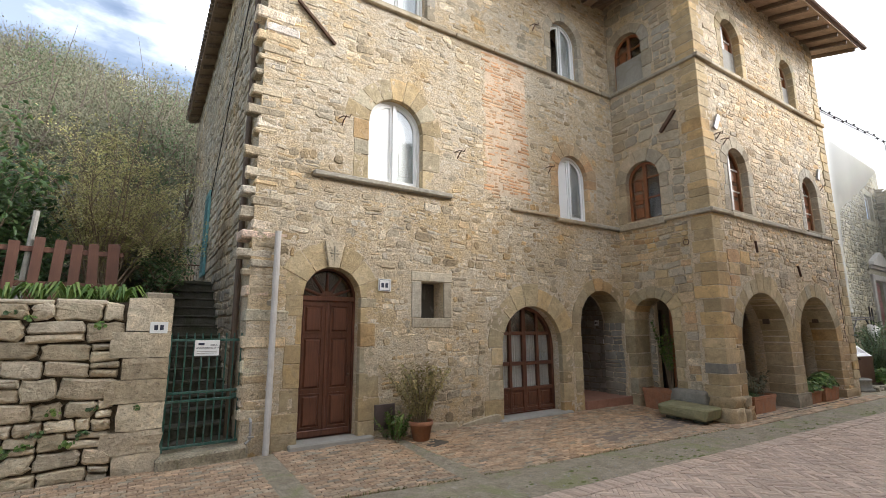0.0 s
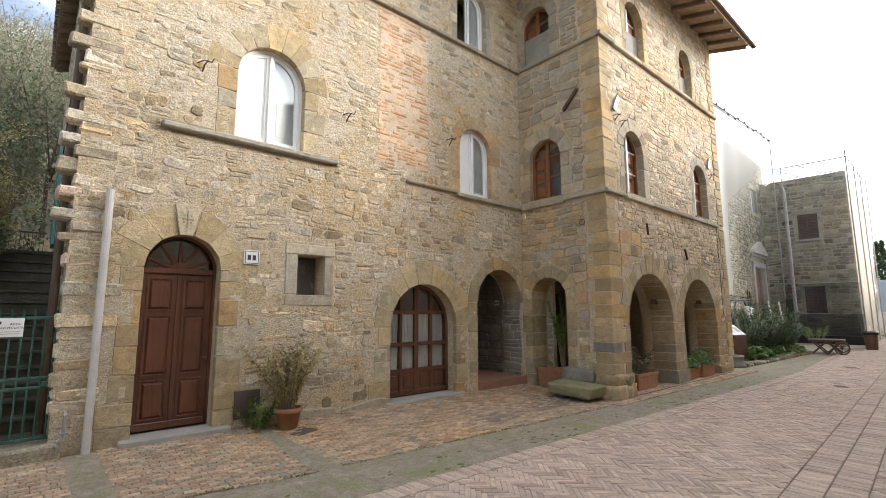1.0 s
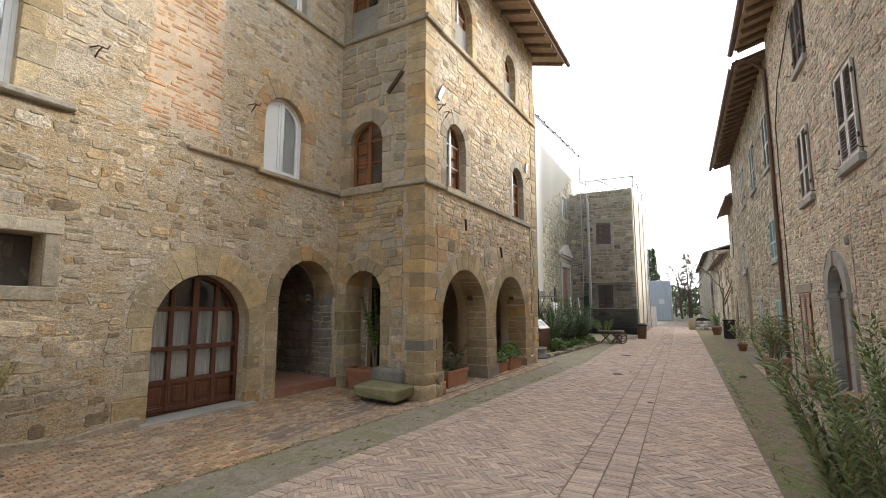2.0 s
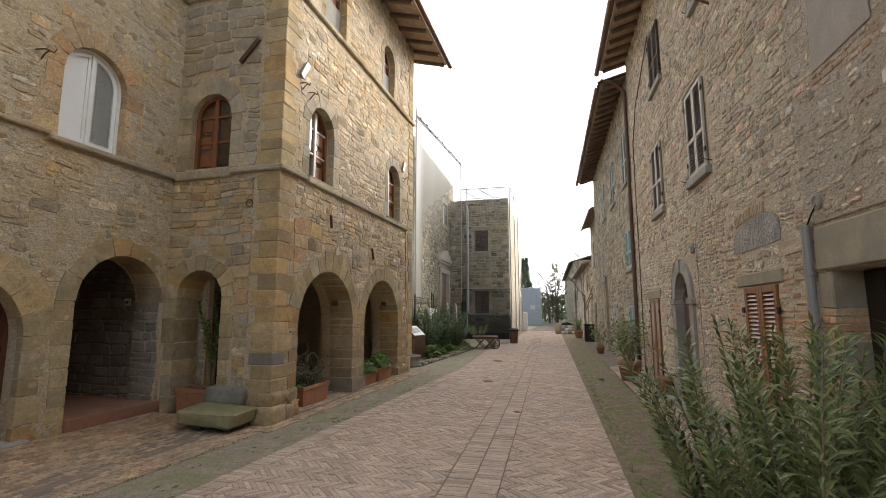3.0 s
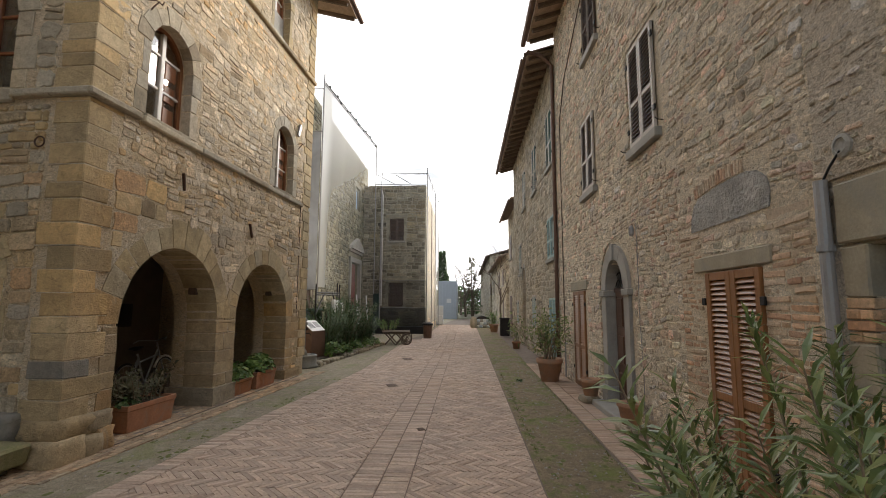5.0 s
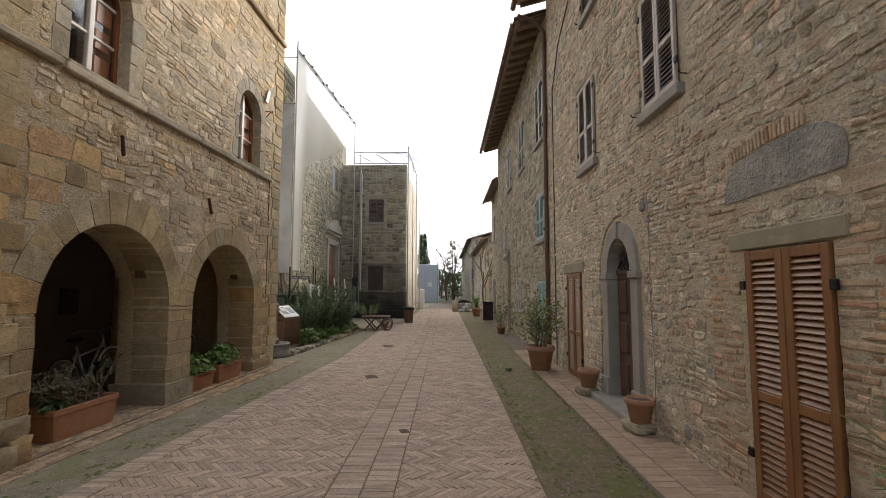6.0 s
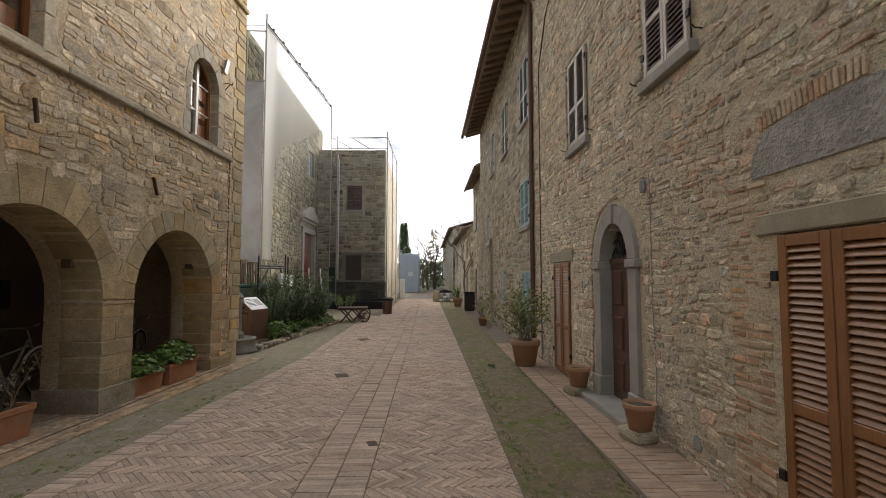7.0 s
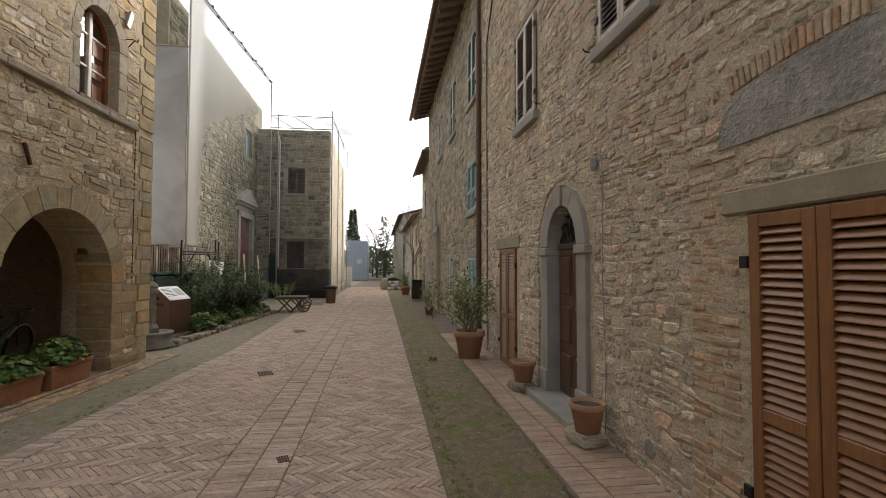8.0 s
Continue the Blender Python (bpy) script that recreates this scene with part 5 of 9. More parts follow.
for k in range(19):
    a0, a1 = math.radians(88.4 + 12.0 * k / 19), math.radians(88.4 + 12.0 * (k + 1) / 19)
    bm = bmesh.new()
    wedge(bm, -8.5, -1.21, 4.0, 4.0, 0.105 + 0.011 * (k % 3), a0, a1, -0.030 + 0.003 * (k % 2), 0.02, 0.011)
    part("arch_brick", bm, M_BRICKROW, wall_r)
lp = [(-9.33, 2.40), (-9.31, 2.54), (-9.25, 2.66), (-9.14, 2.72), (-8.9, 2.755), (-8.6, 2.775), (-8.34, 2.775), (-8.2, 2.74), (-8.1, 2.66), (-8.06, 2.54), (-8.09, 2.42), (-8.6, 2.41)]
bm = bmesh.new()
prism(bm, lp[::-1], -0.0265, 0.03)
part("lunette_plaster", bm, M_ROUGHCAST, wall_r, "rough grey cement in a walled-up arch")
part("plaster_patch", box(-7.2, -6.45, -0.027, 0.02, 3.80, 5.2, 0.004, 0.04, 3), M_PINKPLASTER, wall_r, "faded pink-grey plaster patch")

st = courses(49, -7.25, -6.35, 3.62, 3.79, [], (0.058, 0.066), (0.14, 0.26), 0.010, (0.020, 0.028), 0.02, 0.10, 0.0, 0.05)
lay(wall_r, st, M_BRICKROW, None, "brick", "brickwork", 300, "faded red brick course under the plaster")

# ---- windows and doors ----
COUNT = {"window": 0, "door": 0}


def numbered(kind, M_, label):
    COUNT[kind] += 1
    return group_at("%s_%d" % (kind, COUNT[kind]), M_, label, kind, kind="structure")


def white_window(M_, a, y=0.20, open_left=False):
    """A round-headed white casement with its inner shutters closed."""
    x0, x1, z0, zs, rz = a
    g = numbered("window", M_, "white round-headed casement with closed white inner shutters")
    cx = (x0 + x1) / 2
    bm = bmesh.new()
    ring(bm, arch_loop(x0, x1, z0, zs, rz), arch_loop(x0 + 0.05, x1 - 0.05, z0 + 0.05, zs, rz - 0.05), y, y + 0.07)
    part("window_frame", bm, M_WHITE, g)
    for s in (-1, 1):
        xa, xb = (x0 + 0.052, cx - 0.004) if s < 0 else (cx + 0.004, x1 - 0.052)
        n = 10
        def half(d):
            pts = [(xa + d, z0 + 0.055 + d), (xb - d, z0 + 0.055 + d)]
            rx, rr = (x1 - x0) / 2 - 0.052 - d, rz - 0.052 - d
            ang = np.linspace(0, math.pi / 2, n) if s > 0 else np.linspace(math.pi / 2, math.pi, n)
            arc = []
            for q in ang:
                ax, az = cx + rx * math.cos(q), zs + rr * math.sin(q)
                ax = min(max(ax, xa + d), xb - d)
                arc.append((ax, az))
            return pts + arc
        bm = bmesh.new()
        ring(bm, half(0.0), half(0.06), y + 0.015, y + 0.06)
        sash = part("sash", bm, M_WHITE, g)
        bm = bmesh.new()
        solid = s < 0 and not open_left
        prism(bm, half(0.055), y + 0.036, y + 0.040)
        pane = part("leaf_panel" if solid else "pane", bm, M_WHITE if solid else M_GLASS, sash)
        pane.visible_shadow = solid
        if not (open_left and s < 0):
            bm = bmesh.new()
            prism(bm, half(0.03), y + 0.066, y + 0.08)
            part("inner_shutter", bm, M_WHITE, g)
            bm = bmesh.new()
            pw = xb - xa
            add_box(bm, xa + pw * 0.28, xa + pw * 0.72, y + 0.060, y + 0.07, z0 + 0.22, zs - 0.02, 0.006)
            part("shutter_panel", bm, M_WHITE, g)
    part("mullion", box(cx - 0.028, cx + 0.028, y - 0.012, y + 0.02, z0 + 0.05, zs + rz - 0.06, 0.008), M_WHITE, g)
    part("window_sill", box(x0 - 0.01, x1 + 0.01, -0.02, y + 0.05, z0 - 0.03, z0 + 0.012, 0.006), M_GREYSTONE, g)
    return g


def wood_window(M_, a, y, label, wood, panel_left=True, board=None, rows=2, panel_right=False, light=False):
    """A round-headed wooden casement: small panes, wooden panels behind some of them."""
    x0, x1, z0, zs, rz = a
    g = numbered("window", M_, label)
    cx = (x0 + x1) / 2
    bm = bmesh.new()
    ring(bm, arch_loop(x0, x1, z0, zs, rz), arch_loop(x0 + 0.06, x1 - 0.06, z0 + 0.06, zs, rz - 0.06), y, y + 0.08)
    part("window_frame", bm, wood, g)
    part("mullion", box(cx - 0.04, cx + 0.04, y - 0.012, y + 0.05, z0 + 0.06, zs + rz - 0.07, 0.008), M_CREAM if light else wood, g)
    for k in range(1, rows + 1):
        zz = z0 + 0.06 + (zs + rz * 0.55 - z0) * k / (rows + 0.55)
        hw = (x1 - x0) / 2 - 0.06
        if zz > zs:
            hw *= math.sqrt(max(0.05, 1 - ((zz - zs) / rz) ** 2))
        part("glazing_bar", box(cx - hw, cx + hw, y + 0.005, y + 0.045, zz - 0.018, zz + 0.018, 0.005), M_CREAM if light else wood, g)
    bm = bmesh.new()
    prism(bm, arch_loop(x0 + 0.05, x1 - 0.05, z0 + 0.05, zs, rz - 0.05), y + 0.030, y + 0.034)
    pane = part("pane", bm, M_GLASS, g)
    pane.visible_shadow = False
    for on, xa, xb in ((panel_left, x0 + 0.05, cx - 0.02), (panel_right, cx + 0.02, x1 - 0.05)):
        if on:
            part("inner_shutter", box(xa, xb, y + 0.05, y + 0.07, z0 + 0.05, zs + rz * 0.6, 0.004), wood, g)
            for k in range(rows + 1):
                h = (zs - z0) / (rows + 1)
                part("panel", box(xa + 0.07, xb - 0.07, y + 0.02, y + 0.055, z0 + 0.1 + k * h, z0 + 0.02 + (k + 1) * h, 0.012), wood, g)
    if board:
        mt, top = board
        part("board", box(x0 + 0.03, x1 - 0.03, y - 0.03, y - 0.01, z0 + 0.02, top, 0.005), mt, g)
    part("window_sill", box(x0 - 0.02, x1 + 0.02, -0.05, y + 0.05, z0 - 0.04, z0 + 0.014, 0.008), M_GREYSTONE, g)
    return g


white_window(FA, A_WIN, 0.10)
white_window(FA, A_WINB, 0.10)
white_window(FA, A_WINC, 0.12, True)
white_window(FA, A_WIN0, 0.18)
wood_window(TL, T_WIN, 0.11, "reddish wooden round-headed window, one leaf panelled", M_REDWOOD, True, None, 2)
wood_window(TL, T_WINU, 0.14, "wooden round-headed window behind a grey board", M_REDWOOD, True, (M_PLINTH, 8.15), 2)
wood_window(TF, F_L1, 0.15, "round-headed window with pale bars and red-brown shutters", M_REDWOOD, False, None, 2, True, True)
wood_window(TF, F_L2, 0.15, "round-headed window with pale bars and red-brown shutters", M_REDWOOD, False, None, 2, True, True)
wood_window(TF, F_U1, 0.16, "round-headed window with a pale board in its lower half", M_REDWOOD, False, (M_PLINTH, 8.18), 2, True, True)
wood_window(TF, F_U2, 0.16, "round-headed window with a pale board in its lower half", M_REDWOOD, False, (M_PLINTH, 8.12), 2, True, True)

# small square opening: a grey panel
g = numbered("window", FA, "small square opening shut by a grey stained panel")
part("panel", box(-5.38, -4.94, 0.30, 0.33, 1.90, 2.49, 0.004), M_OLDPANE, g)


def raised(bm, x0, x1, z0, z1, y, d=0.018, b=0.035):
    """A raised door panel with sloping edges."""
    lo = [bm.verts.new((x, y, z)) for x, z in rect_loop(x0, x1, z0, z1)]
    mi = [bm.verts.new((x, y + 0.012, z)) for x, z in rect_loop(x0 + 0.012, x1 - 0.012, z0 + 0.012, z1 - 0.012)]
    hi = [bm.verts.new((x, y - d + 0.012, z)) for x, z in rect_loop(x0 + b, x1 - b, z0 + b, z1 - b)]
    for p, q in ((lo, mi), (mi, hi)):
        for k in range(4):
            bm.faces.new((p[k], p[(k + 1) % 4], q[(k + 1) % 4], q[k]))
    bm.faces.new(hi)
    return bm


# panelled front door with a fanlight
d = numbered("door", FA, "dark brown two-leaf panelled door under a spoked fanlight")
x0, x1, z0, zs, rz = A_DOOR
z0, y = 0.15, 0.24
bm = bmesh.new()
ring(bm, arch_loop(x0, x1, z0, zs, rz), arch_loop(x0 + 0.035, x1 - 0.035, z0 + 0.001, zs, rz - 0.035), y - 0.02, y + 0.09)
part("door_frame", bm, M_DOOR, d)
part("transom", box(x0 + 0.03, x1 - 0.03, y - 0.03, y + 0.06, 2.13, 2.21, 0.012), M_DOOR, d)
cx = (x0 + x1) / 2
for xa, xb in ((x0 + 0.037, cx - 0.002), (cx + 0.002, x1 - 0.037)):
    leaf = part("leaf", box(xa, xb, y, y + 0.045, z0 + 0.01, 2.128, 0.004), M_DOOR, d)
    for za, zb in ((0.30, 0.76), (0.84, 1.58), (1.66, 2.06)):
        bm = bmesh.new()
        raised(bm, xa + 0.07, xb - 0.07, za, zb, y - 0.006, 0.03, 0.04)
        part("panel", bm, M_DOOR, leaf)
        bm = bmesh.new()
        ring(bm, rect_loop(xa + 0.055, xb - 0.055, za - 0.015, zb + 0.015), rect_loop(xa + 0.072, xb - 0.072, za + 0.002, zb - 0.002), y - 0.016, y + 0.004)
        part("moulding", bm, M_DOOR, leaf)
part("cover_strip", box(cx - 0.022, cx + 0.022, y - 0.018, y, z0 + 0.02, 2.12, 0.006), M_DOOR, d)
part("kick_board", box(x0 + 0.04, x1 - 0.04, y - 0.022, y, z0 + 0.02, z0 + 0.11, 0.008), M_DOOR, d)
part("door_handle", lathe([(0.012, 0), (0.012, 0.03), (0.026, 0.04), (0.026, 0.06), (0.01, 0.07)], 12), M_COPPER, d, "brass knob", pose(x1 - 0.09, y, 1.02, 90))
for k in range(5):
    an = math.radians(20 + 35 * k)
    bm = bmesh.new()
    add_tube(bm, [(cx + 0.07 * math.cos(an), y + 0.02, zs + 0.06 * math.sin(an)), (cx + 0.39 * math.cos(an), y + 0.02, zs + 0.38 * math.sin(an))], [0.030, 0.018], 6)
    part("spoke", bm, M_DOOR, d)
bm = bmesh.new()
prism(bm, [(cx + 0.12 * math.cos(q), zs + 0.10 * math.sin(q)) for q in np.linspace(0, math.pi, 10)], y - 0.01, y + 0.04)
part("fan_hub", bm, M_DOOR, d)
bm = bmesh.new()
prism(bm, [(cx + 0.39 * math.cos(q), zs + 0.39 * math.sin(q)) for q in np.linspace(0, math.pi, 16)], y + 0.036, y + 0.04)
part("pane", bm, M_GLASS, d).visible_shadow = False
tagged(part("doorstep", box(x0 - 0.12, x1 + 0.22, -0.14, 0.3, -0.05, 0.15, 0.02, 0.006, 2), M_DRESSED, m=FA), "worn grey stone doorstep", "doorstep")

# arched glazed double door
d = numbered("door", FA, "dark brown arched glazed door with white curtains")
x0, x1, z0, zs, rz = A_GATE
z0, y = 0.12, 0.26
bm = bmesh.new()
ring(bm, arch_loop(x0, x1, z0, zs, rz), arch_loop(x0 + 0.06, x1 - 0.06, z0 + 0.02, zs, rz - 0.06), y - 0.02, y + 0.08)
part("door_frame", bm, M_DOOR, d)
cols = np.linspace(x0 + 0.06, x1 - 0.06, 5)
cx = (x0 + x1) / 2
for k, xx in enumerate(cols[1:-1]):
    top = zs + (rz - 0.06) * math.sqrt(max(0, 1 - ((xx - cx) / ((x1 - x0) / 2 - 0.06)) ** 2))
    wv = 0.05 if k == 1 else 0.034
    part("stile", box(xx - wv, xx + wv, y - 0.012, y + 0.05, z0 + 0.02, top, 0.008), M_DOOR, d)
for zz in (0.18, 0.56, 1.04, 1.62):
    hw = (x1 - x0) / 2 - 0.05 if zz < zs else ((x1 - x0) / 2 - 0.04) * math.sqrt(1 - ((zz - zs) / rz) ** 2)
    part("rail", box(cx - hw, cx + hw, y - 0.005, y + 0.05, zz - 0.035, zz + 0.035, 0.008), M_DOOR, d)
for k in range(4):
    xa, xb = cols[k] + 0.03, cols[k + 1] - 0.03
    part("lower_panel", box(xa, xb, y + 0.012, y + 0.04, 0.20, 0.54, 0.004), M_DOOR, d)
    bm = bmesh.new()
    raised(bm, xa + 0.03, xb - 0.03, 0.24, 0.51, y + 0.008, 0.02, 0.03)
    part("raised_panel", bm, M_DOOR, d)
    for za, zb in ((0.595, 1.005), (1.075, 1.585)):
        part("pane", box(xa, xb, y + 0.02, y + 0.024, za, zb), M_GLASS, d).visible_shadow = False
        bm = bmesh.new()
        n = 14
        top = [bm.verts.new((xa + (xb - xa) * q / n, y + 0.06 + 0.010 * math.sin(q * 2.1 + k), zb)) for q in range(n + 1)]
        bot = [bm.verts.new((xa + (xb - xa) * q / n, y + 0.06 + 0.016 * math.sin(q * 1.9 + k), za)) for q in range(n + 1)]
        for q in range(n):
            bm.faces.new((bot[q], bot[q + 1], top[q + 1], top[q]))
        cu = part("curtain", bm, M_CURTAIN, d)
        cu.modifiers.new("thick", "SOLIDIFY").thickness = 0.003
bm = bmesh.new()
prism(bm, [(cx + 0.71 * math.cos(q), zs + 0.71 * math.sin(q)) for q in np.linspace(0.36, math.pi - 0.36, 16)], y + 0.02, y + 0.024)
part("pane", bm, M_GLASS, d).visible_shadow = False
part("door_handle", tube([(cx + 0.03, y - 0.01, 1.06), (cx + 0.03, y - 0.06, 1.06), (cx + 0.12, y - 0.06, 1.05)], 0.008, 6), M_COPPER, d)
tagged(part("doorstep", box(x0 - 0.12, x1 + 0.15, -0.12, 0.3, -0.05, 0.11, 0.02, 0.006, 4), M_DRESSED, m=FA), "worn grey stone doorstep", "doorstep")


# louvred shutters
SLATS = {}


def shutter_leaf(M_, x0, x1, z0, z1, y, frame_mat, slat_mat, label, group, stile=0.055, mid=0.36, pitch=0.058, category="shutter"):
    """One closed louvred leaf: stiles, rails and single slats."""
    g = group_at("shutter", M_ @ pose(x0, y, z0), label, category, group)
    w, h = x1 - x0, z1 - z0
    for xa, xb in ((0, stile), (w - stile, w)):
        part("stile", box(xa, xb, 0, 0.04, 0, h, 0.005), frame_mat, g)
    zm = h * mid
    for za, zb in ((0, stile * 1.3), (zm - stile * 0.5, zm + stile * 0.5), (h - stile, h)):
        part("rail", box(stile, w - stile, 0.002, 0.038, za, zb, 0.004), frame_mat, g)
    key = (round(w, 3), slat_mat.name, pitch)
    if key not in SLATS:
        q = pitch * 0.53
        bm = box(stile - 0.004, w - stile + 0.004, -q, q, -0.005, 0.005, 0.003)
        me = bpy.data.meshes.new("slat")
        bm.to_mesh(me)
        bm.free()
        me.materials.append(slat_mat)
        SLATS[key] = me
    for za, zb in ((stile * 1.3, zm - stile * 0.5), (zm + stile * 0.5, h - stile)):
        n = max(2, int((zb - za) / pitch))
        for k in range(n):
            s = new("slat", SLATS[key])
            s.parent = g
            s.matrix_basis = pose(0, 0.02, za + (zb - za) * (k + 0.5) / n, 56)
    return g


def pair(M_, a, y, fm, sm, label, group, **kw):
    x0, x1, z0, z1, _ = a
    cx = (x0 + x1) / 2
    for k, (xa, xb) in enumerate(((x0, cx - 0.003), (cx + 0.003, x1))):
        g = shutter_leaf(M_, xa, xb, z0, z1, y, fm, sm, label, group, **kw)
        xs = -0.03 if k == 0 else xb - xa + 0.03
        for zz in (0.18, 0.86):
            part("hinge", box(xs - 0.03, xs + 0.03, -0.012, 0.01, zz * (z1 - z0) - 0.035, zz * (z1 - z0) + 0.035, 0.004), M_BLACK, g)


ROWSH = "louvred shutters of the row"
pair(RW, (R_SHL[0], R_SHL[1], 0.03, 1.965, 0), -0.045, M_ORANGE, M_ORANGE, "closed honey-brown louvred wooden door shutter", ROWSH, stile=0.075, mid=0.42, pitch=0.046)
pair(RW, (R_SHS[0], R_SHS[1], 0.03, 1.945, 0), -0.045, M_ORANGE, M_ORANGE, "closed honey-brown louvred wooden door shutter", ROWSH, stile=0.075, mid=0.42, pitch=0.046)
for a in (R_W1, R_W2, R_WU, R_WU0):
    pair(RW, a, -0.05, M_LOUVRE if a in (R_W1, R_W2) else M_OLDWOOD, M_BROWNLOUVRE, "closed window shutter, pale frame and brown slats", ROWSH, mid=0.42, pitch=0.05)
for k, a in enumerate(R2_HOLES):
    if k == 6:
        continue
    z0 = max(a[2], 0.25 if k == 1 else a[2])
    pair(RW, (a[0], a[1], z0, a[3], 0), -0.03, (M_TEALPALE if k in (0, 1) else M_LOUVRE), M_TEAL, "closed teal louvred window shutter", ROWSH, mid=0.42, pitch=0.06)
for a in (R_W1, R_W2, R_WU, R_WU0):
    tagged(part("window_sill", box(a[0] - 0.10, a[1] + 0.10, -0.09, 0.1, a[2] - 0.135, a[2] - 0.015, 0.008), M_DRESSED, m=RW), "grey dressed stone window sill", "sill", kind="structure")
    for s in (a[0] - 0.2, a[1] + 0.2):
        tagged(part("shutter_hook", tube([(s, 0.01, a[2] + 0.02), (s, -0.09, a[2] + 0.025), (s, -0.12, a[2] + 0.055)], 0.007, 6), M_BLACK, m=RW), "small black iron shutter hook", "hook", "shutter hooks")
for a in R2_HOLES[:6]:
    tagged(part("window_sill", box(a[0] - 0.08, a[1] + 0.08, -0.08, 0.1, a[2] - 0.11, a[2] - 0.01, 0.008), M_DRESSED, m=RW), "grey dressed stone window sill", "sill", kind="structure")

# lintels of the row
for nm, x0, x1, z0, z1, pr in (("lintel_shutter_near", 8.10, 9.30, 1.985, 2.125, 0.04), ("lintel_shutter_far", 13.55, 14.92, 1.965, 2.155, 0.04), ("lintel_big_door", 5.3, 7.44, 2.04, 2.42, 0.045), ("lintel_teal", 16.6, 17.95, 1.87, 2.05, 0.02)):
    tagged(part(nm, box(-x1, -x0, -pr, 0.3, z0, z1, 0.012, 0.006, x0), M_LINTEL, m=RW), "mossy sandstone lintel", "lintel", kind="structure")
for z0, z1 in ((0.0, 0.42), (0.42, 0.85), (1.12, 1.44), (1.70, 2.03)):
    part("jamb_stone", box(-7.44, -7.245, -0.034, 0.42, z0 + 0.004, z1 - 0.006, 0.012, 0.006, z0), M_LINTEL, wall_r)
for z0, nb in ((0.85, 4), (1.44, 4)):
    for k in range(nb):
        za = z0 + 0.0665 * k
        for xa, xb in (((-7.44, -7.245),) if k % 2 else ((-7.44, -7.35), (-7.342, -7.245))):
            part("brick", box(xa, xb, -0.026 - 0.004 * (k % 3), 0.42, za + 0.004, za + 0.0625, 0.005, 0.004, za + xa), M_BRICKROW, wall_r)

# big dark door of the row
d = numbered("door", RW, "big black-brown plank door in a deep opening")
x0, x1 = R_BIG[0], R_BIG[1]
n = 7
for k in range(n):
    xa, xb = x0 + (x1 - x0) * k / n, x0 + (x1 - x0) * (k + 1) / n
    part("plank", box(xa + 0.003, xb - 0.003, 0.20, 0.25, 0.02, 2.02, 0.005), M_DARKWOOD, d)
part("cross_bar", box(x0 + 0.02, x1 - 0.02, 0.175, 0.20, 0.75, 0.87, 0.006), M_DARKWOOD, d)
part("latch", box(x0 + 0.55, x0 + 0.62, 0.17, 0.20, 1.0, 1.12, 0.004), M_RUST, d)

# arched stone doorway of the row
d = numbered("door", RW, "brown panelled door in a grey dressed stone arch")
x0, x1, z0, zs, rz = R_DOOR
z0, cx, y = 0.10, (x0 + x1) / 2, 0.11
for k in range(2):
    s = (-1, 1)[k]
    xe = x0 if s < 0 else x1
    part("jamb", box(min(xe - s * 0.004, xe + s * 0.22), max(xe - s * 0.004, xe + s * 0.22), -0.05, 0.2, 0.36, 1.80, 0.008), M_DRESSED, d)
    part("jamb_base", box(min(xe - s * 0.01, xe + s * 0.26), max(xe - s * 0.01, xe + s * 0.26), -0.08, 0.2, 0.0, 0.36, 0.012), M_DRESSED, d)
    part("capital", box(min(xe - s * 0.02, xe + s * 0.27), max(xe - s * 0.02, xe + s * 0.27), -0.08, 0.2, 1.80, 1.90, 0.012), M_DRESSED, d)
for a0, a1 in ((0, 60), (60, 84), (96, 120), (120, 180)):
    bm = bmesh.new()
    wedge(bm, cx, zs + 0.003, (x1 - x0) / 2 - 0.004, rz - 0.004, 0.22, math.radians(a0), math.radians(a1), -0.05, 0.2, 0.004, 6)
    part("arch_stone", bm, M_DRESSED, d)
bm = bmesh.new()
wedge(bm, cx, zs, (x1 - x0) / 2 - 0.008, rz - 0.008, 0.25, math.radians(84), math.radians(96), -0.075, 0.2, 0.004, 3)
part("keystone", bm, M_DRESSED, d)
leaf = part("leaf", box(x0 + 0.02, x1 - 0.02, y, y + 0.05, z0, zs - 0.02, 0.004), M_ROWDOOR, d)
part("transom", box(x0, x1, y - 0.02, y + 0.06, zs - 0.03, zs + 0.04, 0.01), M_ROWDOOR, d)
for xa, xb in ((x0 + 0.08, cx - 0.04), (cx + 0.04, x1 - 0.08)):
    for za, zb in ((0.20, 0.62), (0.72, 1.20), (1.30, 1.80)):
        bm = bmesh.new()
        raised(bm, xa, xb, za, zb, y - 0.004, 0.028, 0.04)
        part("panel", bm, M_ROWDOOR, leaf)
part("door_handle", tube([(x1 - 0.12, y, 1.02), (x1 - 0.12, y - 0.05, 1.02), (x1 - 0.20, y - 0.05, 1.02)], 0.010, 6), M_COPPER, leaf)
bm = bmesh.new()
prism(bm, [(cx + ((x1 - x0) / 2 - 0.01) * math.cos(q), zs + (rz - 0.01) * math.sin(q)) for q in np.linspace(0, math.pi, 16)], y + 0.03, y + 0.035)
part("pane", bm, M_GLASS, d).visible_shadow = False
rnd = random.Random(8)
bm = bmesh.new()
for k in range(7):
    an = math.pi * (k + 0.5) / 7
    pts = [(cx + r * 0.42 * math.cos(an + 0.25 * math.sin(r * 7)), y + 0.01, zs + 0.04 + r * 0.42 * math.sin(an + 0.25 * math.sin(r * 7))) for r in np.linspace(0.1, 1.0, 8)]
    add_tube(bm, pts, 0.008, 5)
part("grille", bm, M_BLACK, d, "wrought iron fanlight grille")
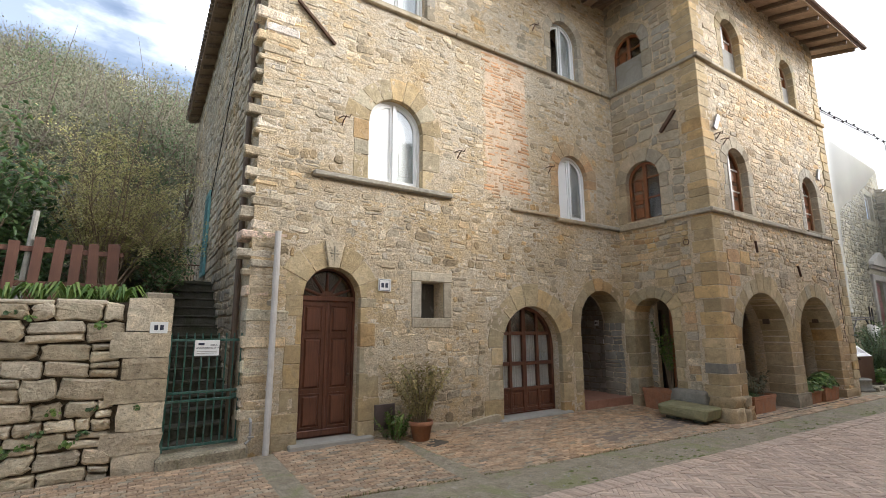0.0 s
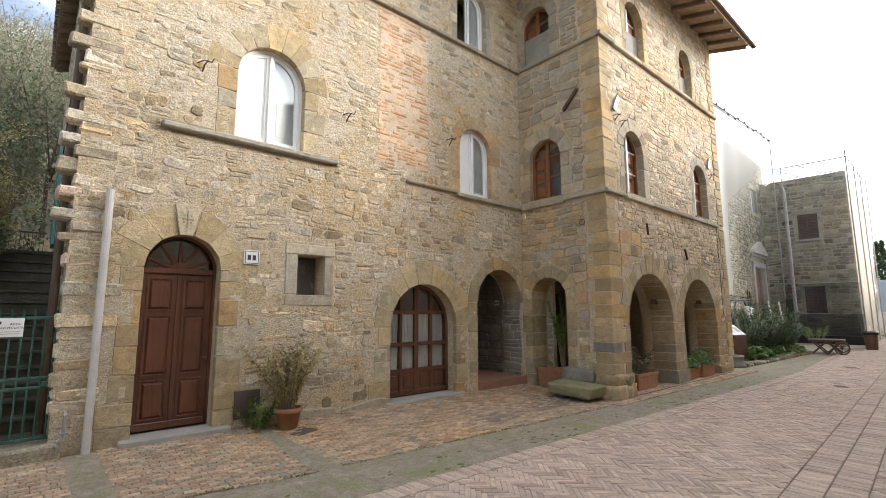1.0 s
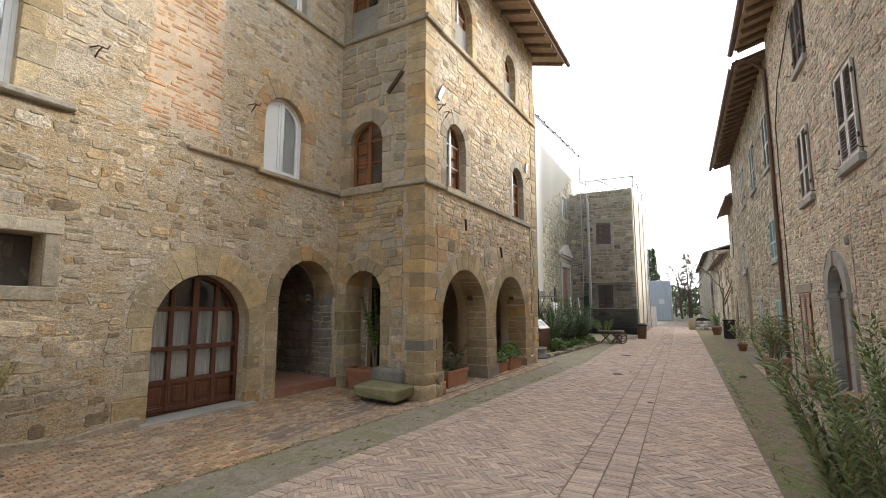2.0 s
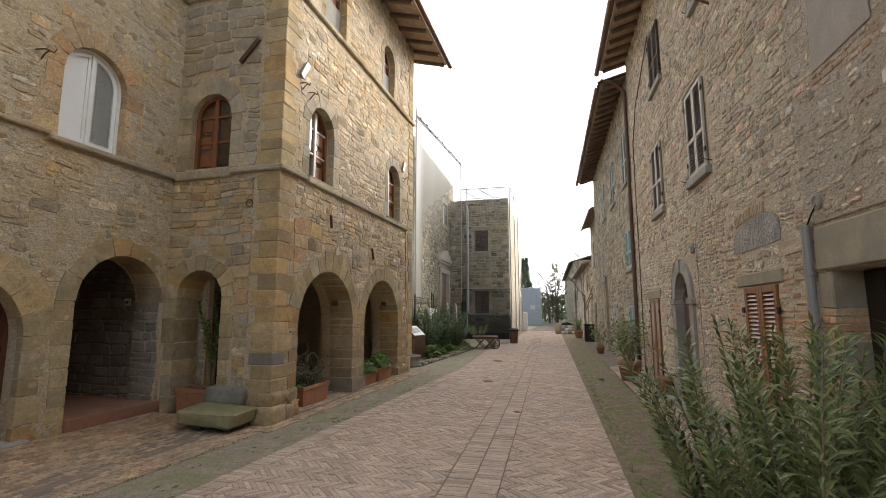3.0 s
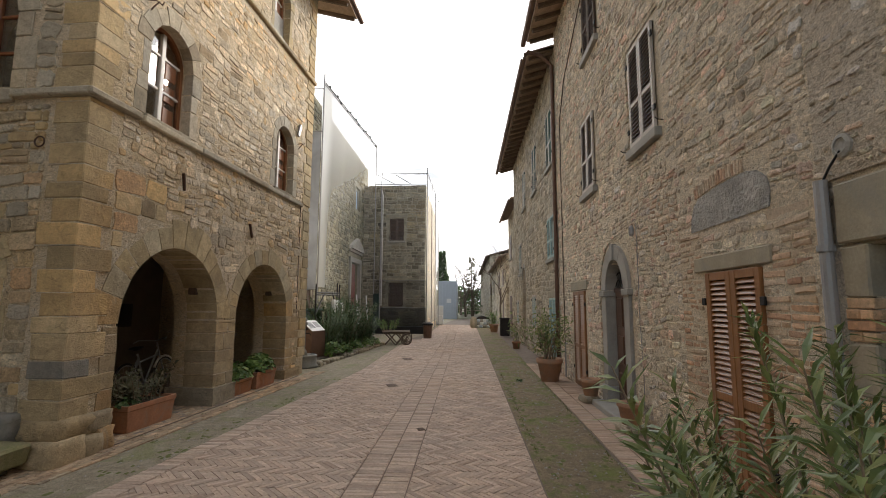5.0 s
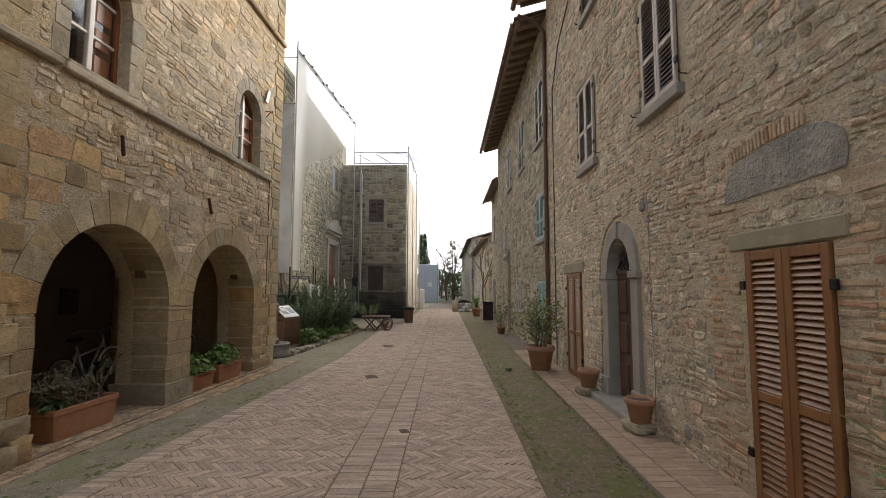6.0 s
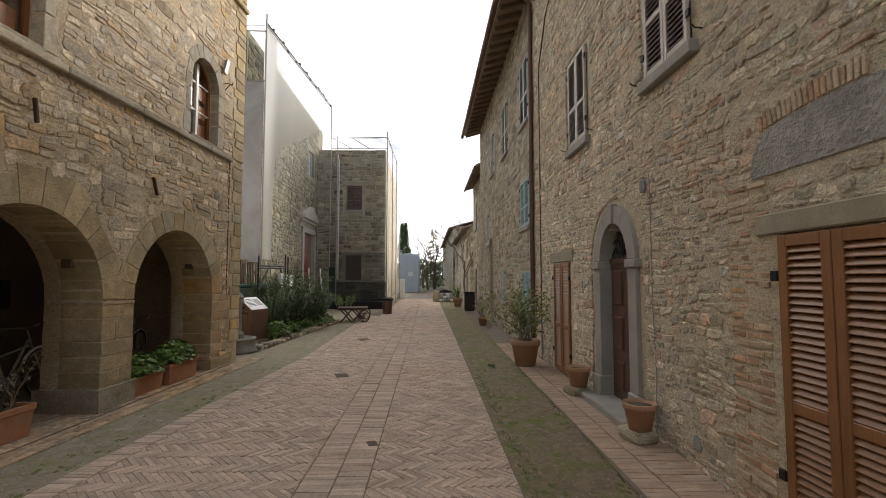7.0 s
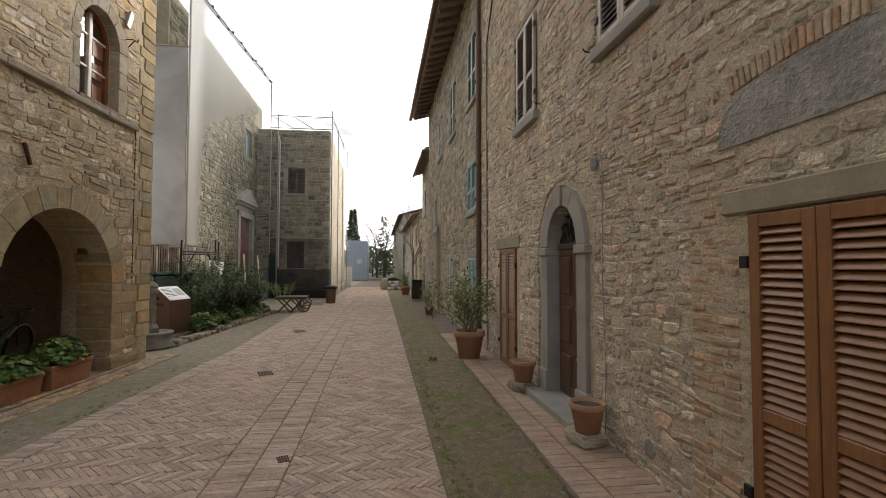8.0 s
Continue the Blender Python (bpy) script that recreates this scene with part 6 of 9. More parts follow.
tagged(part("doorstep", box(x0 - 0.30, x1 + 0.30, -0.26, 0.25, -0.05, 0.10, 0.015, 0.004, 9), M_DRESSED, m=RW), "worn grey stone doorstep", "doorstep")

# dark arched doorway of the second row house
d = numbered("door", RW, "dark wooden door in an arched stone opening")
a = R2_HOLES[6]
bm = bmesh.new()
prism(bm, arch_loop(a[0], a[1], 0.0, a[3], a[4]), 0.25, 0.30)
part("leaf", bm, M_DOOR, d)
arch_stones(wall_r2, 95, a[0], a[1], a[3], a[4], 0.14, 9, M_DRESSED)

# ---- paving ----
def clip(poly, region):
    """A piece of paving cut to a convex region (counter-clockwise)."""
    for (ax, ay), (bx, by) in zip(region, region[1:] + region[:1]):
        out = []
        for (px, py), (qx, qy) in zip(poly, poly[1:] + poly[:1]):
            dp = (bx - ax) * (py - ay) - (by - ay) * (px - ax)
            dq = (bx - ax) * (qy - ay) - (by - ay) * (qx - ax)
            if dp >= 0:
                out.append((px, py))
            if (dp >= 0) != (dq >= 0):
                t = dp / (dp - dq)
                out.append((px + (qx - px) * t, py + (qy - py) * t))
        poly = out
        if len(poly) < 3:
            return []
    return poly


def paver(rnd, poly, z, gap=0.0034, lift=0.003):
    cx, cy = sum(p[0] for p in poly) / len(poly), sum(p[1] for p in poly) / len(poly)
    n = len(poly)
    dz = rnd.uniform(-lift, lift)
    tx, ty = rnd.uniform(-0.015, 0.015), rnd.uniform(-0.015, 0.015)

    def shrink(d):
        out = []
        for x, y in poly:
            l = math.hypot(x - cx, y - cy) or 1
            f = max(0.2, 1 - d * 1.3 / l)
            out.append((cx + (x - cx) * f, cy + (y - cy) * f))
        return out
    a, b = shrink(gap), shrink(gap + 0.006)
    vs = [(x, y, z(x, y) - 0.03) for x, y in a] + [(x, y, z(x, y) + dz - 0.004) for x, y in a] + [(x, y, z(x, y) + dz + tx * (x - cx) + ty * (y - cy)) for x, y in b]
    fs = [[k, (k + 1) % n, n + (k + 1) % n, n + k] for k in range(n)] + [[n + k, n + (k + 1) % n, 2 * n + (k + 1) % n, 2 * n + k] for k in range(n)] + [list(range(2 * n, 3 * n))]
    return vs, fs


def brick_at(cx, cy, ang, l, w):
    c, s = math.cos(ang), math.sin(ang)
    return [(cx + c * u - s * v, cy + s * u + c * v) for u, v in ((-l / 2, -w / 2), (l / 2, -w / 2), (l / 2, w / 2), (-l / 2, w / 2))]


def herring(region, seed, l=0.25, w=0.05, turn=45.0, z=lambda x, y: 0.0):
    """Bricks on edge, laid in herringbone over a convex region."""
    rnd = random.Random(seed)
    xs, ys = [p[0] for p in region], [p[1] for p in region]
    mx, my = (min(xs) + max(xs)) / 2, (min(ys) + max(ys)) / 2
    rad = math.hypot(max(xs) - min(xs), max(ys) - min(ys)) / 2 + 0.4
    k = round(l / w)
    a = math.radians(turn)
    c, s = math.cos(a), math.sin(a)
    out = []
    n = int(rad / w) + 2
    for i in range(-n, n):
        for j in range(-n, n):
            m = (i - j) % (2 * k)
            if m == 0:
                u, v, r = i * w + l / 2, j * w + w / 2, 0.0
            elif m == 2 * k - 1:
                u, v, r = i * w + w / 2, j * w + l / 2, math.pi / 2
            else:
                continue
            x, y = mx + c * u - s * v, my + s * u + c * v
            if min(xs) - 0.3 < x < max(xs) + 0.3 and min(ys) - 0.3 < y < max(ys) + 0.3:
                p = clip(brick_at(x, y, a + r, l, w), region)
                if p:
                    out.append((x, y, paver(rnd, p, z)))
    return out


def rows(x0, x1, y0, y1, seed, w=0.056, z=lambda x, y: 0.0, along="x", l=0.25, slope=0.0, region=None, jitter=0.0):
    """Bricks in plain rows; along x: the bricks lie across the way and follow it."""
    rnd = random.Random(seed)
    out = []
    if along == "x":
        x = x0
        while x < x1:
            out.append((x, (y0 + y1) / 2, paver(rnd, brick_at(x + w / 2, (y0 + y1) / 2 + slope * (x - x0), math.pi / 2, y1 - y0, w), z)))
            x += w
    else:
        y, odd = y0, 0
        while y < y1:
            x = x0 - (l / 2 if odd else 0) - rnd.random() * jitter
            while x < x1:
                p = brick_at(x + l / 2, y + w / 2, 0, l, w)
                p = clip(p, region or [(x0, y0), (x1, y0), (x1, y1), (x0, y1)])
                if p:
                    out.append((x, y, paver(rnd, p, z)))
                x += l
            y += w
            odd = 1 - odd
    return out


PAVING = []


def pave(owner, bricks, material, near, label, rest="paving"):
    PAVING.append((owner, bricks, material, near, label, rest))


def pave_all():
    for owner, bricks, material, near, label, rest in PAVING:
        V, F, n = [], [], 0
        for x, y, (vs, fs) in bricks:
            if near and n < 150 and near[0] < x < near[1] and near[2] < y < near[3]:
                part("brick", (vs, fs), material, owner)
                n += 1
            else:
                k = len(V)
                V += vs
                F += [[i + k for i in f] for f in fs]
        if V:
            tagged(part(rest, (V, F), material, owner, label), kind="stuff")


def road_r(x):
    return ROAD_R + 0.015 - 0.0025 * x


X0, X1 = -1.0, 27.0
for xa, xb, sd in ((X0, 6.0, 1), (6.0, 12.0, 2), (12.0, 16.3, 3), (16.3, 18.2, 6), (18.5, X1, 4)):
    pave(road, herring([(xa, road_r(xa) + 0.02), (xb, road_r(xb) + 0.02), (xb, 0.645), (xa, 0.645)], sd), M_PAVER, (8.2, 11.0, -0.6, 0.6) if sd == 2 else None, "worn pinkish paving bricks in herringbone")
    pave(road, herring([(xa, 1.205), (xb, 1.205), (xb, edge_l(xb) - 0.25), (xa, edge_l(xa) - 0.25)], sd + 10), M_PAVER, (9.0, 11.0, 1.2, 2.6) if sd == 2 else None, "worn pinkish paving bricks in herringbone")
for ya, yb, ye, sd in ((road_r(27) + 0.02, 0.70, 0.70, 5), (1.19, 2.30, 2.30, 15)):
    pave(road, herring([(X1, ya), (44.0, ya), (44.0, min(yb, ye)), (X1, yb)], sd, w=0.0833), M_PAVER, None, "worn pinkish paving bricks in herringbone")
pave(road, rows(X1, 44.0, 0.715, 1.185, 26, w=0.09), M_PAVER, None, "plain rows of paving bricks", "middle_band")
pave(road, rows(X0, X1, 0.650, 0.922, 21), M_PAVER, (8.0, 12, 0, 2), "plain rows of paving bricks", "middle_band")
pave(road, rows(X0, X1, 0.927, 1.200, 22), M_PAVER, (8.0, 12, 0, 2), "plain rows of paving bricks", "middle_band")
pave(road, rows(16.31, X1, edge_l(16.3) - 0.245, edge_l(16.3) - 0.005, 27, slope=0.012), M_PAVER, None, "edging row of paving bricks", "edging")
pave(road, rows(X0, 16.3, edge_l(X0) - 0.245, edge_l(X0) - 0.005, 23, slope=-0.075), M_PAVER, None, "edging row of paving bricks", "edging")
pave(road, rows(18.22, 18.48, road_r(18.3) + 0.02, 0.70, 24, along="y", l=0.26), M_PAVER, None, "cross row of paving bricks", "cross_band")
pave(road, rows(18.22, 18.48, 1.19, edge_l(18.3) - 0.25, 25, along="y", l=0.26), M_PAVER, None, "cross row of paving bricks", "cross_band")


def apron_z(x, y):
    return -0.012 + 0.085 * min(1.0, max(0.0, (y - 4.8) / 1.9)) + 0.008 * noise.noise((x * 0.9, y * 0.9, 4))


wob = lambda x, y: apron_z(x, y) + 0.014
RED = "worn reddish apron bricks"
pave(apron, rows(1.6, 3.35, 4.60, 6.95, 31, along="y", z=wob, l=0.15, w=0.062, jitter=0.04, region=[(1.62, 4.93), (3.27, 4.62), (3.36, 6.72), (1.66, 6.80)]), M_PAVER_RED, (1.6, 3.4, 4.6, 6.9), RED)
pave(apron, rows(3.5, 9.25, 4.10, 6.75, 32, along="y", z=wob, l=0.145, w=0.062, jitter=0.04, region=[(3.52, 4.62), (5.4, 4.44), (8.5, 4.14), (9.15, 4.12), (9.25, 6.45), (3.50, 6.70)]), M_PAVER_RED, (3.6, 7.0, 4.5, 6.6), RED)
pave(apron, rows(-5.0, 1.40, 4.9, 6.9, 33, along="y", z=wob, l=0.145, w=0.062, jitter=0.04, region=[(-5.0, 5.3), (1.33, 5.0), (1.38, 6.72), (-5.0, 6.85)]), M_PAVER_RED, None, RED)
for (xa, xb, xc, xd, ya) in ((1.30, 1.64, 1.69, 1.35, 4.9), (3.23, 3.54, 3.52, 3.33, 4.55)):
    sheet("pavement_strip", [(xa, ya, apron_z(xa, ya) + 0.010), (xb, ya, apron_z(xb, ya) + 0.010), (xc, 6.72, apron_z(xc, 6.72) + 0.010), (xd, 6.72, apron_z(xd, 6.72) + 0.010)], 0, M_CEMENT, "mossy cement strip between brick panels", "pavement")
arc_floor = bpy.data.objects["floor_arcade"]
pave(arc_floor, rows(0.0, 6.1, -0.12, 0.9, 34, along="y", z=lambda x, y: 0.022, l=0.145, w=0.062, jitter=0.04), M_PAVER_RED, None, "worn reddish floor bricks")
for ya, yb, sd in ((-2.235, -1.985, 35), (-1.980, -1.735, 38), (-1.730, -1.485, 39)):
    pave(walkway, rows(3.0, 18.0, ya, yb, sd, w=0.062, z=lambda x, y: 0.012, slope=0.0 if ya < -2 else -0.006), M_WALKBRICK, (10, 14, -2.3, -1.4), "worn pinkish pavement bricks")
pave(arc_floor, rows(-0.6, 6.9, -0.75, 0.1, 36, along="y", z=lambda x, y: 0.008, l=0.24, w=0.062, jitter=0.1, region=[(-0.5, -0.36), (6.8, -0.50), (6.8, -0.125), (-0.5, -0.125)]), M_PAVER_RED, None, "worn bricks along the tower foot")
# manhole lids and a gully in the street
for x, y, a in ((10.87, 0.72, 0.07), (14.2, 1.64, 0.15), (18.9, 1.9, 0.2)):
    g = group_at("gully_lid", pose(x, y, 0.0, 0, 0, 20), "small worn iron lid set in the paving", "drain lid", "lids in the street")
    part("lid_frame", box(-a, a, -a * 0.7, a * 0.7, -0.02, 0.004, 0.003), M_RUST, g)
    for k in range(4):
        part("lid_bar", box(-a * 0.85, a * 0.85, -a * 0.5 + k * a * 0.32, -a * 0.38 + k * a * 0.32, 0.0, 0.007, 0.002), M_JOINT, g)
# small stones, crumbs and moss cushions on the damp strips
rnd = random.Random(5)
V, F = [], []
for k in range(900):
    if rnd.random() < 0.6:
        x, y, z = rnd.uniform(4, 20), rnd.uniform(-1.55, -0.64), 0.0
    else:
        x = rnd.uniform(1, 15)
        y, z = rnd.uniform(edge_l(x) + 0.02, max(edge_l(x) + 0.3, 4.3)), 0.0
    r = rnd.uniform(0.006, 0.02)
    k0 = len(V)
    V += [(x + r * math.cos(q) * rnd.uniform(0.7, 1.2), y + r * math.sin(q) * rnd.uniform(0.7, 1.2), z - 0.006) for q in (0, 1.26, 2.5, 3.8, 5.0)] + [(x, y, z + r * 0.5)]
    F += [[k0 + q, k0 + (q + 1) % 5, k0 + 5] for q in range(5)]
tagged(part("gravel_crumbs", (V, F), M_DRESSED), "small pale gravel crumbs lying on the strips", "gravel", kind="stuff")


def blades(name, lines, n, seed, h, label):
    """Short grass along joints and wall feet."""
    r_ = random.Random(seed)
    V, F = [], []
    for q in range(n):
        (xa, ya), (xb, yb), z = r_.choice(lines)
        t = r_.random()
        if noise.noise((t * 14, xa, ya)) < -0.05:
            continue
        x, y = xa + (xb - xa) * t + r_.gauss(0, 0.014), ya + (yb - ya) * t + r_.gauss(0, 0.014)
        a, l = r_.uniform(0, 6.28), h * r_.uniform(0.4, 1.3)
        dx, dy = math.cos(a), math.sin(a)
        w = 0.0035
        k = len(V)
        V += [(x - dy * w, y + dx * w, z - 0.01), (x + dy * w, y - dx * w, z - 0.01), (x + dx * l * 0.35 + dy * w * 0.7, y + dy * l * 0.35 - dx * w * 0.7, z + l * 0.75), (x + dx * l * 0.9, y + dy * l * 0.9, z + l)]
        F += [[k, k + 1, k + 2], [k, k + 2, k + 3]]
    tagged(part(name, (V, F), M_MOSSY), label, "grass", kind="stuff")


blades("edge_grass", [((1.62, 4.92), (3.27, 4.61), 0.0), ((3.52, 4.61), (5.4, 4.43), 0.0), ((5.4, 4.43), (8.5, 4.13), 0.0), ((1.2, 6.75), (3.3, 6.68), 0.06), ((4.0, 6.62), (6.3, 6.52), 0.06), ((-1.6, 6.82), (0.4, 6.80), 0.05), ((9.6, 4.24), (15.6, 3.62), 0.0)], 1100, 3, 0.022, "short green grass in the paving joints")
blades("edge_grass", [((5.0, -0.68), (16.0, -0.72), 0.0), ((7.5, -1.44), (17.0, -1.58), 0.0), ((8.0, -2.2), (17.0, -2.2), 0.01)], 900, 4, 0.016, "short green grass beside the mossy strip")
rnd = random.Random(9)
V, F = [], []
for q in range(900):
    if rnd.random() < 0.7:
        x = rnd.uniform(4.5, 20)
        y = -0.66 - abs(rnd.gauss(0, 0.16)) if rnd.random() < 0.6 else -1.46 - 0.017 * (x - 9) + abs(rnd.gauss(0, 0.1))
    else:
        x = rnd.uniform(1.0, 15.0)
        y = edge_l(x) + abs(rnd.gauss(0, 0.22)) + 0.02
    if noise.noise((x * 0.9, y * 2.2, 1.0)) < -0.05:
        continue
    r = rnd.uniform(0.012, 0.05)
    k = len(V)
    V += [(x + r * 1.6 * math.cos(a) * rnd.uniform(0.6, 1.2), y + r * math.sin(a) * rnd.uniform(0.6, 1.2), -0.012) for a in (0, 0.9, 1.8, 2.7, 3.6, 4.5, 5.4)] + [(x, y, r * 0.16)]
    F += [[k + a, k + (a + 1) % 7, k + 7] for a in range(7)]
tagged(smooth(part("moss", (V, F), M_MOSSY)), "low green moss cushions on the damp strips", "moss", kind="stuff")
V, F = [], []
for q in range(130):
    x = rnd.uniform(1.2, 15.0)
    y = rnd.choice((rnd.uniform(4.5, 6.5), rnd.uniform(-2.1, -0.7), rnd.uniform(3.5, 4.4)))
    if y > 4.4 and x > 9:
        continue
    a = rnd.uniform(0, 6.28)
    z = (apron_z(x, y) + 0.02) if y > 4.8 else 0.016 if y < -1.5 else 0.004
    flat_leaf = [(-0.5, 0, 0), (0.0, 0.22, 0.15), (0.5, 0, 0.05), (0.0, -0.22, 0.02)]
    s_ = rnd.uniform(0.02, 0.045)
    k = len(V)
    V += [(x + s_ * (p * math.cos(a) - q2 * math.sin(a)), y + s_ * (p * math.sin(a) + q2 * math.cos(a)), z + s_ * r3) for p, q2, r3 in flat_leaf]
    F += [[k, k + 1, k + 2], [k, k + 2, k + 3]]
tagged(part("fallen_leaves", (V, F), M_DRYLEAF), "small brown fallen leaves on the paving", "leaf litter", kind="stuff")

# ---- plants ----
def add_leaf(V, F, p, d, side, L, W, droop=0.15):
    """A lance-shaped leaf folded along its middle."""
    up = side.cross(d).normalized()
    k = len(V)
    mid = p + d * L * 0.45
    tip = p + d * L - Vector((0, 0, droop * L))
    V += [tuple(p), tuple(mid + side * W * 0.5 + up * W * 0.15), tuple(mid - side * W * 0.5 + up * W * 0.15), tuple(tip), tuple(mid)]
    F += [[k, k + 4, k + 1], [k, k + 2, k + 4], [k + 4, k + 3, k + 1], [k + 4, k + 2, k + 3]]


def add_round_leaf(V, F, p, n, r, rnd):
    """A small round scalloped leaf."""
    a = n.orthogonal().normalized()
    b = n.cross(a)
    k = len(V)
    m = 7
    V.append(tuple(p - n * r * 0.15))
    for q in range(m):
        an = 2 * math.pi * q / m
        rr = r * rnd.uniform(0.85, 1.1)
        V.append(tuple(p + (a * math.cos(an) + b * math.sin(an)) * rr + n * r * rnd.uniform(0, 0.15)))
    F += [[k, k + 1 + q, k + 1 + (q + 1) % m] for q in range(m)]


def lance_bush(g, seed, stems, base_r, height, lean, leaves, L, W, leaf_mat, twig_mat, centre=(0, 0, 0), start=0.25, oval=(1.0, 1.0), rise=(0.3, 1.0)):
    """Upright stems with whorls of narrow leaves."""
    rnd = random.Random(seed)
    V, F = [], []
    c = Vector(centre)
    for s in range(stems):
        an, rr = rnd.uniform(0, 2 * math.pi), base_r * math.sqrt(rnd.random())
        p0 = c + Vector((math.cos(an) * rr * oval[0], math.sin(an) * rr * oval[1], 0))
        h = height * rnd.uniform(0.6, 1.0)
        out = Vector((math.cos(an) * oval[0], math.sin(an) * oval[1], 0)) * lean * (0.3 + rr / base_r) * h + Vector((rnd.uniform(-0.12, 0.12), rnd.uniform(-0.12, 0.12), 0))
        pts = [p0 + out * (t ** 1.5) + Vector((0, 0, h * t)) for t in (0, 0.33, 0.66, 1.0)]
        smooth(part("stem", add_tube(bmesh.new(), pts, [0.009, 0.007, 0.005, 0.002], 5, False), twig_mat, g))
        for k in range(leaves):
            t = start + (1 - start) * (k + rnd.random()) / leaves
            i = min(2, int(t * 3))
            f = t * 3 - i
            p = pts[i].lerp(pts[i + 1], f)
            ax = (pts[i + 1] - pts[i]).normalized()
            th = k * 2.094 + rnd.uniform(-0.5, 0.5)
            rad = (ax.orthogonal().normalized() * math.cos(th) + ax.cross(ax.orthogonal().normalized()) * math.sin(th))
            d = (rad * rnd.uniform(0.55, 1.0) + ax * rnd.uniform(*rise)).normalized()
            side = d.cross(ax)
            if side.length < 0.1:
                side = d.orthogonal()
            add_leaf(V, F, p, d, side.normalized(), L * rnd.uniform(0.6, 1.1), W * rnd.uniform(0.7, 1.15), rnd.uniform(0, 0.3))
    tagged(part("leaves", (V, F), leaf_mat, g), kind="stuff")


def mound(g, seed, cx, cy, z, rx, ry, h, n, r, mat, name="leaves"):
    """A cushion of round leaves with thin stalks."""
    rnd = random.Random(seed)
    V, F = [], []
    bm = bmesh.new()
    for k in range(n):
        an, q = rnd.uniform(0, 2 * math.pi), math.sqrt(rnd.random())
        x, y = cx + rx * q * math.cos(an), cy + ry * q * math.sin(an)
        zz = z + h * math.sqrt(max(0.02, 1 - q * q)) * rnd.uniform(0.45, 1.05)
        nrm = Vector((math.cos(an) * q * 0.8 + rnd.uniform(-0.4, 0.4), math.sin(an) * q * 0.8 + rnd.uniform(-0.4, 0.4), 1)).normalized()
        add_round_leaf(V, F, Vector((x, y, zz)), nrm, r * rnd.uniform(0.6, 1.2), rnd)
        if k % 6 == 0:
            add_tube(bm, [(cx + (x - cx) * 0.4, cy + (y - cy) * 0.4, z), (x, y, zz)], 0.003, 4, False)
    tagged(part("stalk_cluster", bm, M_TWIG, g), kind="stuff")
    tagged(part(name, (V, F), mat, g), kind="stuff")


# big oleander by the street
ole = group_at("oleander_bush", pose(5.70, -1.14, 0.0), "dense green oleander bush growing beside the street", "bush")
lance_bush(ole, 4, 88, 0.62, 1.62, 0.33, 130, 0.125, 0.021, M_OLEANDER, M_TWIG, oval=(0.74, 0.66), start=0.08, rise=(0.2, 1.0))


# pots
def round_pot(name, x, y, z, r, h, mat, label, group="terracotta pots"):
    g = group_at(name, pose(x, y, z), label, "pot", group)
    ob = smooth(part("pot_body", lathe([(r * 0.66, 0), (r * 0.92, h * 0.80), (r * 1.0, h * 0.80), (r * 1.03, h * 0.84), (r * 1.03, h * 0.97), (r * 1.0, h), (r * 0.92, h), (r * 0.88, h * 0.86), (r * 0.3, h * 0.85)], 28), mat, g))
    ob.data.polygons.foreach_set("use_smooth", [len(p.vertices) == 4 for p in ob.data.polygons])
    part("soil", lathe([(r * 0.3, h * 0.84), (r * 0.89, h * 0.875), (r * 0.2, h * 0.90)], 16), M_EARTH, g)
    return g


def trough(name, M_, x0, x1, y0, y1, h, label):
    """A long terracotta planter with a rim and sloping sides."""
    g = group_at(name, M_ @ pose((x0 + x1) / 2, (y0 + y1) / 2, 0.02), label, "planter", "terracotta planters")
    w, d = (x1 - x0) / 2, (y1 - y0) / 2
    bm = bmesh.new()
    levels = [(0.90, 0.86, 0.0), (0.97, 0.95, h * 0.80), (1.0, 1.0, h * 0.80), (1.0, 1.0, h), (0.94, 0.90, h), (0.92, 0.88, h * 0.84)]
    rings_ = []
    for a, b, z in levels:
        rings_.append([bm.verts.new((sx * w * a, sy * d * b, z)) for sx, sy in ((-1, -1), (1, -1), (1, 1), (-1, 1))])
    bm.faces.new(rings_[0][::-1])
    for p, q in zip(rings_, rings_[1:]):
        for k in range(4):
            bm.faces.new((p[k], p[(k + 1) % 4], q[(k + 1) % 4], q[k]))
    bm.faces.new(rings_[-1])
    bmesh.ops.bevel(bm, geom=[e for e in bm.edges], offset=0.006, segments=1, affect="EDGES")
    part("planter_body", bm, M_TERRA, g)
    part("soil", box(-w * 0.9, w * 0.9, -d * 0.85, d * 0.85, h * 0.84, h * 0.90, 0.01), M_EARTH, g)
    return g


def trough_mound(M_, x0, x1, y0, y1, h, seed, mat, label, top=0.32, n=420, r=0.042):
    g = group_at("geranium", M_ @ pose((x0 + x1) / 2, (y0 + y1) / 2, 0.02 + h * 0.9), label, "plant", "plants in the planters")
    mound(g, seed, 0, 0, 0, (x1 - x0) * 0.55, (y1 - y0) * 0.75, top, n, r, mat)
    return g


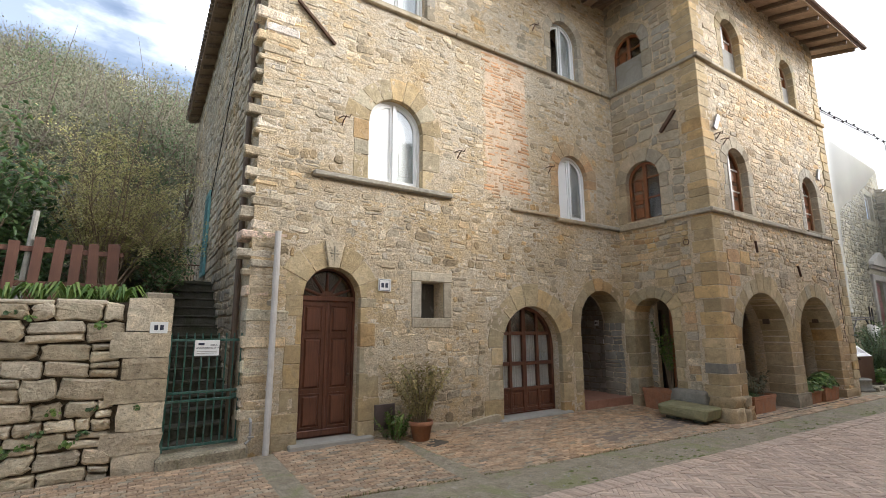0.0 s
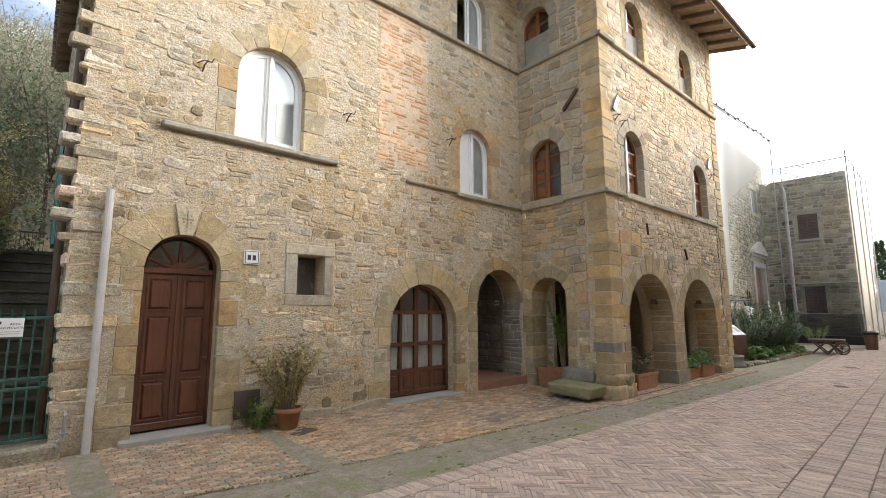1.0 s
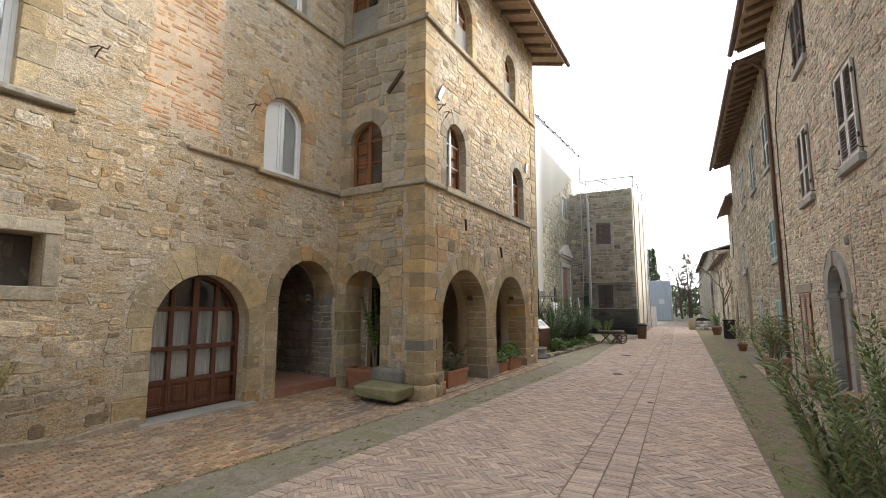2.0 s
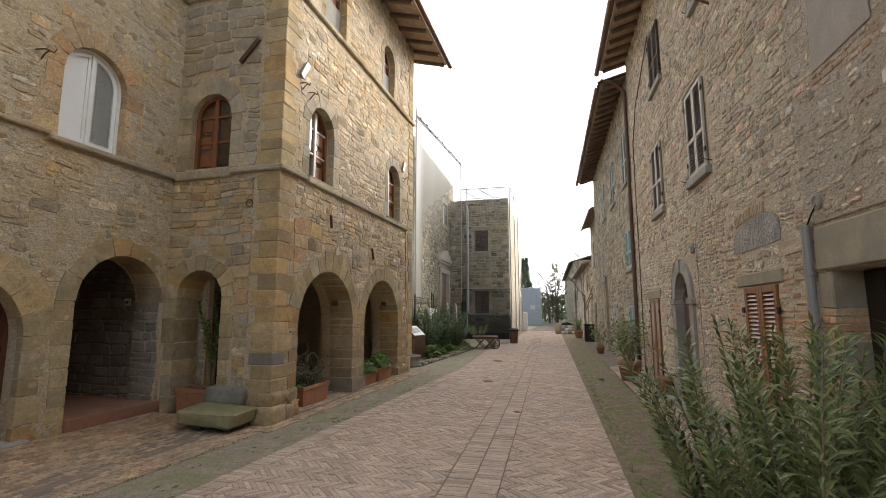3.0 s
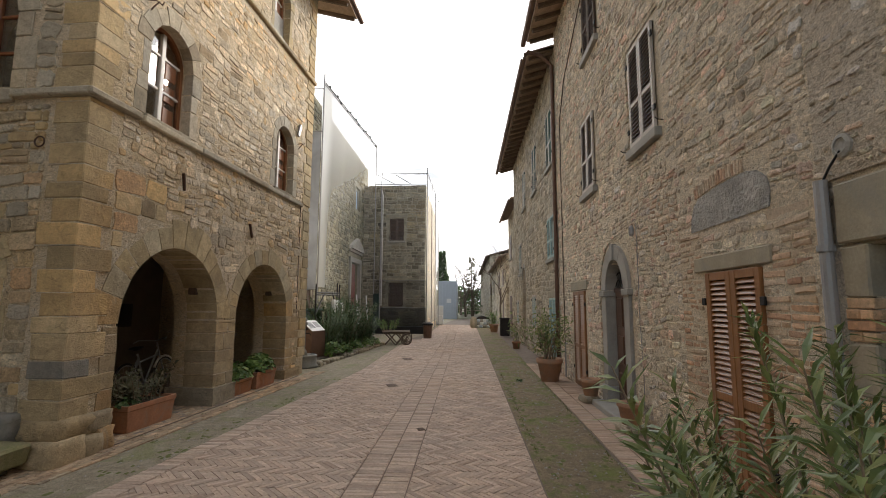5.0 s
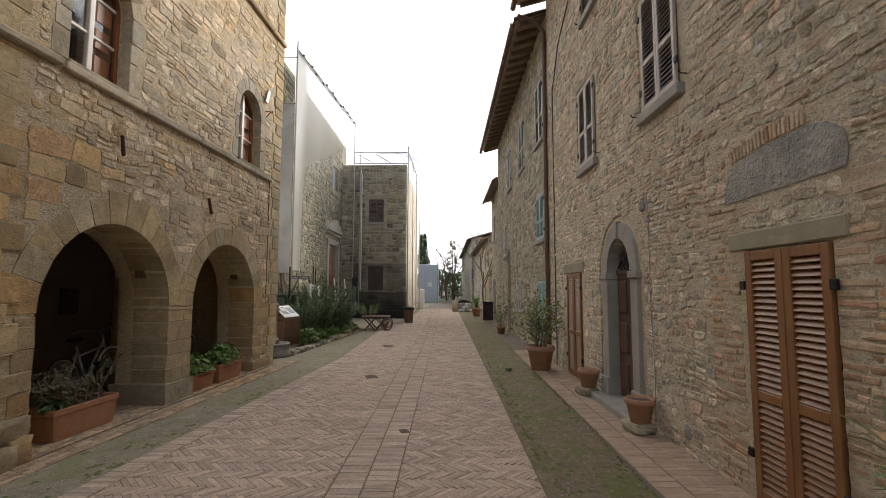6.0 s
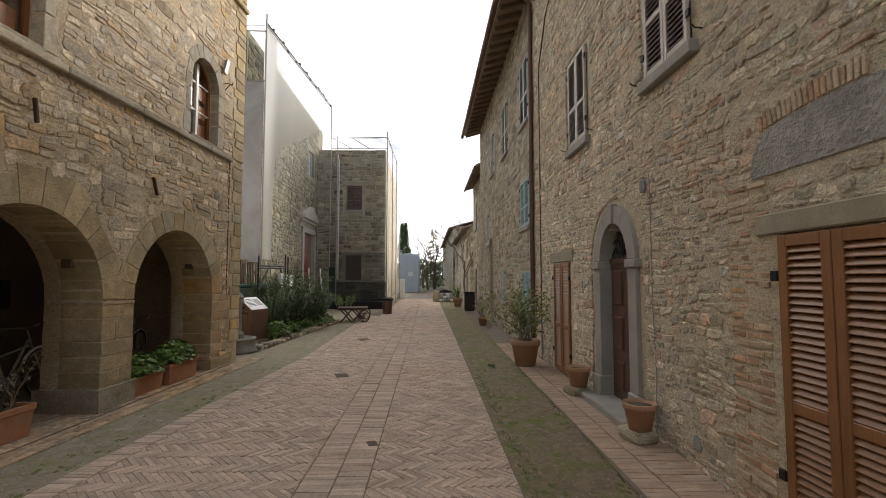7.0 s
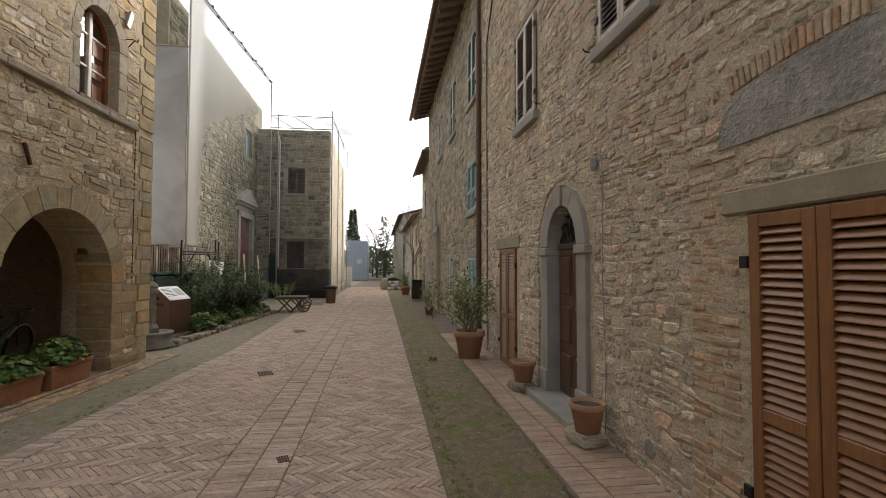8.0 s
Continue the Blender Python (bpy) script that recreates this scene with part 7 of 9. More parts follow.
trough("planter", TF, 3.40, 4.10, -0.02, 0.32, 0.27, "long terracotta planter before the arcade")
trough_mound(TF, 3.40, 4.10, -0.02, 0.32, 0.27, 1, M_GERAN, "bright green geranium in a terracotta planter")
trough("planter", TF, 4.16, 5.00, -0.06, 0.30, 0.32, "long terracotta planter before the arcade")
trough_mound(TF, 4.16, 5.00, -0.06, 0.30, 0.32, 2, M_GERAN, "bright green geranium in a terracotta planter", 0.36, 480)
trough("planter", TF, 1.02, 1.95, 0.04, 0.46, 0.34, "large terracotta planter under the first arch")
g = group_at("withered_plant", TF @ pose(1.50, 0.25, 0.30), "withered grey-brown plant in a terracotta planter", "plant", "plants in the planters")
lance_bush(g, 9, 30, 0.38, 0.50, 0.45, 22, 0.085, 0.045, M_OLIVE, M_TWIG, oval=(1.0, 0.4), start=0.2, rise=(-0.6, 0.8))
g = group_at("low_plant", TF @ pose(1.20, 0.20, 0.32), "low green leaves in a terracotta planter", "plant", "plants in the planters")
mound(g, 8, 0, 0, 0, 0.22, 0.14, 0.14, 90, 0.03, M_DARKLEAF)
trough("planter", TL, -1.86, -0.98, 0.06, 0.40, 0.42, "terracotta planter in the side arch")
g = group_at("climber", TL @ pose(-1.22, 0.24, 0.42), "dark climbing plant rising in the side arch", "plant", "plants in the planters")
lance_bush(g, 12, 10, 0.12, 1.65, 0.10, 34, 0.11, 0.055, M_GERAN, M_TWIG, start=0.35)

round_pot("flower_pot", 3.72, 6.30, 0.045, 0.18, 0.30, M_TERRA, "terracotta flower pot on a saucer stone")
g = group_at("dry_shrub", pose(3.72, 6.30, 0.30), "half-withered olive-brown shrub in a pot", "plant", "plants in the pots")
lance_bush(g, 21, 34, 0.10, 0.92, 0.42, 60, 0.075, 0.038, M_DRYLEAF, M_TWIG, start=0.2, rise=(-0.8, 0.6))
g = group_at("weeds", pose(3.35, 6.45, 0.06), "green weeds at the foot of the wall", "plant", "weeds")
lance_bush(g, 22, 16, 0.14, 0.45, 0.3, 22, 0.085, 0.05, M_GERAN, M_TWIG, start=0.1)
tagged(smooth(part("flat_stone", box(-0.2, 0.2, -0.16, 0.16, 0.0, 0.045, 0.02, 0.015, 3), M_EARTH, m=pose(3.78, 6.05, 0.02, 0, 0, 20))), "dark flat stone lying before the pot", "stone")

round_pot("flower_pot", 15.0, -1.72, 0.0, 0.28, 0.50, M_TERRAPALE, "large terracotta pot beside the street")
for x, y, r, h, mt in ((12.72, -2.01, 0.165, 0.29, M_TERRAPALE), (10.83, -2.03, 0.165, 0.28, M_TERRAPALE)):
    tagged(part("pot_stone", boulder(-0.17, 0.17, -0.13, 0.13, 0.0, 0.12, x, 0.35), M_GREYSTONE, m=pose(x + 0.02, y + 0.02, 0.01, 0, 0, 12)), "rough grey stone under a flower pot", "stone", "stones under pots")
    round_pot("flower_pot", x, y, 0.12, r, h, mt, "empty pale terracotta pot on a stone")
g = group_at("weeds", pose(14.9, -1.05, 0.0), "small green weeds in the mossy strip", "plant", "weeds")
mound(g, 33, 0, 0, 0, 0.10, 0.07, 0.05, 26, 0.022, M_DARKLEAF)
for k, (x, y) in enumerate(((22.6, -1.8),)):
    round_pot("flower_pot", x, y, 0.0, 0.17, 0.28, M_TERRA, "small terracotta pot beside the wall")
    g = group_at("potted_oleander", pose(x, y, 0.25), "straggling green shrub in a pot", "plant", "plants in the pots")
    lance_bush(g, 35 + k, 12, 0.12, 0.75, 0.5, 20, 0.12, 0.02, M_OLEANDER, M_TWIG, start=0.3)

# planted bed beyond the tower
bed = group_at("flower_bed", pose(0, 0, 0), "planted bed edged with rough stones", "flower bed")
part("bed_soil", box(17.4, 24.0, 4.35, 5.5, -0.05, 0.10, 0.03), M_EARTH, bed)
rnd = random.Random(6)
x = 16.95
while x < 24.0:
    l = rnd.uniform(0.16, 0.34)
    y = 4.12 - 0.075 * (x - 17)
    part("edge_stone", box(x, x + l - 0.02, y - 0.12, y + 0.12, -0.03, rnd.uniform(0.07, 0.14), 0.03, 0.022, rnd.random()), M_MOSSSTONE, bed)
    x += l
for k, (x, y, h, rr) in enumerate(((19.9, 4.75, 1.3, 0.32), (20.8, 4.65, 1.95, 0.42), (21.8, 4.50, 1.7, 0.42), (22.8, 4.35, 1.1, 0.36))):
    g = group_at("evergreen_shrub", pose(x, y, 0.08), "dark evergreen shrub in the stone-edged bed", "bush", "shrubs in the bed")
    lance_bush(g, 50 + k, 42, rr * 1.25, h, 0.34, 90, 0.17, 0.045, M_DARKLEAF, M_TWIG, start=0.05, rise=(-0.1, 0.9))
for k, (x, y, r, h) in enumerate(((18.9, 4.25, 0.34, 0.46), (19.9, 4.15, 0.28, 0.34), (20.9, 4.05, 0.30, 0.40), (22.0, 3.98, 0.35, 0.38), (23.2, 3.95, 0.4, 0.3))):
    g = group_at("low_plant", pose(x, y, 0.08), "low bright green plant in the bed", "plant", "low plants in the bed")
    mound(g, 60 + k, 0, 0, 0, r, r, h, 260, 0.05, M_GERAN)

# ---- garden wall, gate and stairs beside the house ----
GW = pose(0, 6.9, 0)
wall_g = slab("wall_garden", GW, [(-7.0, -0.2), (0.36, -0.2), (0.36, 2.03), (-7.0, 2.0)], [], 0.55, M_EARTH, "dry-laid garden wall of pale stones")
st = courses(101, -7.0, -0.12, 0.0, 2.02, [], (0.10, 0.26), (0.15, 0.42), 0.004, (0.060, 0.085), 0.05, 0.20, 0.30)
lay(wall_g, st, M_DRYSTONE, (-2.2, 0.0, 0.0, 2.1), label="pale dry-laid stones")
rnd = random.Random(4)
z = 0.0
k = 0
while z < 2.08:
    h = min(rnd.uniform(0.24, 0.42), 2.09 - z)
    part("end_block", boulder(-0.10 - 0.14 * (k % 2), 0.375, -0.088, 0.45, z + 0.002, z + h - 0.002, k + 3, 0.05, 0.05), M_DRYSTONE, wall_g)
    z += h
    k += 1
x = -7.0
while x < -0.3:
    l = rnd.uniform(0.3, 0.6)
    part("cap_stone", box(x, x + l - 0.015, -0.07, 0.4, 1.97, 2.06 + rnd.uniform(-0.02, 0.03), 0.02, 0.012, rnd.random()), M_DRYSTONE, wall_g)
    x += l
for k in range(16):
    x, z = rnd.uniform(-1.6, 0.1), rnd.choice((rnd.uniform(0.3, 1.2), rnd.uniform(1.75, 1.95)))
    g = group_at("wall_weed", GW @ pose(x, -0.06, z, 60), "small green weed rooted in the dry wall", "plant", "weeds in the wall")
    mound(g, 300 + k, 0, 0, 0, 0.07, 0.05, 0.03, 14, 0.022, M_GERAN if k % 2 else M_DARKLEAF)
tagged(part("garden_soil", box(-30.0, 0.3, 7.45, 14.0, 0.0, 1.96), M_EARTH), "raised garden soil behind the dry wall", "soil", kind="structure")

g = group_at("house_number", GW @ pose(0.14, -0.092, 1.66), "small white number tile on the garden wall", "plaque", "number tiles")
part("tile", box(0, 0.19, 0, 0.012, 0, 0.14, 0.003), M_SIGN, g)
for xa, xb in ((0.045, 0.085), (0.105, 0.145)):
    part("mark", box(xa, xb, -0.003, 0.0, 0.04, 0.10, 0.001), M_INK, g)

# threshold and gate
tagged(part("threshold_stone", box(0.34, 1.36, -0.24, 0.35, -0.05, 0.23, 0.04, 0.03, 7), M_MOSSSTONE, m=GW), "mossy stone threshold under the gate", "threshold", kind="structure")
gate = group_at("garden_gate", GW @ pose(0, 0.02, 0.26), "dark green iron bar gate before the stairs", "gate")
for z in (1.31, 0.66, 0.56, 0.02):
    part("rail", box(0.38, 1.27, -0.014, 0.014, z - 0.016, z + 0.016, 0.004), M_GREEN, gate)
for k in range(9):
    x = 0.46 + k * 0.095
    part("bar", tube([(x, 0.0, 0.02), (x, 0.0, 1.40)], 0.010, 6), M_GREEN, gate)
for x in (1.27, 1.31, 0.385):
    part("post", box(x - 0.016, x + 0.016, -0.016, 0.016, -0.03, 1.40, 0.004), M_GREEN, gate)
part("latch_box", box(1.14, 1.27, -0.03, 0.02, 0.56, 0.62, 0.005), M_GREEN, gate)
sign = group_at("warning_sign", GW @ pose(0.655, -0.012, 1.37), "white surveillance warning sign wired to the gate", "sign")
part("plate", box(0, 0.29, 0, 0.006, 0, 0.20, 0.004), M_SIGN, sign)


def lettering(text, size, parent, x, z, y=-0.002):
    cu = bpy.data.curves.new("lettering", "FONT")
    cu.body = text
    cu.size = size
    cu.align_x = "CENTER"
    cu.extrude = 0.0005
    cu.materials.append(M_INK)
    ob = new("lettering", cu)
    ob.parent = parent
    ob.matrix_basis = pose(x, y, z, 90)
    return ob


lettering("AREA", 0.036, sign, 0.22, 0.125)
lettering("VIDEOSORVEGLIATA", 0.030, sign, 0.150, 0.088)
for k in range(2):
    part("mark", box(0.03, 0.26, -0.002, 0.0, 0.030 + 0.022 * k, 0.036 + 0.022 * k), M_PLINTH, sign)
part("camera_symbol", box(0.04, 0.11, -0.002, 0.0, 0.135, 0.165, 0.001), M_INK, sign)

# stairs up the flank
stairs = group_at("stairs", pose(0, 0, 0), "dark mossy stone stairs climbing beside the house", "stairs", kind="structure")
for k in range(15):
    y0 = 7.25 + 0.25 * k
    part("step", box(0.40 + 0.006 * k, 1.46, y0, y0 + 0.30, 0.0 if k < 2 else 0.17 * k - 0.2, 0.21 + 0.172 * (k + 1) - 0.172, 0.008, 0.004, k), M_STEP, stairs)
    part("tread", box(0.39 + 0.006 * k, 1.46, y0 - 0.025, y0 + 0.28, 0.172 * k + 0.212, 0.172 * k + 0.25, 0.008, 0.004, k + 50), M_STEP, stairs)
tagged(part("wall_stair_cheek", box(0.10, 0.40, 7.45, 11.4, 0.0, 2.2, 0.02, 0.01, 2), M_GREYSTONE), "rough stone cheek wall beside the stairs", "wall", kind="structure")
tagged(part("stair_block", box(0.22, 0.44, 10.2, 11.0, 2.0, 2.75, 0.03, 0.015, 5), M_PLINTH), "pale stone block beside the stair head", "stone", kind="structure")
tagged(part("landing", box(-0.5, 1.7, 11.0, 15.5, 0.0, 2.72), M_STEP), "dark landing above the stairs", "landing", kind="structure")
far = group_at("iron_railing", pose(0.5, 12.5, 2.72), "rusty railing gate beyond the stair head", "railing")
for k in range(14):
    part("bar", box(0.06 * k - 0.004, 0.06 * k + 0.004, -0.006, 0.006, 0, 0.52), M_RUST, far)
part("rail", box(-0.02, 0.82, -0.01, 0.01, 0.50, 0.53), M_RUST, far)
tagged(part("wall_garden_upper", box(-1.4, 1.75, 15.5, 16.0, 2.0, 3.5, 0.03), M_DRYSTONE), "pale rubble wall above the garden", "wall", kind="structure")

# wooden fence in the garden
fence = group_at("garden_fence", pose(0, 8.0, 1.96), "red-brown wooden board fence on the garden soil", "fence")
rnd = random.Random(14)
x = -5.0
while x < -0.2:
    w = rnd.uniform(0.11, 0.14)
    h = rnd.uniform(0.86, 0.98)
    bm = box(-w / 2, w / 2, -0.012, 0.012, 0, h, 0.004)
    part("board", bm, M_FENCE, fence, m=pose(x, -0.02, 0, 0, rnd.uniform(-2.5, 2.5)))
    x += rnd.uniform(0.19, 0.25)
for z in (0.30, 0.75):
    part("rail", box(-5.1, -0.2, 0.0, 0.04, z, z + 0.07, 0.005), M_FENCE, fence)
tagged(part("fence_post", tube([(-1.26, 8.05, 1.96), (-1.20, 8.05, 3.26)], 0.035, 8), M_PLINTH), "grey concrete post leaning in the garden", "post")

# strap-leaved plants on the wall
for k, (x, y) in enumerate(((-0.95, 7.22), (-0.70, 7.15), (-0.42, 7.2), (-0.18, 7.15), (-1.25, 7.3), (-0.55, 7.4), (-0.25, 7.42), (-1.7, 7.35))):
    g = group_at("strap_plant", pose(x, y, 1.95), "tuft of glossy green strap leaves on the wall", "plant", "strap plants on the wall")
    rnd = random.Random(400 + k)
    V, F = [], []
    for q in range(34):
        an = rnd.uniform(0, 2 * math.pi)
        L, wd = rnd.uniform(0.28, 0.45), rnd.uniform(0.012, 0.02)
        d = Vector((math.cos(an), math.sin(an), 0))
        sd = Vector((-math.sin(an), math.cos(an), 0)) * wd
        pts = [d * (L * t * 0.8) + Vector((0, 0, L * (2.7 * t - 2.4 * t * t) * 0.9)) for t in (0, 0.3, 0.6, 1.0)]
        k0 = len(V)
        for i, p in enumerate(pts):
            f = (0.7, 1.0, 0.9, 0.1)[i]
            V += [tuple(p + sd * f), tuple(p - sd * f)]
        F += [[k0 + 2 * i, k0 + 2 * i + 1, k0 + 2 * i + 3, k0 + 2 * i + 2] for i in range(3)]
    tagged(part("leaves", (V, F), M_GERAN, g), kind="stuff")


# shrubs in the garden
def twiggy(name, x, y, z, seed, stems, h, spread, n_leaf, size, leaf_mat, label, category="shrub", group="", fork=5, droop=0.2, lance=False):
    """A many-stemmed shrub or small tree: forking twigs with small leaves."""
    g = group_at(name, pose(x, y, z), label, category, group)
    rnd = random.Random(seed)
    V, F = [], []
    tips = []
    bm = bmesh.new()
    for s in range(stems):
        an = rnd.uniform(0, 2 * math.pi)
        lean = rnd.uniform(0.1, 1.0) * spread
        hh = h * rnd.uniform(0.6, 1.0)
        p = Vector((math.cos(an) * 0.12, math.sin(an) * 0.12, 0))
        pts = [p]
        for t in (0.25, 0.5, 0.75, 1.0):
            pts.append(Vector((math.cos(an) * lean * t ** 1.3 + rnd.uniform(-0.08, 0.08), math.sin(an) * lean * t ** 1.3 + rnd.uniform(-0.08, 0.08), hh * t)))
        smooth(part("stem", add_tube(bmesh.new(), pts, [0.022, 0.016, 0.012, 0.008, 0.003], 5, False), M_TWIG, g))
        for k in range(fork):
            t = rnd.uniform(0.3, 1.0) * 4
            i = min(3, int(t))
            q = pts[i].lerp(pts[i + 1], t - i)
            a2 = rnd.uniform(0, 2 * math.pi)
            L = h * rnd.uniform(0.15, 0.34)
            e = q + Vector((math.cos(a2) * L * 0.7, math.sin(a2) * L * 0.7, L * rnd.uniform(0.2, 0.8)))
            mid = q.lerp(e, 0.5) + Vector((0, 0, L * 0.08))
            add_tube(bm, [q, mid, e], [0.006, 0.004, 0.0015], 4, False)
            tips.append((q, mid, e))
    tagged(smooth(part("brushwood", bm, M_TWIG, g)), kind="stuff")
    for k in range(n_leaf):
        q, mid, e = rnd.choice(tips)
        p = (q.lerp(mid, rnd.random()) if rnd.random() < 0.4 else mid.lerp(e, rnd.random())) + Vector((rnd.uniform(-1, 1), rnd.uniform(-1, 1), rnd.uniform(-1, 1))) * size * 1.5
        d = Vector((rnd.uniform(-1, 1), rnd.uniform(-1, 1), rnd.uniform(-0.6, 0.9))).normalized()
        add_leaf(V, F, p, d, d.orthogonal().normalized(), size * rnd.uniform(0.6, 1.3), size * (0.3 if lance else 0.5), droop)
    tagged(part("leaves", (V, F), leaf_mat, g), kind="stuff")
    return g


twiggy("yellow_shrub", -0.45, 9.6, 1.95, 501, 34, 3.0, 1.5, 15000, 0.05, M_SHRUB, "tall loose yellow-green shrub in the garden", fork=9, group="garden shrubs")
twiggy("yellow_shrub", 0.35, 10.3, 1.95, 502, 16, 2.0, 0.8, 3600, 0.05, M_SHRUB, "loose yellow-green shrub near the stairs", fork=8, group="garden shrubs")
twiggy("laurel", -1.95, 9.2, 1.95, 503, 22, 2.4, 1.15, 6000, 0.12, M_DARKLEAF, "dark glossy laurel in the garden", fork=9, group="garden shrubs")
twiggy("laurel", 0.4, 9.6, 1.95, 504, 12, 1.2, 0.7, 1300, 0.08, M_DARKLEAF, "low dark evergreen shrub beside the stairs", fork=8, group="garden shrubs")

twiggy("potted_oleander", 15.0, -1.72, 0.42, 31, 13, 1.05, 0.75, 560, 0.13, M_OLEANDER, "sparse grey-green oleander in a large pot", "plant", "plants in the pots", fork=7, lance=True)
for k, (x, y, h) in enumerate(((-4.2, 11.5, 2.4), (-2.6, 12.5, 2.2), (-1.2, 12.2, 2.0), (-5.8, 12.8, 3.0), (0.2, 13.4, 1.8), (-0.4, 11.0, 1.5))):
    twiggy("garden_shrub", x, y, 1.95, 520 + k, 14, h, 1.1, 2600, 0.13, M_OLIVE if k % 2 else M_DARKLEAF, "leafy shrub on the slope behind the garden", fork=9, group="garden shrubs")

# wooded hill behind the house
def hill_z(x, y):
    t = max(0.0, y - 17.0)
    crest = 60.0 - 0.4 * abs(x + 14)
    up = 0.53 * min(t, crest) - 0.25 * max(0.0, t - crest)
    side = 1.0 / (1.0 + math.exp((x - 24) / 5.0))
    return 2.0 + (up + 2.2 * noise.noise((x * 0.06, y * 0.06, 2)) * min(1, t / 10)) * side


V, F = [], []
nx, ny = 44, 40
for j in range(ny + 1):
    for i in range(nx + 1):
        x, y = -90 + 130 * i / nx, 14.0 + 110 * j / ny
        V.append((x, y, hill_z(x, y) - 0.4))
F = [[j * (nx + 1) + i, j * (nx + 1) + i + 1, (j + 1) * (nx + 1) + i + 1, (j + 1) * (nx + 1) + i] for j in range(ny) for i in range(nx)]
tagged(smooth(part("ground_hill", (V, F), M_GROUND)), "steep wooded hillside behind the houses", "hill", kind="structure")
rnd = random.Random(31)
VL, FL, VD, FD = [], [], [], []
bm = bmesh.new()
for t in range(520):
    y = rnd.uniform(18, 88)
    x = rnd.uniform(-0.42, 0.27) * y + rnd.uniform(-4, 4)
    z = hill_z(x, y)
    h = rnd.uniform(3.0, 7.5)
    r = h * rnd.uniform(0.26, 0.42)
    dark = rnd.random() < 0.10
    bare = rnd.random() < 0.18
    c = Vector((x, y, z + h * 0.6))
    add_tube(bm, [(x, y, z - 0.5), (x + rnd.uniform(-0.3, 0.3), y, z + h * 0.5), (x + rnd.uniform(-0.5, 0.5), y, z + h * 0.95)], [0.10, 0.06, 0.015], 4, False)
    for q in range(7 if bare else 3):
        an = rnd.uniform(0, 6.28)
        e = c + Vector((math.cos(an) * r, math.sin(an) * r, rnd.uniform(0, 0.45) * h))
        add_tube(bm, [(x, y, z + h * rnd.uniform(0.25, 0.55)), tuple(e)], [0.035, 0.008], 4, False)
    n = int((100 if bare else 560) * min(1.6, 42 / (y * 0.55 + 12)))
    sz = 0.055 + 0.0021 * y
    for q in range(n):
        d = Vector((rnd.gauss(0, 1), rnd.gauss(0, 1), rnd.gauss(0, 1))).normalized() * (rnd.random() ** 0.45)
        lump = 1 + 0.35 * noise.noise((d.x * 2 + t, d.y * 2, d.z * 2))
        p = c + Vector((d.x * r * lump, d.y * r * lump, d.z * h * 0.42 * lump))
        dd = Vector((rnd.uniform(-1, 1), rnd.uniform(-1, 1), rnd.uniform(-1, 1))).normalized()
        add_leaf(VD if dark else VL, FD if dark else FL, p, dd, dd.orthogonal().normalized(), sz * rnd.uniform(0.7, 1.6), sz * rnd.uniform(0.5, 1.0), 0.1)
wood = group_at("hill_wood", pose(0, 0, 0), "olive-grey winter wood covering the hillside", "wood", kind="stuff")
tagged(part("trunks", bm, M_BARK, wood), kind="stuff")
tagged(part("pale_foliage", (VL, FL), M_OLIVE, wood), kind="stuff")
tagged(part("dark_foliage", (VD, FD), M_DARKLEAF, wood), kind="stuff")

# ---- fittings on the old house ----
g = group_at("drainpipe", FA @ pose(-7.77, -0.02, 0), "pale grey drainpipe with brackets on the facade", "drainpipe", "drainpipes")
part("pipe", tube([(0, -0.07, 0.03), (0.0, -0.07, 3.08)], 0.042, 12), M_PIPE, g)
for z in (0.9, 2.45):
    part("bracket", lathe([(0.044, 0), (0.052, 0.0), (0.052, 0.035), (0.044, 0.035)], 14, (0, -0.07, z)), M_PIPE, g)
    part("bracket_arm", box(-0.012, 0.012, -0.04, 0.02, z + 0.008, z + 0.028), M_ZINC, g)
g = group_at("drainpipe", BM @ pose(-8.1, 2.62, 0), "dark brown drainpipe down the house flank", "drainpipe", "drainpipes")
part("pipe", tube([(-0.07, 0, 0.2), (-0.07, 0, 9.6)], 0.045, 10), M_OLDWOOD, g)
g = group_at("standpipe", FA @ pose(-7.98, 0, 0), "little water tap pipe at the wall foot", "tap")
part("pipe", tube([(0, -0.03, 0.55), (0, -0.10, 0.52), (0.0, -0.10, 0.30), (-0.06, -0.12, 0.26)], 0.018, 8), M_ZINC, g)
part("tap_handle", box(-0.04, 0.04, -0.15, -0.13, 0.33, 0.35, 0.004), M_ZINC, g)
g = group_at("flank_shutter", HS @ pose(-5.9, -0.03, 3.0), "tall open teal shutter on the house flank", "shutter")
part("leaf", box(-0.4, 0.4, -0.05, 0.0, 0, 2.1, 0.006), M_TEAL, g)
for k in range(16):
    part("slat", box(-0.34, 0.34, -0.065, -0.05, 0.12 + 0.12 * k, 0.16 + 0.12 * k, 0.003), M_TEAL, g)
# the slit's shade is a flat dark plate on the wall
tagged(part("flank_slit", box(-4.55, -4.35, -0.012, 0.02, 5.8, 6.5), M_SHADEFILL, m=HS), "flat dark plate for the shade of a slit in the flank", "slit", kind="structure")
cab = bmesh.new()
for k in range(5):
    add_tube(cab, [(-0.6 - 1.2 * k, -0.04, 8.4 - 0.85 * k), (-1.8 - 1.2 * k, -0.04, 7.55 - 0.85 * k)], 0.010, 5)
tagged(part("wall_cable", cab, M_BLACK, m=HS), "black cable slung along the house flank", "cable")
tagged(part("vent_plate", box(-6.20, -5.86, -0.045, 0.02, 0.20, 0.57, 0.006), M_METER, m=FA), "dark brown metal service hatch in the wall", "hatch")


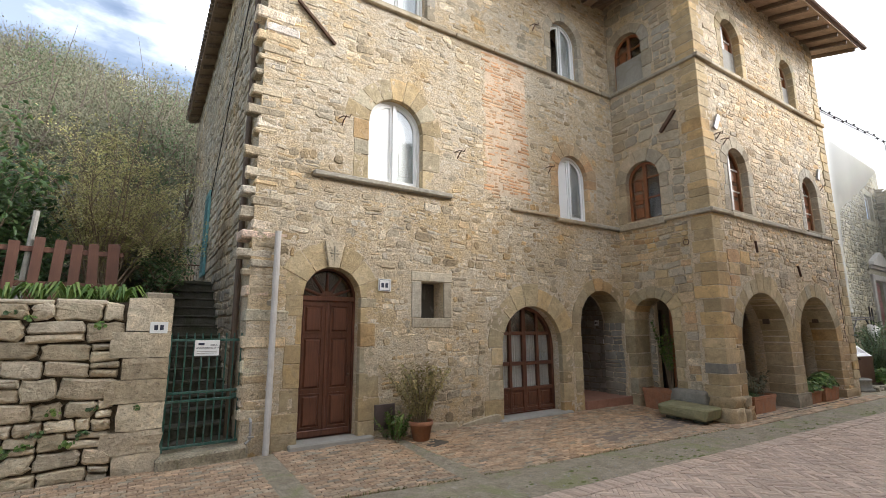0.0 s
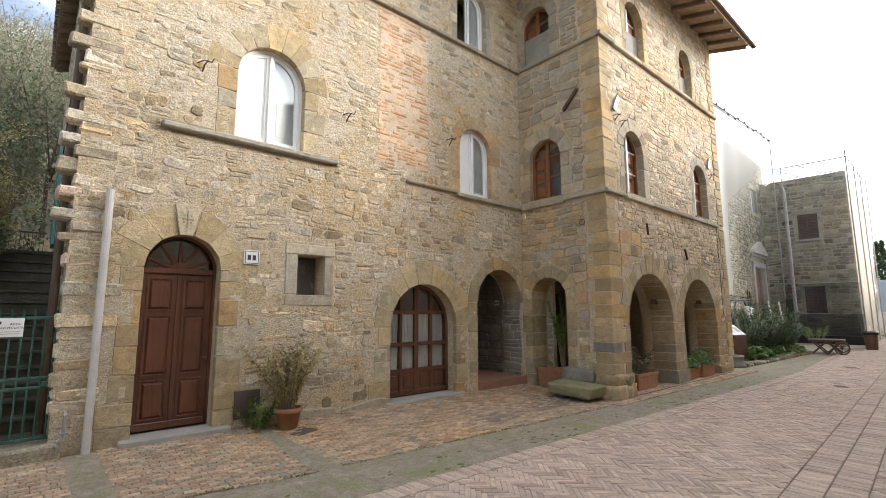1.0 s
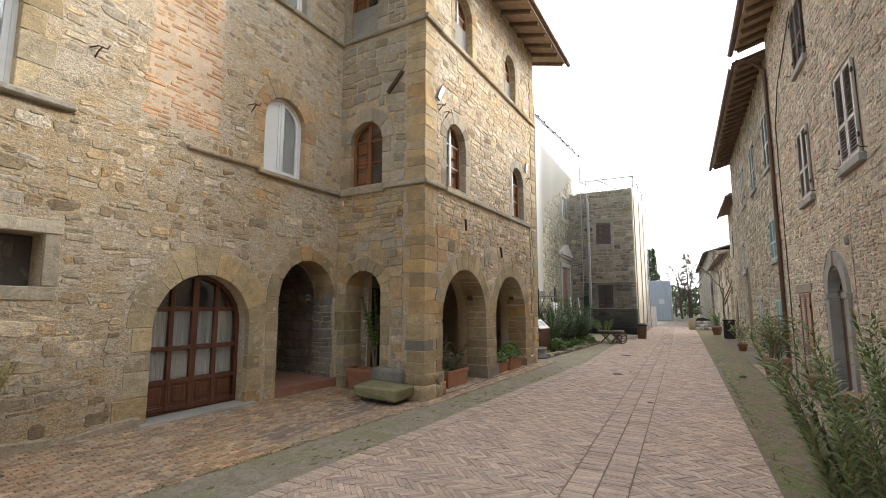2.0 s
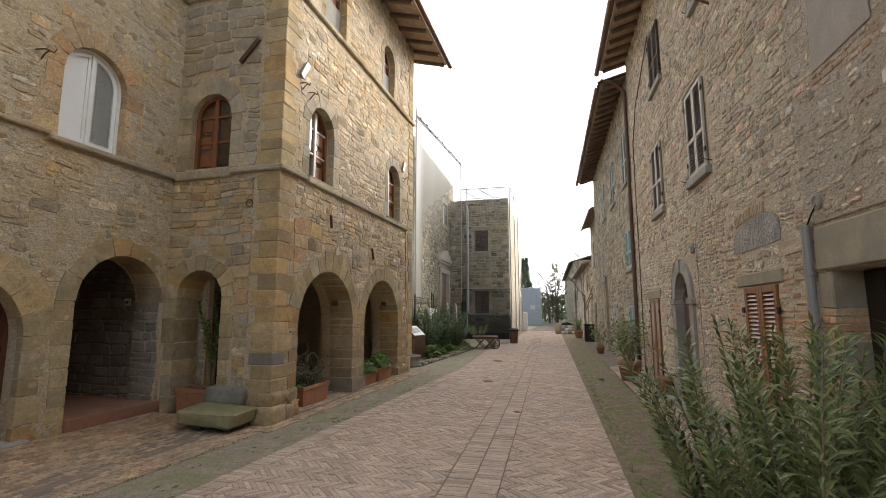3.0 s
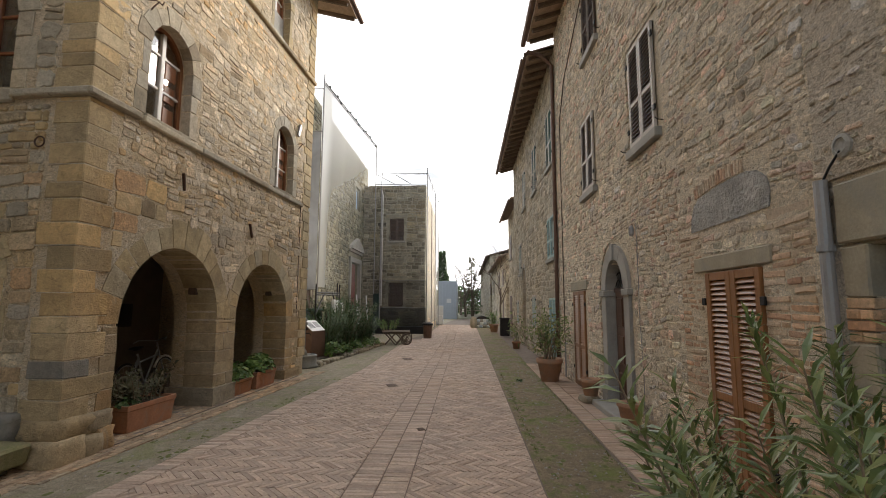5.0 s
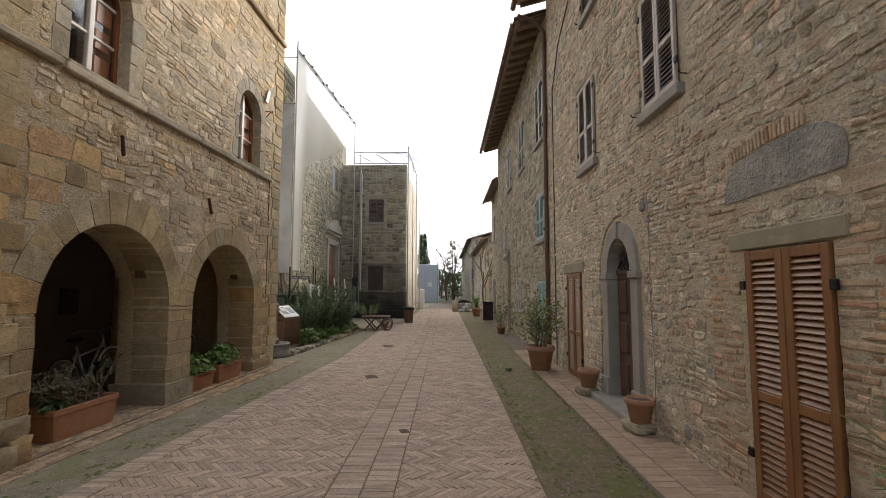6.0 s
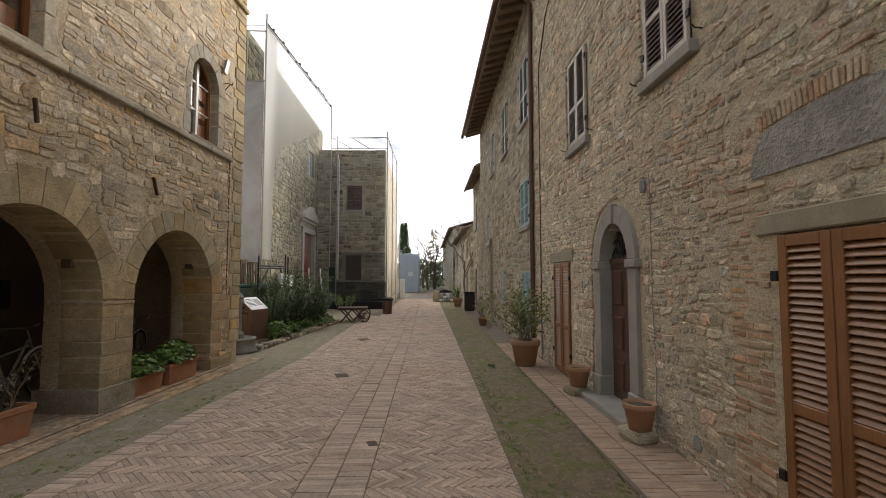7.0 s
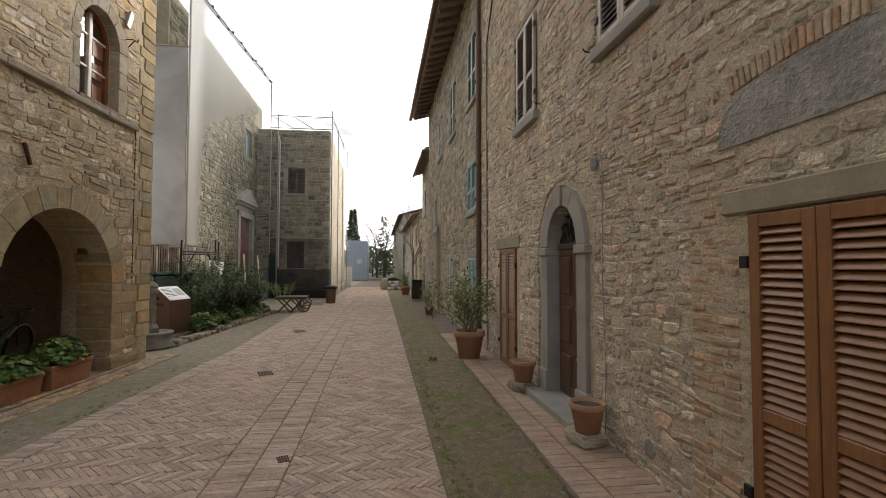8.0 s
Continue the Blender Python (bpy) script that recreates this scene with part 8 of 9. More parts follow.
def number_tile(M_, x, z, w, h, label):
    g = group_at("house_number", M_ @ pose(x, -0.045, z), label, "plaque", "number tiles")
    part("tile", box(0, w, 0, 0.02, 0, h, 0.003), M_SIGN, g)
    bm = bmesh.new()
    ring(bm, rect_loop(w * 0.06, w * 0.94, h * 0.06, h * 0.94), rect_loop(w * 0.10, w * 0.90, h * 0.10, h * 0.90), -0.002, 0.001)
    part("border", bm, M_INK, g)
    for xa, xb in ((0.22, 0.44), (0.54, 0.76)):
        part("mark", box(w * xa, w * xb, -0.003, 0.0, h * 0.3, h * 0.66, 0.001), M_INK, g)


number_tile(FA, -6.18, 2.30, 0.215, 0.20, "white enamel number tile beside the door")
PR = BM @ pose(0.0, 2.95, 0, 0, 0, -90)
number_tile(BM @ pose(0.02, 2.98, 0, 0, 0, -90), 0.0, 1.78, 0.13, 0.13, "white enamel number tile in the passage")
tagged(part("door_bell", box(0.20, 0.26, -0.025, 0.0, 1.36, 1.46, 0.004), M_SIGN, m=PR), "small white door bell in the passage", "bell")


def tie_bar(M_, x0, z0, x1, z1, w=0.05, mat=M_RUST, label="rusty iron wall-tie bar, set aslant"):
    L = math.hypot(x1 - x0, z1 - z0)
    an = math.degrees(math.atan2(z1 - z0, x1 - x0))
    tagged(part("tie_bar", box(0, L, -0.075, -0.03, -w / 2, w / 2, 0.006), mat, m=M_ @ pose(x0, 0, z0, 0, -an, 0)), label, "wall tie", "wall ties")


tie_bar(FA, -7.66, 6.84, -7.04, 6.28)
tie_bar(TL, -0.50, 6.34, -0.86, 5.96, 0.08)
tie_bar(TF, 0.42, 5.82, 0.62, 6.16, 0.11, M_ZINC, "pale iron wall-tie bar, set aslant")
tie_bar(TF, 5.62, 5.62, 5.74, 5.92, 0.10, M_ZINC, "pale iron wall-tie bar, set aslant")
tie_bar(TF, 1.62, 3.55, 1.66, 3.30, 0.03)
tie_bar(TF, 3.6, 3.15, 3.7, 2.9, 0.03)


def iron_hook(M_, x, z, s=1.0):
    bm = bmesh.new()
    add_tube(bm, [(x - 0.02, 0.01, z - 0.17 * s), (x - 0.01, -0.07, z - 0.05 * s), (x + 0.03 * s, -0.10, z + 0.03 * s)], 0.010, 6)
    add_tube(bm, [(x - 0.10 * s, -0.02, z - 0.02 * s), (x - 0.02 * s, -0.09, z + 0.02 * s), (x + 0.08 * s, -0.11, z + 0.01 * s), (x + 0.11 * s, -0.11, z + 0.08 * s)], 0.009, 6)
    tagged(part("iron_hook", bm, M_RUST, m=M_), "small rusty wrought-iron banner hook", "hook", "iron hooks")


for M_, x, z in ((FA, -6.85, 5.05), (FA, -4.60, 4.95), (FA, -2.25, 5.10), (FA, -2.55, 8.35), (TF, 0.52, 5.72), (TF, 0.78, 5.66), (TF, 5.75, 5.45)):
    iron_hook(M_, x, z, 0.9)
bm = bmesh.new()
add_tube(bm, [(-0.52 + 0.06 * math.cos(2 * math.pi * k / 12), -0.045, 3.45 + 0.06 * math.sin(2 * math.pi * k / 12)) for k in range(13)], 0.009, 6)
tagged(part("iron_ring", bm, M_RUST, m=TL), "rusty iron ring set in the tower side", "ring")

# stone bench beside the tower
g = group_at("stone_bench", BM @ pose(-0.50, 0.52, 0.0, 0, 0, 4), "low mossy stone slab bench beside the tower", "bench")
part("slab", box(-0.29, 0.30, -0.46, 0.46, 0.09, 0.29, 0.028, 0.03, 8), M_BENCH, g)
part("support", box(-0.14, 0.20, -0.34, -0.12, 0.0, 0.10, 0.02, 0.01, 4), M_STEP, g)
part("support", box(-0.14, 0.20, 0.16, 0.38, 0.0, 0.10, 0.02, 0.01, 5), M_STEP, g)

# door and things in the arcade
g = numbered("door", BM @ pose(0, 3.4, 0), "dark wooden doorway at the back of the arcade")
part("leaf", box(2.2, 3.3, -0.05, -0.004, 0.02, 2.15, 0.006), M_DARKWOOD, g)
part("door_frame", box(2.1, 2.2, -0.07, -0.004, 0.02, 2.25, 0.006), M_OLDWOOD, g)
part("door_frame", box(3.3, 3.4, -0.07, -0.004, 0.02, 2.25, 0.006), M_OLDWOOD, g)
g = numbered("door", BM @ pose(0.6, 0, 0), "reddish wooden door inside the arcade")
part("leaf", box(1.0, 1.9, 3.30, 3.39, 0.02, 2.1, 0.006), M_REDWOOD, g)
g = numbered("door", BM @ pose(0.70, 0, 0), "reddish-brown plank door standing open in the side arch")
for k in range(4):
    part("plank", box(0.0, 0.04, 0.97 + 0.13 * k, 1.095 + 0.13 * k, 0.03, 2.30, 0.006), M_REDWOOD, g)
part("ledge", box(-0.025, 0.0, 0.98, 1.48, 1.55, 1.67, 0.005), M_REDWOOD, g)
# flat plate, dark for the shade a real niche would hold
tagged(part("wall_niche", box(4.7, 5.1, 3.36, 3.398, 1.15, 1.65, 0.004), M_SHADEFILL, m=BM), "flat dark plate for the shade of a niche in the arcade wall", "niche", kind="structure")


def bicycle(M_, paint, label):
    """A town bicycle: wheels with rims and spokes, frame, fork, saddle, bars."""
    g = group_at("bicycle", M_, label, "bicycle", "bicycles in the arcade")
    for x in (0.0, 1.04):
        w = part("wheel", add_tube(bmesh.new(), [(x + 0.33 * math.cos(2 * math.pi * k / 28), 0, 0.34 + 0.33 * math.sin(2 * math.pi * k / 28)) for k in range(29)], 0.018, 6, False), M_BLACK, g)
        part("rim", add_tube(bmesh.new(), [(x + 0.305 * math.cos(2 * math.pi * k / 28), 0, 0.34 + 0.305 * math.sin(2 * math.pi * k / 28)) for k in range(29)], 0.010, 5, False), M_ZINC, w)
        sp = bmesh.new()
        for k in range(14):
            a = 2 * math.pi * k / 14
            add_tube(sp, [(x, 0.02 * (-1) ** k, 0.34), (x + 0.30 * math.cos(a), 0, 0.34 + 0.30 * math.sin(a))], 0.0015, 4, False)
        part("spokes", sp, M_ZINC, w)
    fr = bmesh.new()
    bb, seat, head = (0.42, 0, 0.30), (0.30, 0, 0.80), (0.86, 0, 0.82)
    for a, b in ((bb, seat), (bb, head), ((0.34, 0, 0.66), (0.85, 0, 0.74)), ((0, 0.05, 0.34), bb), ((0, 0.05, 0.34), (0.32, 0, 0.72)), ((0, -0.05, 0.34), bb), ((0, -0.05, 0.34), (0.32, 0, 0.72))):
        add_tube(fr, [a, b], 0.016, 8)
    part("bike_frame", fr, paint, g)
    part("fork", tube([(1.04, 0.0, 0.34), (0.92, 0.0, 0.66), (0.85, 0, 0.95)], 0.014, 8), paint, g)
    part("saddle", lathe([(0.02, 0), (0.11, 0.03), (0.10, 0.06), (0.03, 0.07)], 14, (0.28, 0, 0.86)), M_BLACK, g)
    part("handlebar", tube([(0.62, -0.27, 0.98), (0.74, -0.24, 1.02), (0.85, 0, 0.98), (0.74, 0.24, 1.02), (0.62, 0.27, 0.98)], 0.011, 8), M_ZINC, g)
    part("mudguard", tube([(1.04 + 0.36 * math.cos(a), 0, 0.34 + 0.36 * math.sin(a)) for a in np.linspace(0.4, 2.6, 9)], 0.02, 6), M_CREAM, g)
    part("chain_guard", box(0.02, 0.46, 0.06, 0.075, 0.27, 0.38, 0.01), M_CREAM, g)
    return g


bicycle(BM @ pose(2.42, 1.15, 0.03, -8, 0, 6), M_ZINC, "pale town bicycle parked in the arcade")
bicycle(BM @ pose(4.62, 1.4, 0.03, 10, 0, 8), M_TEAL, "dark teal bicycle parked in the arcade")

# ---- fittings of the row ----
g = group_at("drainpipe", RW @ pose(-7.50, 0, 0), "grey drainpipe beside the big door", "drainpipe", "drainpipes")
part("pipe", tube([(0, -0.07, 0.02), (0, -0.07, 2.46)], 0.039, 12), M_ZINC, g)
part("bracket", lathe([(0.041, 0), (0.05, 0), (0.05, 0.04), (0.041, 0.04)], 14, (0, -0.07, 2.0)), M_ZINC, g)
part("cable", tube([(0, -0.05, 2.46), (0.05, -0.04, 2.54), (0.13, -0.03, 2.62)], 0.008, 6), M_BLACK, g)
g = group_at("wall_lamp_box", RW @ pose(-7.36, 0, 2.65), "round grey junction box on the wall", "junction box")
part("box_body", lathe([(0.075, 0), (0.075, 0.02), (0.05, 0.03), (0.045, 0.022), (0.02, 0.02)], 16), M_PLINTH, g, m=pose(0, -0.01, 0, 90))
g = group_at("drainpipe", RW @ pose(-16.28, 0, 0), "tall brown copper drainpipe between two houses", "drainpipe", "drainpipes")
part("pipe", tube([(0, -0.08, 0.02), (0, -0.08, 8.0), (0, -0.35, 8.3), (0, -0.72, 8.42)], 0.05, 12), M_COPPER, g)
for z in (0.5, 2.5, 4.5, 6.5):
    part("bracket", lathe([(0.052, 0), (0.06, 0), (0.06, 0.04), (0.052, 0.04)], 14, (0, -0.08, z)), M_COPPER, g)
g = group_at("cable_duct", RW @ pose(-15.70, 0, 0), "thin grey conduit climbing the row wall", "conduit")
part("conduit", tube([(0, -0.03, 0.1), (0, -0.03, 6.2), (0.6, -0.03, 7.0), (2.4, -0.03, 7.9)], 0.014, 6), M_OLDWOOD, g)
part("gas_pipe", tube([(0.1, -0.05, 0.0), (0.1, -0.05, 0.75), (0.2, -0.05, 0.78), (0.2, 0.02, 0.78)], 0.02, 8), M_ZINC, g)
g = group_at("wall_cable", RW @ pose(-10.9, 0, 0), "thin grey cable and small lamp beside the doorway", "cable")
part("cable", tube([(-0.12, -0.02, 2.83), (-0.02, -0.02, 2.85), (0.02, -0.025, 2.6), (0.0, -0.02, 1.5), (0.05, -0.02, 0.7), (0.02, -0.02, 0.02)], 0.006, 5), M_ZINC, g)
part("lamp", lathe([(0.02, 0), (0.035, 0.03), (0.035, 0.12), (0.02, 0.15)], 12, (-0.10, -0.05, 2.62)), M_ZINC, g)
g = group_at("wall_vent", RW @ pose(-10.14, -0.012, 0.22), "round black vent grille low on the wall", "vent")
part("grille_plate", lathe([(0.075, 0), (0.075, 0.012), (0.06, 0.016)], 20), M_PLINTH, g, m=pose(0, 0, 0, 90))
for k in range(5):
    part("grille_bar", box(-0.055, 0.055, -0.022, -0.012, -0.045 + 0.02 * k, -0.037 + 0.02 * k), M_ZINC, g)
tagged(part("white_tile", box(-6.37, -6.27, -0.038, 0.0, 3.27, 3.37, 0.004), M_CREAM, m=RW), "small pale tile set in the wall", "tile")
tagged(part("timber_end", tube([(-9.5, 0.0, 6.05), (-9.5, -0.5, 6.35)], 0.02, 6), M_OLDWOOD, m=RW), "thin iron rod standing out of the wall", "rod")

# ---- beyond the tower ----
g = group_at("street_fountain", pose(16.85, 4.52, 0.0), "grey stone drinking fountain on a round stone base", "fountain")
smooth(part("basin", lathe([(0.47, 0), (0.47, 0.05), (0.42, 0.07), (0.41, 0.26), (0.43, 0.29), (0.42, 0.32), (0.36, 0.33), (0.34, 0.27), (0.02, 0.27)], 30), M_FOUNTAIN, g))
part("pedestal", lathe([(0.17, 0.26), (0.17, 0.40), (0.14, 0.44), (0.115, 0.48), (0.115, 1.04), (0.13, 1.08), (0.155, 1.11), (0.155, 1.17), (0.12, 1.20)], 8), M_FOUNTAIN, g)
part("cap", lathe([(0.13, 1.20), (0.145, 1.24), (0.11, 1.29), (0.06, 1.33), (0.04, 1.36), (0.05, 1.40), (0.025, 1.45)], 16), M_FOUNTAIN, g)
part("spout", tube([(0, -0.10, 0.88), (0, -0.22, 0.88), (0, -0.25, 0.83)], 0.016, 8), M_BLACK, g)
part("knob", lathe([(0.02, 0), (0.035, 0.02), (0.02, 0.05)], 10, (0, 0, 0)), M_BLACK, g, m=pose(0, -0.12, 1.0, 90))

g = group_at("info_board", pose(18.35, 4.69, 0.0, 0, 0, -16), "rust-brown lectern board with a white information panel", "information board")
bm = bmesh.new()
v = [bm.verts.new(p) for p in ((-0.35, -0.18, 0), (0.35, -0.18, 0), (0.35, 0.20, 0), (-0.35, 0.20, 0), (-0.35, -0.18, 0.86), (0.35, -0.18, 0.86), (0.35, 0.20, 1.16), (-0.35, 0.20, 1.16))]
for f in ((0, 1, 5, 4), (1, 2, 6, 5), (2, 3, 7, 6), (3, 0, 4, 7), (4, 5, 6, 7), (3, 2, 1, 0)):
    bm.faces.new([v[i] for i in f])
part("stand", bm, M_COPPER, g)
top = part("panel", box(-0.34, 0.34, -0.24, 0.24, 0.0, 0.012, 0.003), M_SIGN, g, m=pose(0, 0.01, 1.016, 38.3))
for k in range(6):
    part("text_bar", box(-0.28, 0.0, 0.14 - 0.05 * k, 0.16 - 0.05 * k, 0.012, 0.014), M_INK, top)
part("picture", box(0.05, 0.28, -0.10, 0.15, 0.012, 0.014), M_ZINC, top)

# church under repair: walls, door and nets
CH = pose(0, 6.35, 0)
wall_c = slab("wall_church", CH, rect_loop(21.6, 33.0, -0.2, 10.2), [rect_loop(29.05, 31.10, 0.75, 3.95), rect_loop(29.9, 31.1, 7.05, 8.35)], 0.6, M_FARMORTAR, "pale rubble church wall under repair")
st = courses(201, 21.7, 32.0, 0.3, 10.0, [R(0, 0, 0, 0), (28.7, 31.5, -1, 5.1, 0), (29.7, 31.3, 6.85, 8.55, 0)], (0.10, 0.24), (0.14, 0.45), 0.03, (0.015, 0.045), 0.07, 0.30, 0.25)
lay(wall_c, st, M_FARSTONE, label="pale rubble church stones")
d = numbered("door", CH @ pose(2.7, 0, 0.2), "tall red-brown church door under a grey pediment")
part("leaf", box(26.4, 27.37, 0.2, 0.26, 0.56, 3.74, 0.006), M_REDDOOR, d)
part("leaf", box(27.38, 28.35, 0.2, 0.26, 0.56, 3.74, 0.006), M_REDDOOR, d)
for xa, xb in ((26.5, 27.28), (27.48, 28.26)):
    for za, zb in ((0.75, 1.6), (1.75, 2.6), (2.75, 3.6)):
        part("panel", raised(bmesh.new(), xa, xb, za, zb, 0.196, 0.03, 0.08), M_REDDOOR, d)
for xa, xb, za, zb in ((26.05, 26.36, 0.55, 4.0), (28.39, 28.70, 0.55, 4.0), (26.05, 28.70, 3.75, 4.02), (25.95, 28.80, 4.3, 4.45)):
    part("architrave", box(xa, xb, -0.10, 0.1, za, zb, 0.015), M_DRESSED, d)
bm = bmesh.new()
prism(bm, [(25.9, 4.45), (28.85, 4.45), (28.7, 4.62), (27.37, 5.15), (26.05, 4.62)], -0.22, 0.05)
part("pediment", bm, M_DRESSED, d)
g = numbered("window", CH @ pose(3.0, 0, 1.05), "pale blue-grey church window behind the net")
part("pane", box(26.9, 28.1, 0.2, 0.22, 6.0, 7.3), M_BLUEPANE, g)
part("window_frame", ring(bmesh.new(), rect_loop(26.9, 28.1, 6.0, 7.3), rect_loop(27.0, 28.0, 6.1, 7.2), 0.14, 0.24), M_DRESSED, g)
part("mullion", box(27.47, 27.53, 0.14, 0.22, 6.1, 7.2), M_DRESSED, g)
for k in range(3):
    tagged(part("church_step", box(28.5, 31.5, -0.75 + 0.22 * k, -0.02, 0.0, 0.24 * (k + 1), 0.012), M_PLINTH, m=CH), "grey stone step before the church door", "step", "church steps")

# the house block at right angles
CB = pose(32.0, 5.6, 0, 0, 0, -90)
wall_d = slab("wall_parsonage", CB, rect_loop(-0.74, 3.05, -0.2, 8.9), [rect_loop(0.85, 1.72, 5.5, 6.85), rect_loop(0.85, 1.72, 1.55, 2.95)], 0.5, M_FARMORTAR, "rubble stone house behind a scaffold")
wall_d.data.materials[0] = M_DARKMORTAR
st = courses(211, -0.72, 3.03, 0.2, 8.9, [(0.7, 1.9, 5.35, 7.1, 0), (0.7, 1.9, 1.4, 3.2, 0)], (0.14, 0.30), (0.25, 0.6), 0.03, 0.03, 0.05, 0.22, 0.2)
lay(wall_d, st, M_DARKFAR, (-1, 3.1, 0, 9), label="rubble stones")
for z0, z1 in ((5.5, 6.85), (1.55, 2.95)):
    pair(CB, (0.85, 1.72, z0, z1, 0), 0.02, M_BROWNLOUVRE, M_BROWNLOUVRE, "closed dark brown louvred window shutter", "shutters of the parsonage", mid=0.45, pitch=0.08)
    tagged(part("lintel_parsonage", box(0.6, 1.97, -0.03, 0.1, z1 + 0.02, z1 + 0.26, 0.012), M_LINTEL, m=CB), "pale stone window lintel", "lintel", kind="structure")
    tagged(part("window_sill", box(0.75, 1.82, -0.08, 0.1, z0 - 0.12, z0 - 0.01, 0.01), M_DRESSED, m=CB), "pale stone window sill", "sill", kind="structure")
tagged(part("wall_parsonage_side", box(32.5, 43.0, 2.62, 3.1, -0.2, 8.9), M_MORTAR_R), "rubble side of the scaffolded house", "wall", kind="structure")
tagged(part("wall_parsonage_back", box(32.5, 43.0, 3.1, 12.0, -0.2, 8.8), M_SHADEFILL), "hidden body of the scaffolded house", "wall", kind="structure")


def m_net(name, col, cover, fade=None):
    m, nt, b = m_start(name, 0.9)
    co = n_coord(nt)
    b.inputs["Base Color"].default_value = (*col, 1)
    tr = nt.nodes.new("ShaderNodeBsdfTransparent")
    tl = nt.nodes.new("ShaderNodeBsdfTranslucent")
    tl.inputs["Color"].default_value = (*col, 1)
    m1 = nt.nodes.new("ShaderNodeMixShader")
    m1.inputs[0].default_value = 0.5
    nt.links.new(b.outputs[0], m1.inputs[1])
    nt.links.new(tl.outputs[0], m1.inputs[2])
    m2 = nt.nodes.new("ShaderNodeMixShader")
    fac = n_ramp(nt, n_noise(nt, co, 0.55, 5, 0.6, 0.5), [(0.25, cover * 0.6), (0.75, cover * 1.4)])
    # fade: extra cover along x and along a slant to the upper left
    if fade:
        sep = nt.nodes.new("ShaderNodeSeparateXYZ")
        nt.links.new(co, sep.inputs["Vector"])
        slant = n_math(nt, "SUBTRACT", sep.outputs["Z"], n_math(nt, "MULTIPLY", sep.outputs["X"], 0.45))
        for src, (f0, f1, t0, t1) in ((sep.outputs["X"], fade[0]), (slant, fade[1])):
            mr = nt.nodes.new("ShaderNodeMapRange")
            mr.interpolation_type = "SMOOTHSTEP"
            for k, v in enumerate((f0, f1, t0, t1)):
                mr.inputs[k + 1].default_value = v
            nt.links.new(src, mr.inputs[0])
            fac = n_math(nt, "ADD", fac, mr.outputs[0])
    nt.links.new(fac, m2.inputs[0])
    nt.links.new(tr.outputs[0], m2.inputs[1])
    nt.links.new(m1.outputs[0], m2.inputs[2])
    nt.links.new(m2.outputs[0], nt.nodes["Material Output"].inputs["Surface"])
    return m


M_NET = m_net("white_scaffold_net", (0.85, 0.85, 0.82), 0.34)
# single net; the slanted extra cover whitens it as sun glare would
M_NETGLARE = m_net("glare_whitened_net", (0.86, 0.86, 0.84), 0.06, ((21.6, 22.8, 0.45, 0.0), (-6.2, 0.0, 0.0, 0.76)))
M_NETTHIN = m_net("thin_scaffold_net", (0.70, 0.72, 0.72), 0.08)
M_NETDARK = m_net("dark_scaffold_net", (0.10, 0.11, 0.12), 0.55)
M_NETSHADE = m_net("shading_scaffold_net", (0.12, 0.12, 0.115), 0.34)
M_NETGREY = m_net("grey_scaffold_net", (0.40, 0.41, 0.43), 0.88)


def net_sheet(name, p0, p1, z0, z1a, z1b, mat, label, seed, n=26, m=20, sag=0.05):
    """A hanging net, slightly slack, between two uprights."""
    V, F = [], []
    d = (Vector((*p1, 0)) - Vector((*p0, 0)))
    nrm = Vector((-d.y, d.x, 0)).normalized()
    for i in range(n + 1):
        for j in range(m + 1):
            t, q = i / n, j / m
            p = Vector((*p0, 0)) + d * t + nrm * sag * (noise.noise((t * 6, q * 3, seed)) + 0.4 * math.sin(t * 21) * q)
            zt = z1a + (z1b - z1a) * t
            V.append((p.x, p.y, z0 + (zt - z0) * q))
    F = [[i * (m + 1) + j, (i + 1) * (m + 1) + j, (i + 1) * (m + 1) + j + 1, i * (m + 1) + j + 1] for i in range(n) for j in range(m)]
    ob = tagged(smooth(part(name, (V, F), mat)), label, "net", "scaffold nets")
    for j in (m,):
        part("hem", tube([V[i * (m + 1) + j] for i in range(0, n + 1, 2)], 0.012, 5), M_ZINC, ob, "stitched edge of the net")


net_sheet("scaffold_net", (21.2, 5.60), (31.6, 5.60), 2.3, 10.3, 11.35, M_NETGLARE, "white translucent net hung over the church wall", 1)
net_sheet("scaffold_net", (21.2, 5.62), (21.2, 11.0), 2.2, 8.2, 8.2, M_NETGREY, "dense grey net on the scaffold end", 2)
net_sheet("scaffold_net", (21.2, 5.62), (21.2, 11.0), 8.2, 10.1, 10.1, M_NETTHIN, "thin pale net on the scaffold end", 3)
net_sheet("scaffold_net", (31.75, 5.55), (31.75, 2.48), 1.5, 9.5, 9.5, M_NETTHIN, "thin pale net before the stone house", 4)
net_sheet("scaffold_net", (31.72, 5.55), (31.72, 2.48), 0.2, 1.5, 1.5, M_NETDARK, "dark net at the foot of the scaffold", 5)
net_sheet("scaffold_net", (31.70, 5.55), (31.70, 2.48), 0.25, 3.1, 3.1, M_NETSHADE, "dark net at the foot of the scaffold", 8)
net_sheet("scaffold_net", (31.75, 2.46), (42.6, 2.46), 0.5, 9.5, 10.2, M_NET, "white translucent net along the street side", 7)
scaf = group_at("scaffold", pose(0, 0, 0), "steel tube scaffold round the church and house", "scaffold")
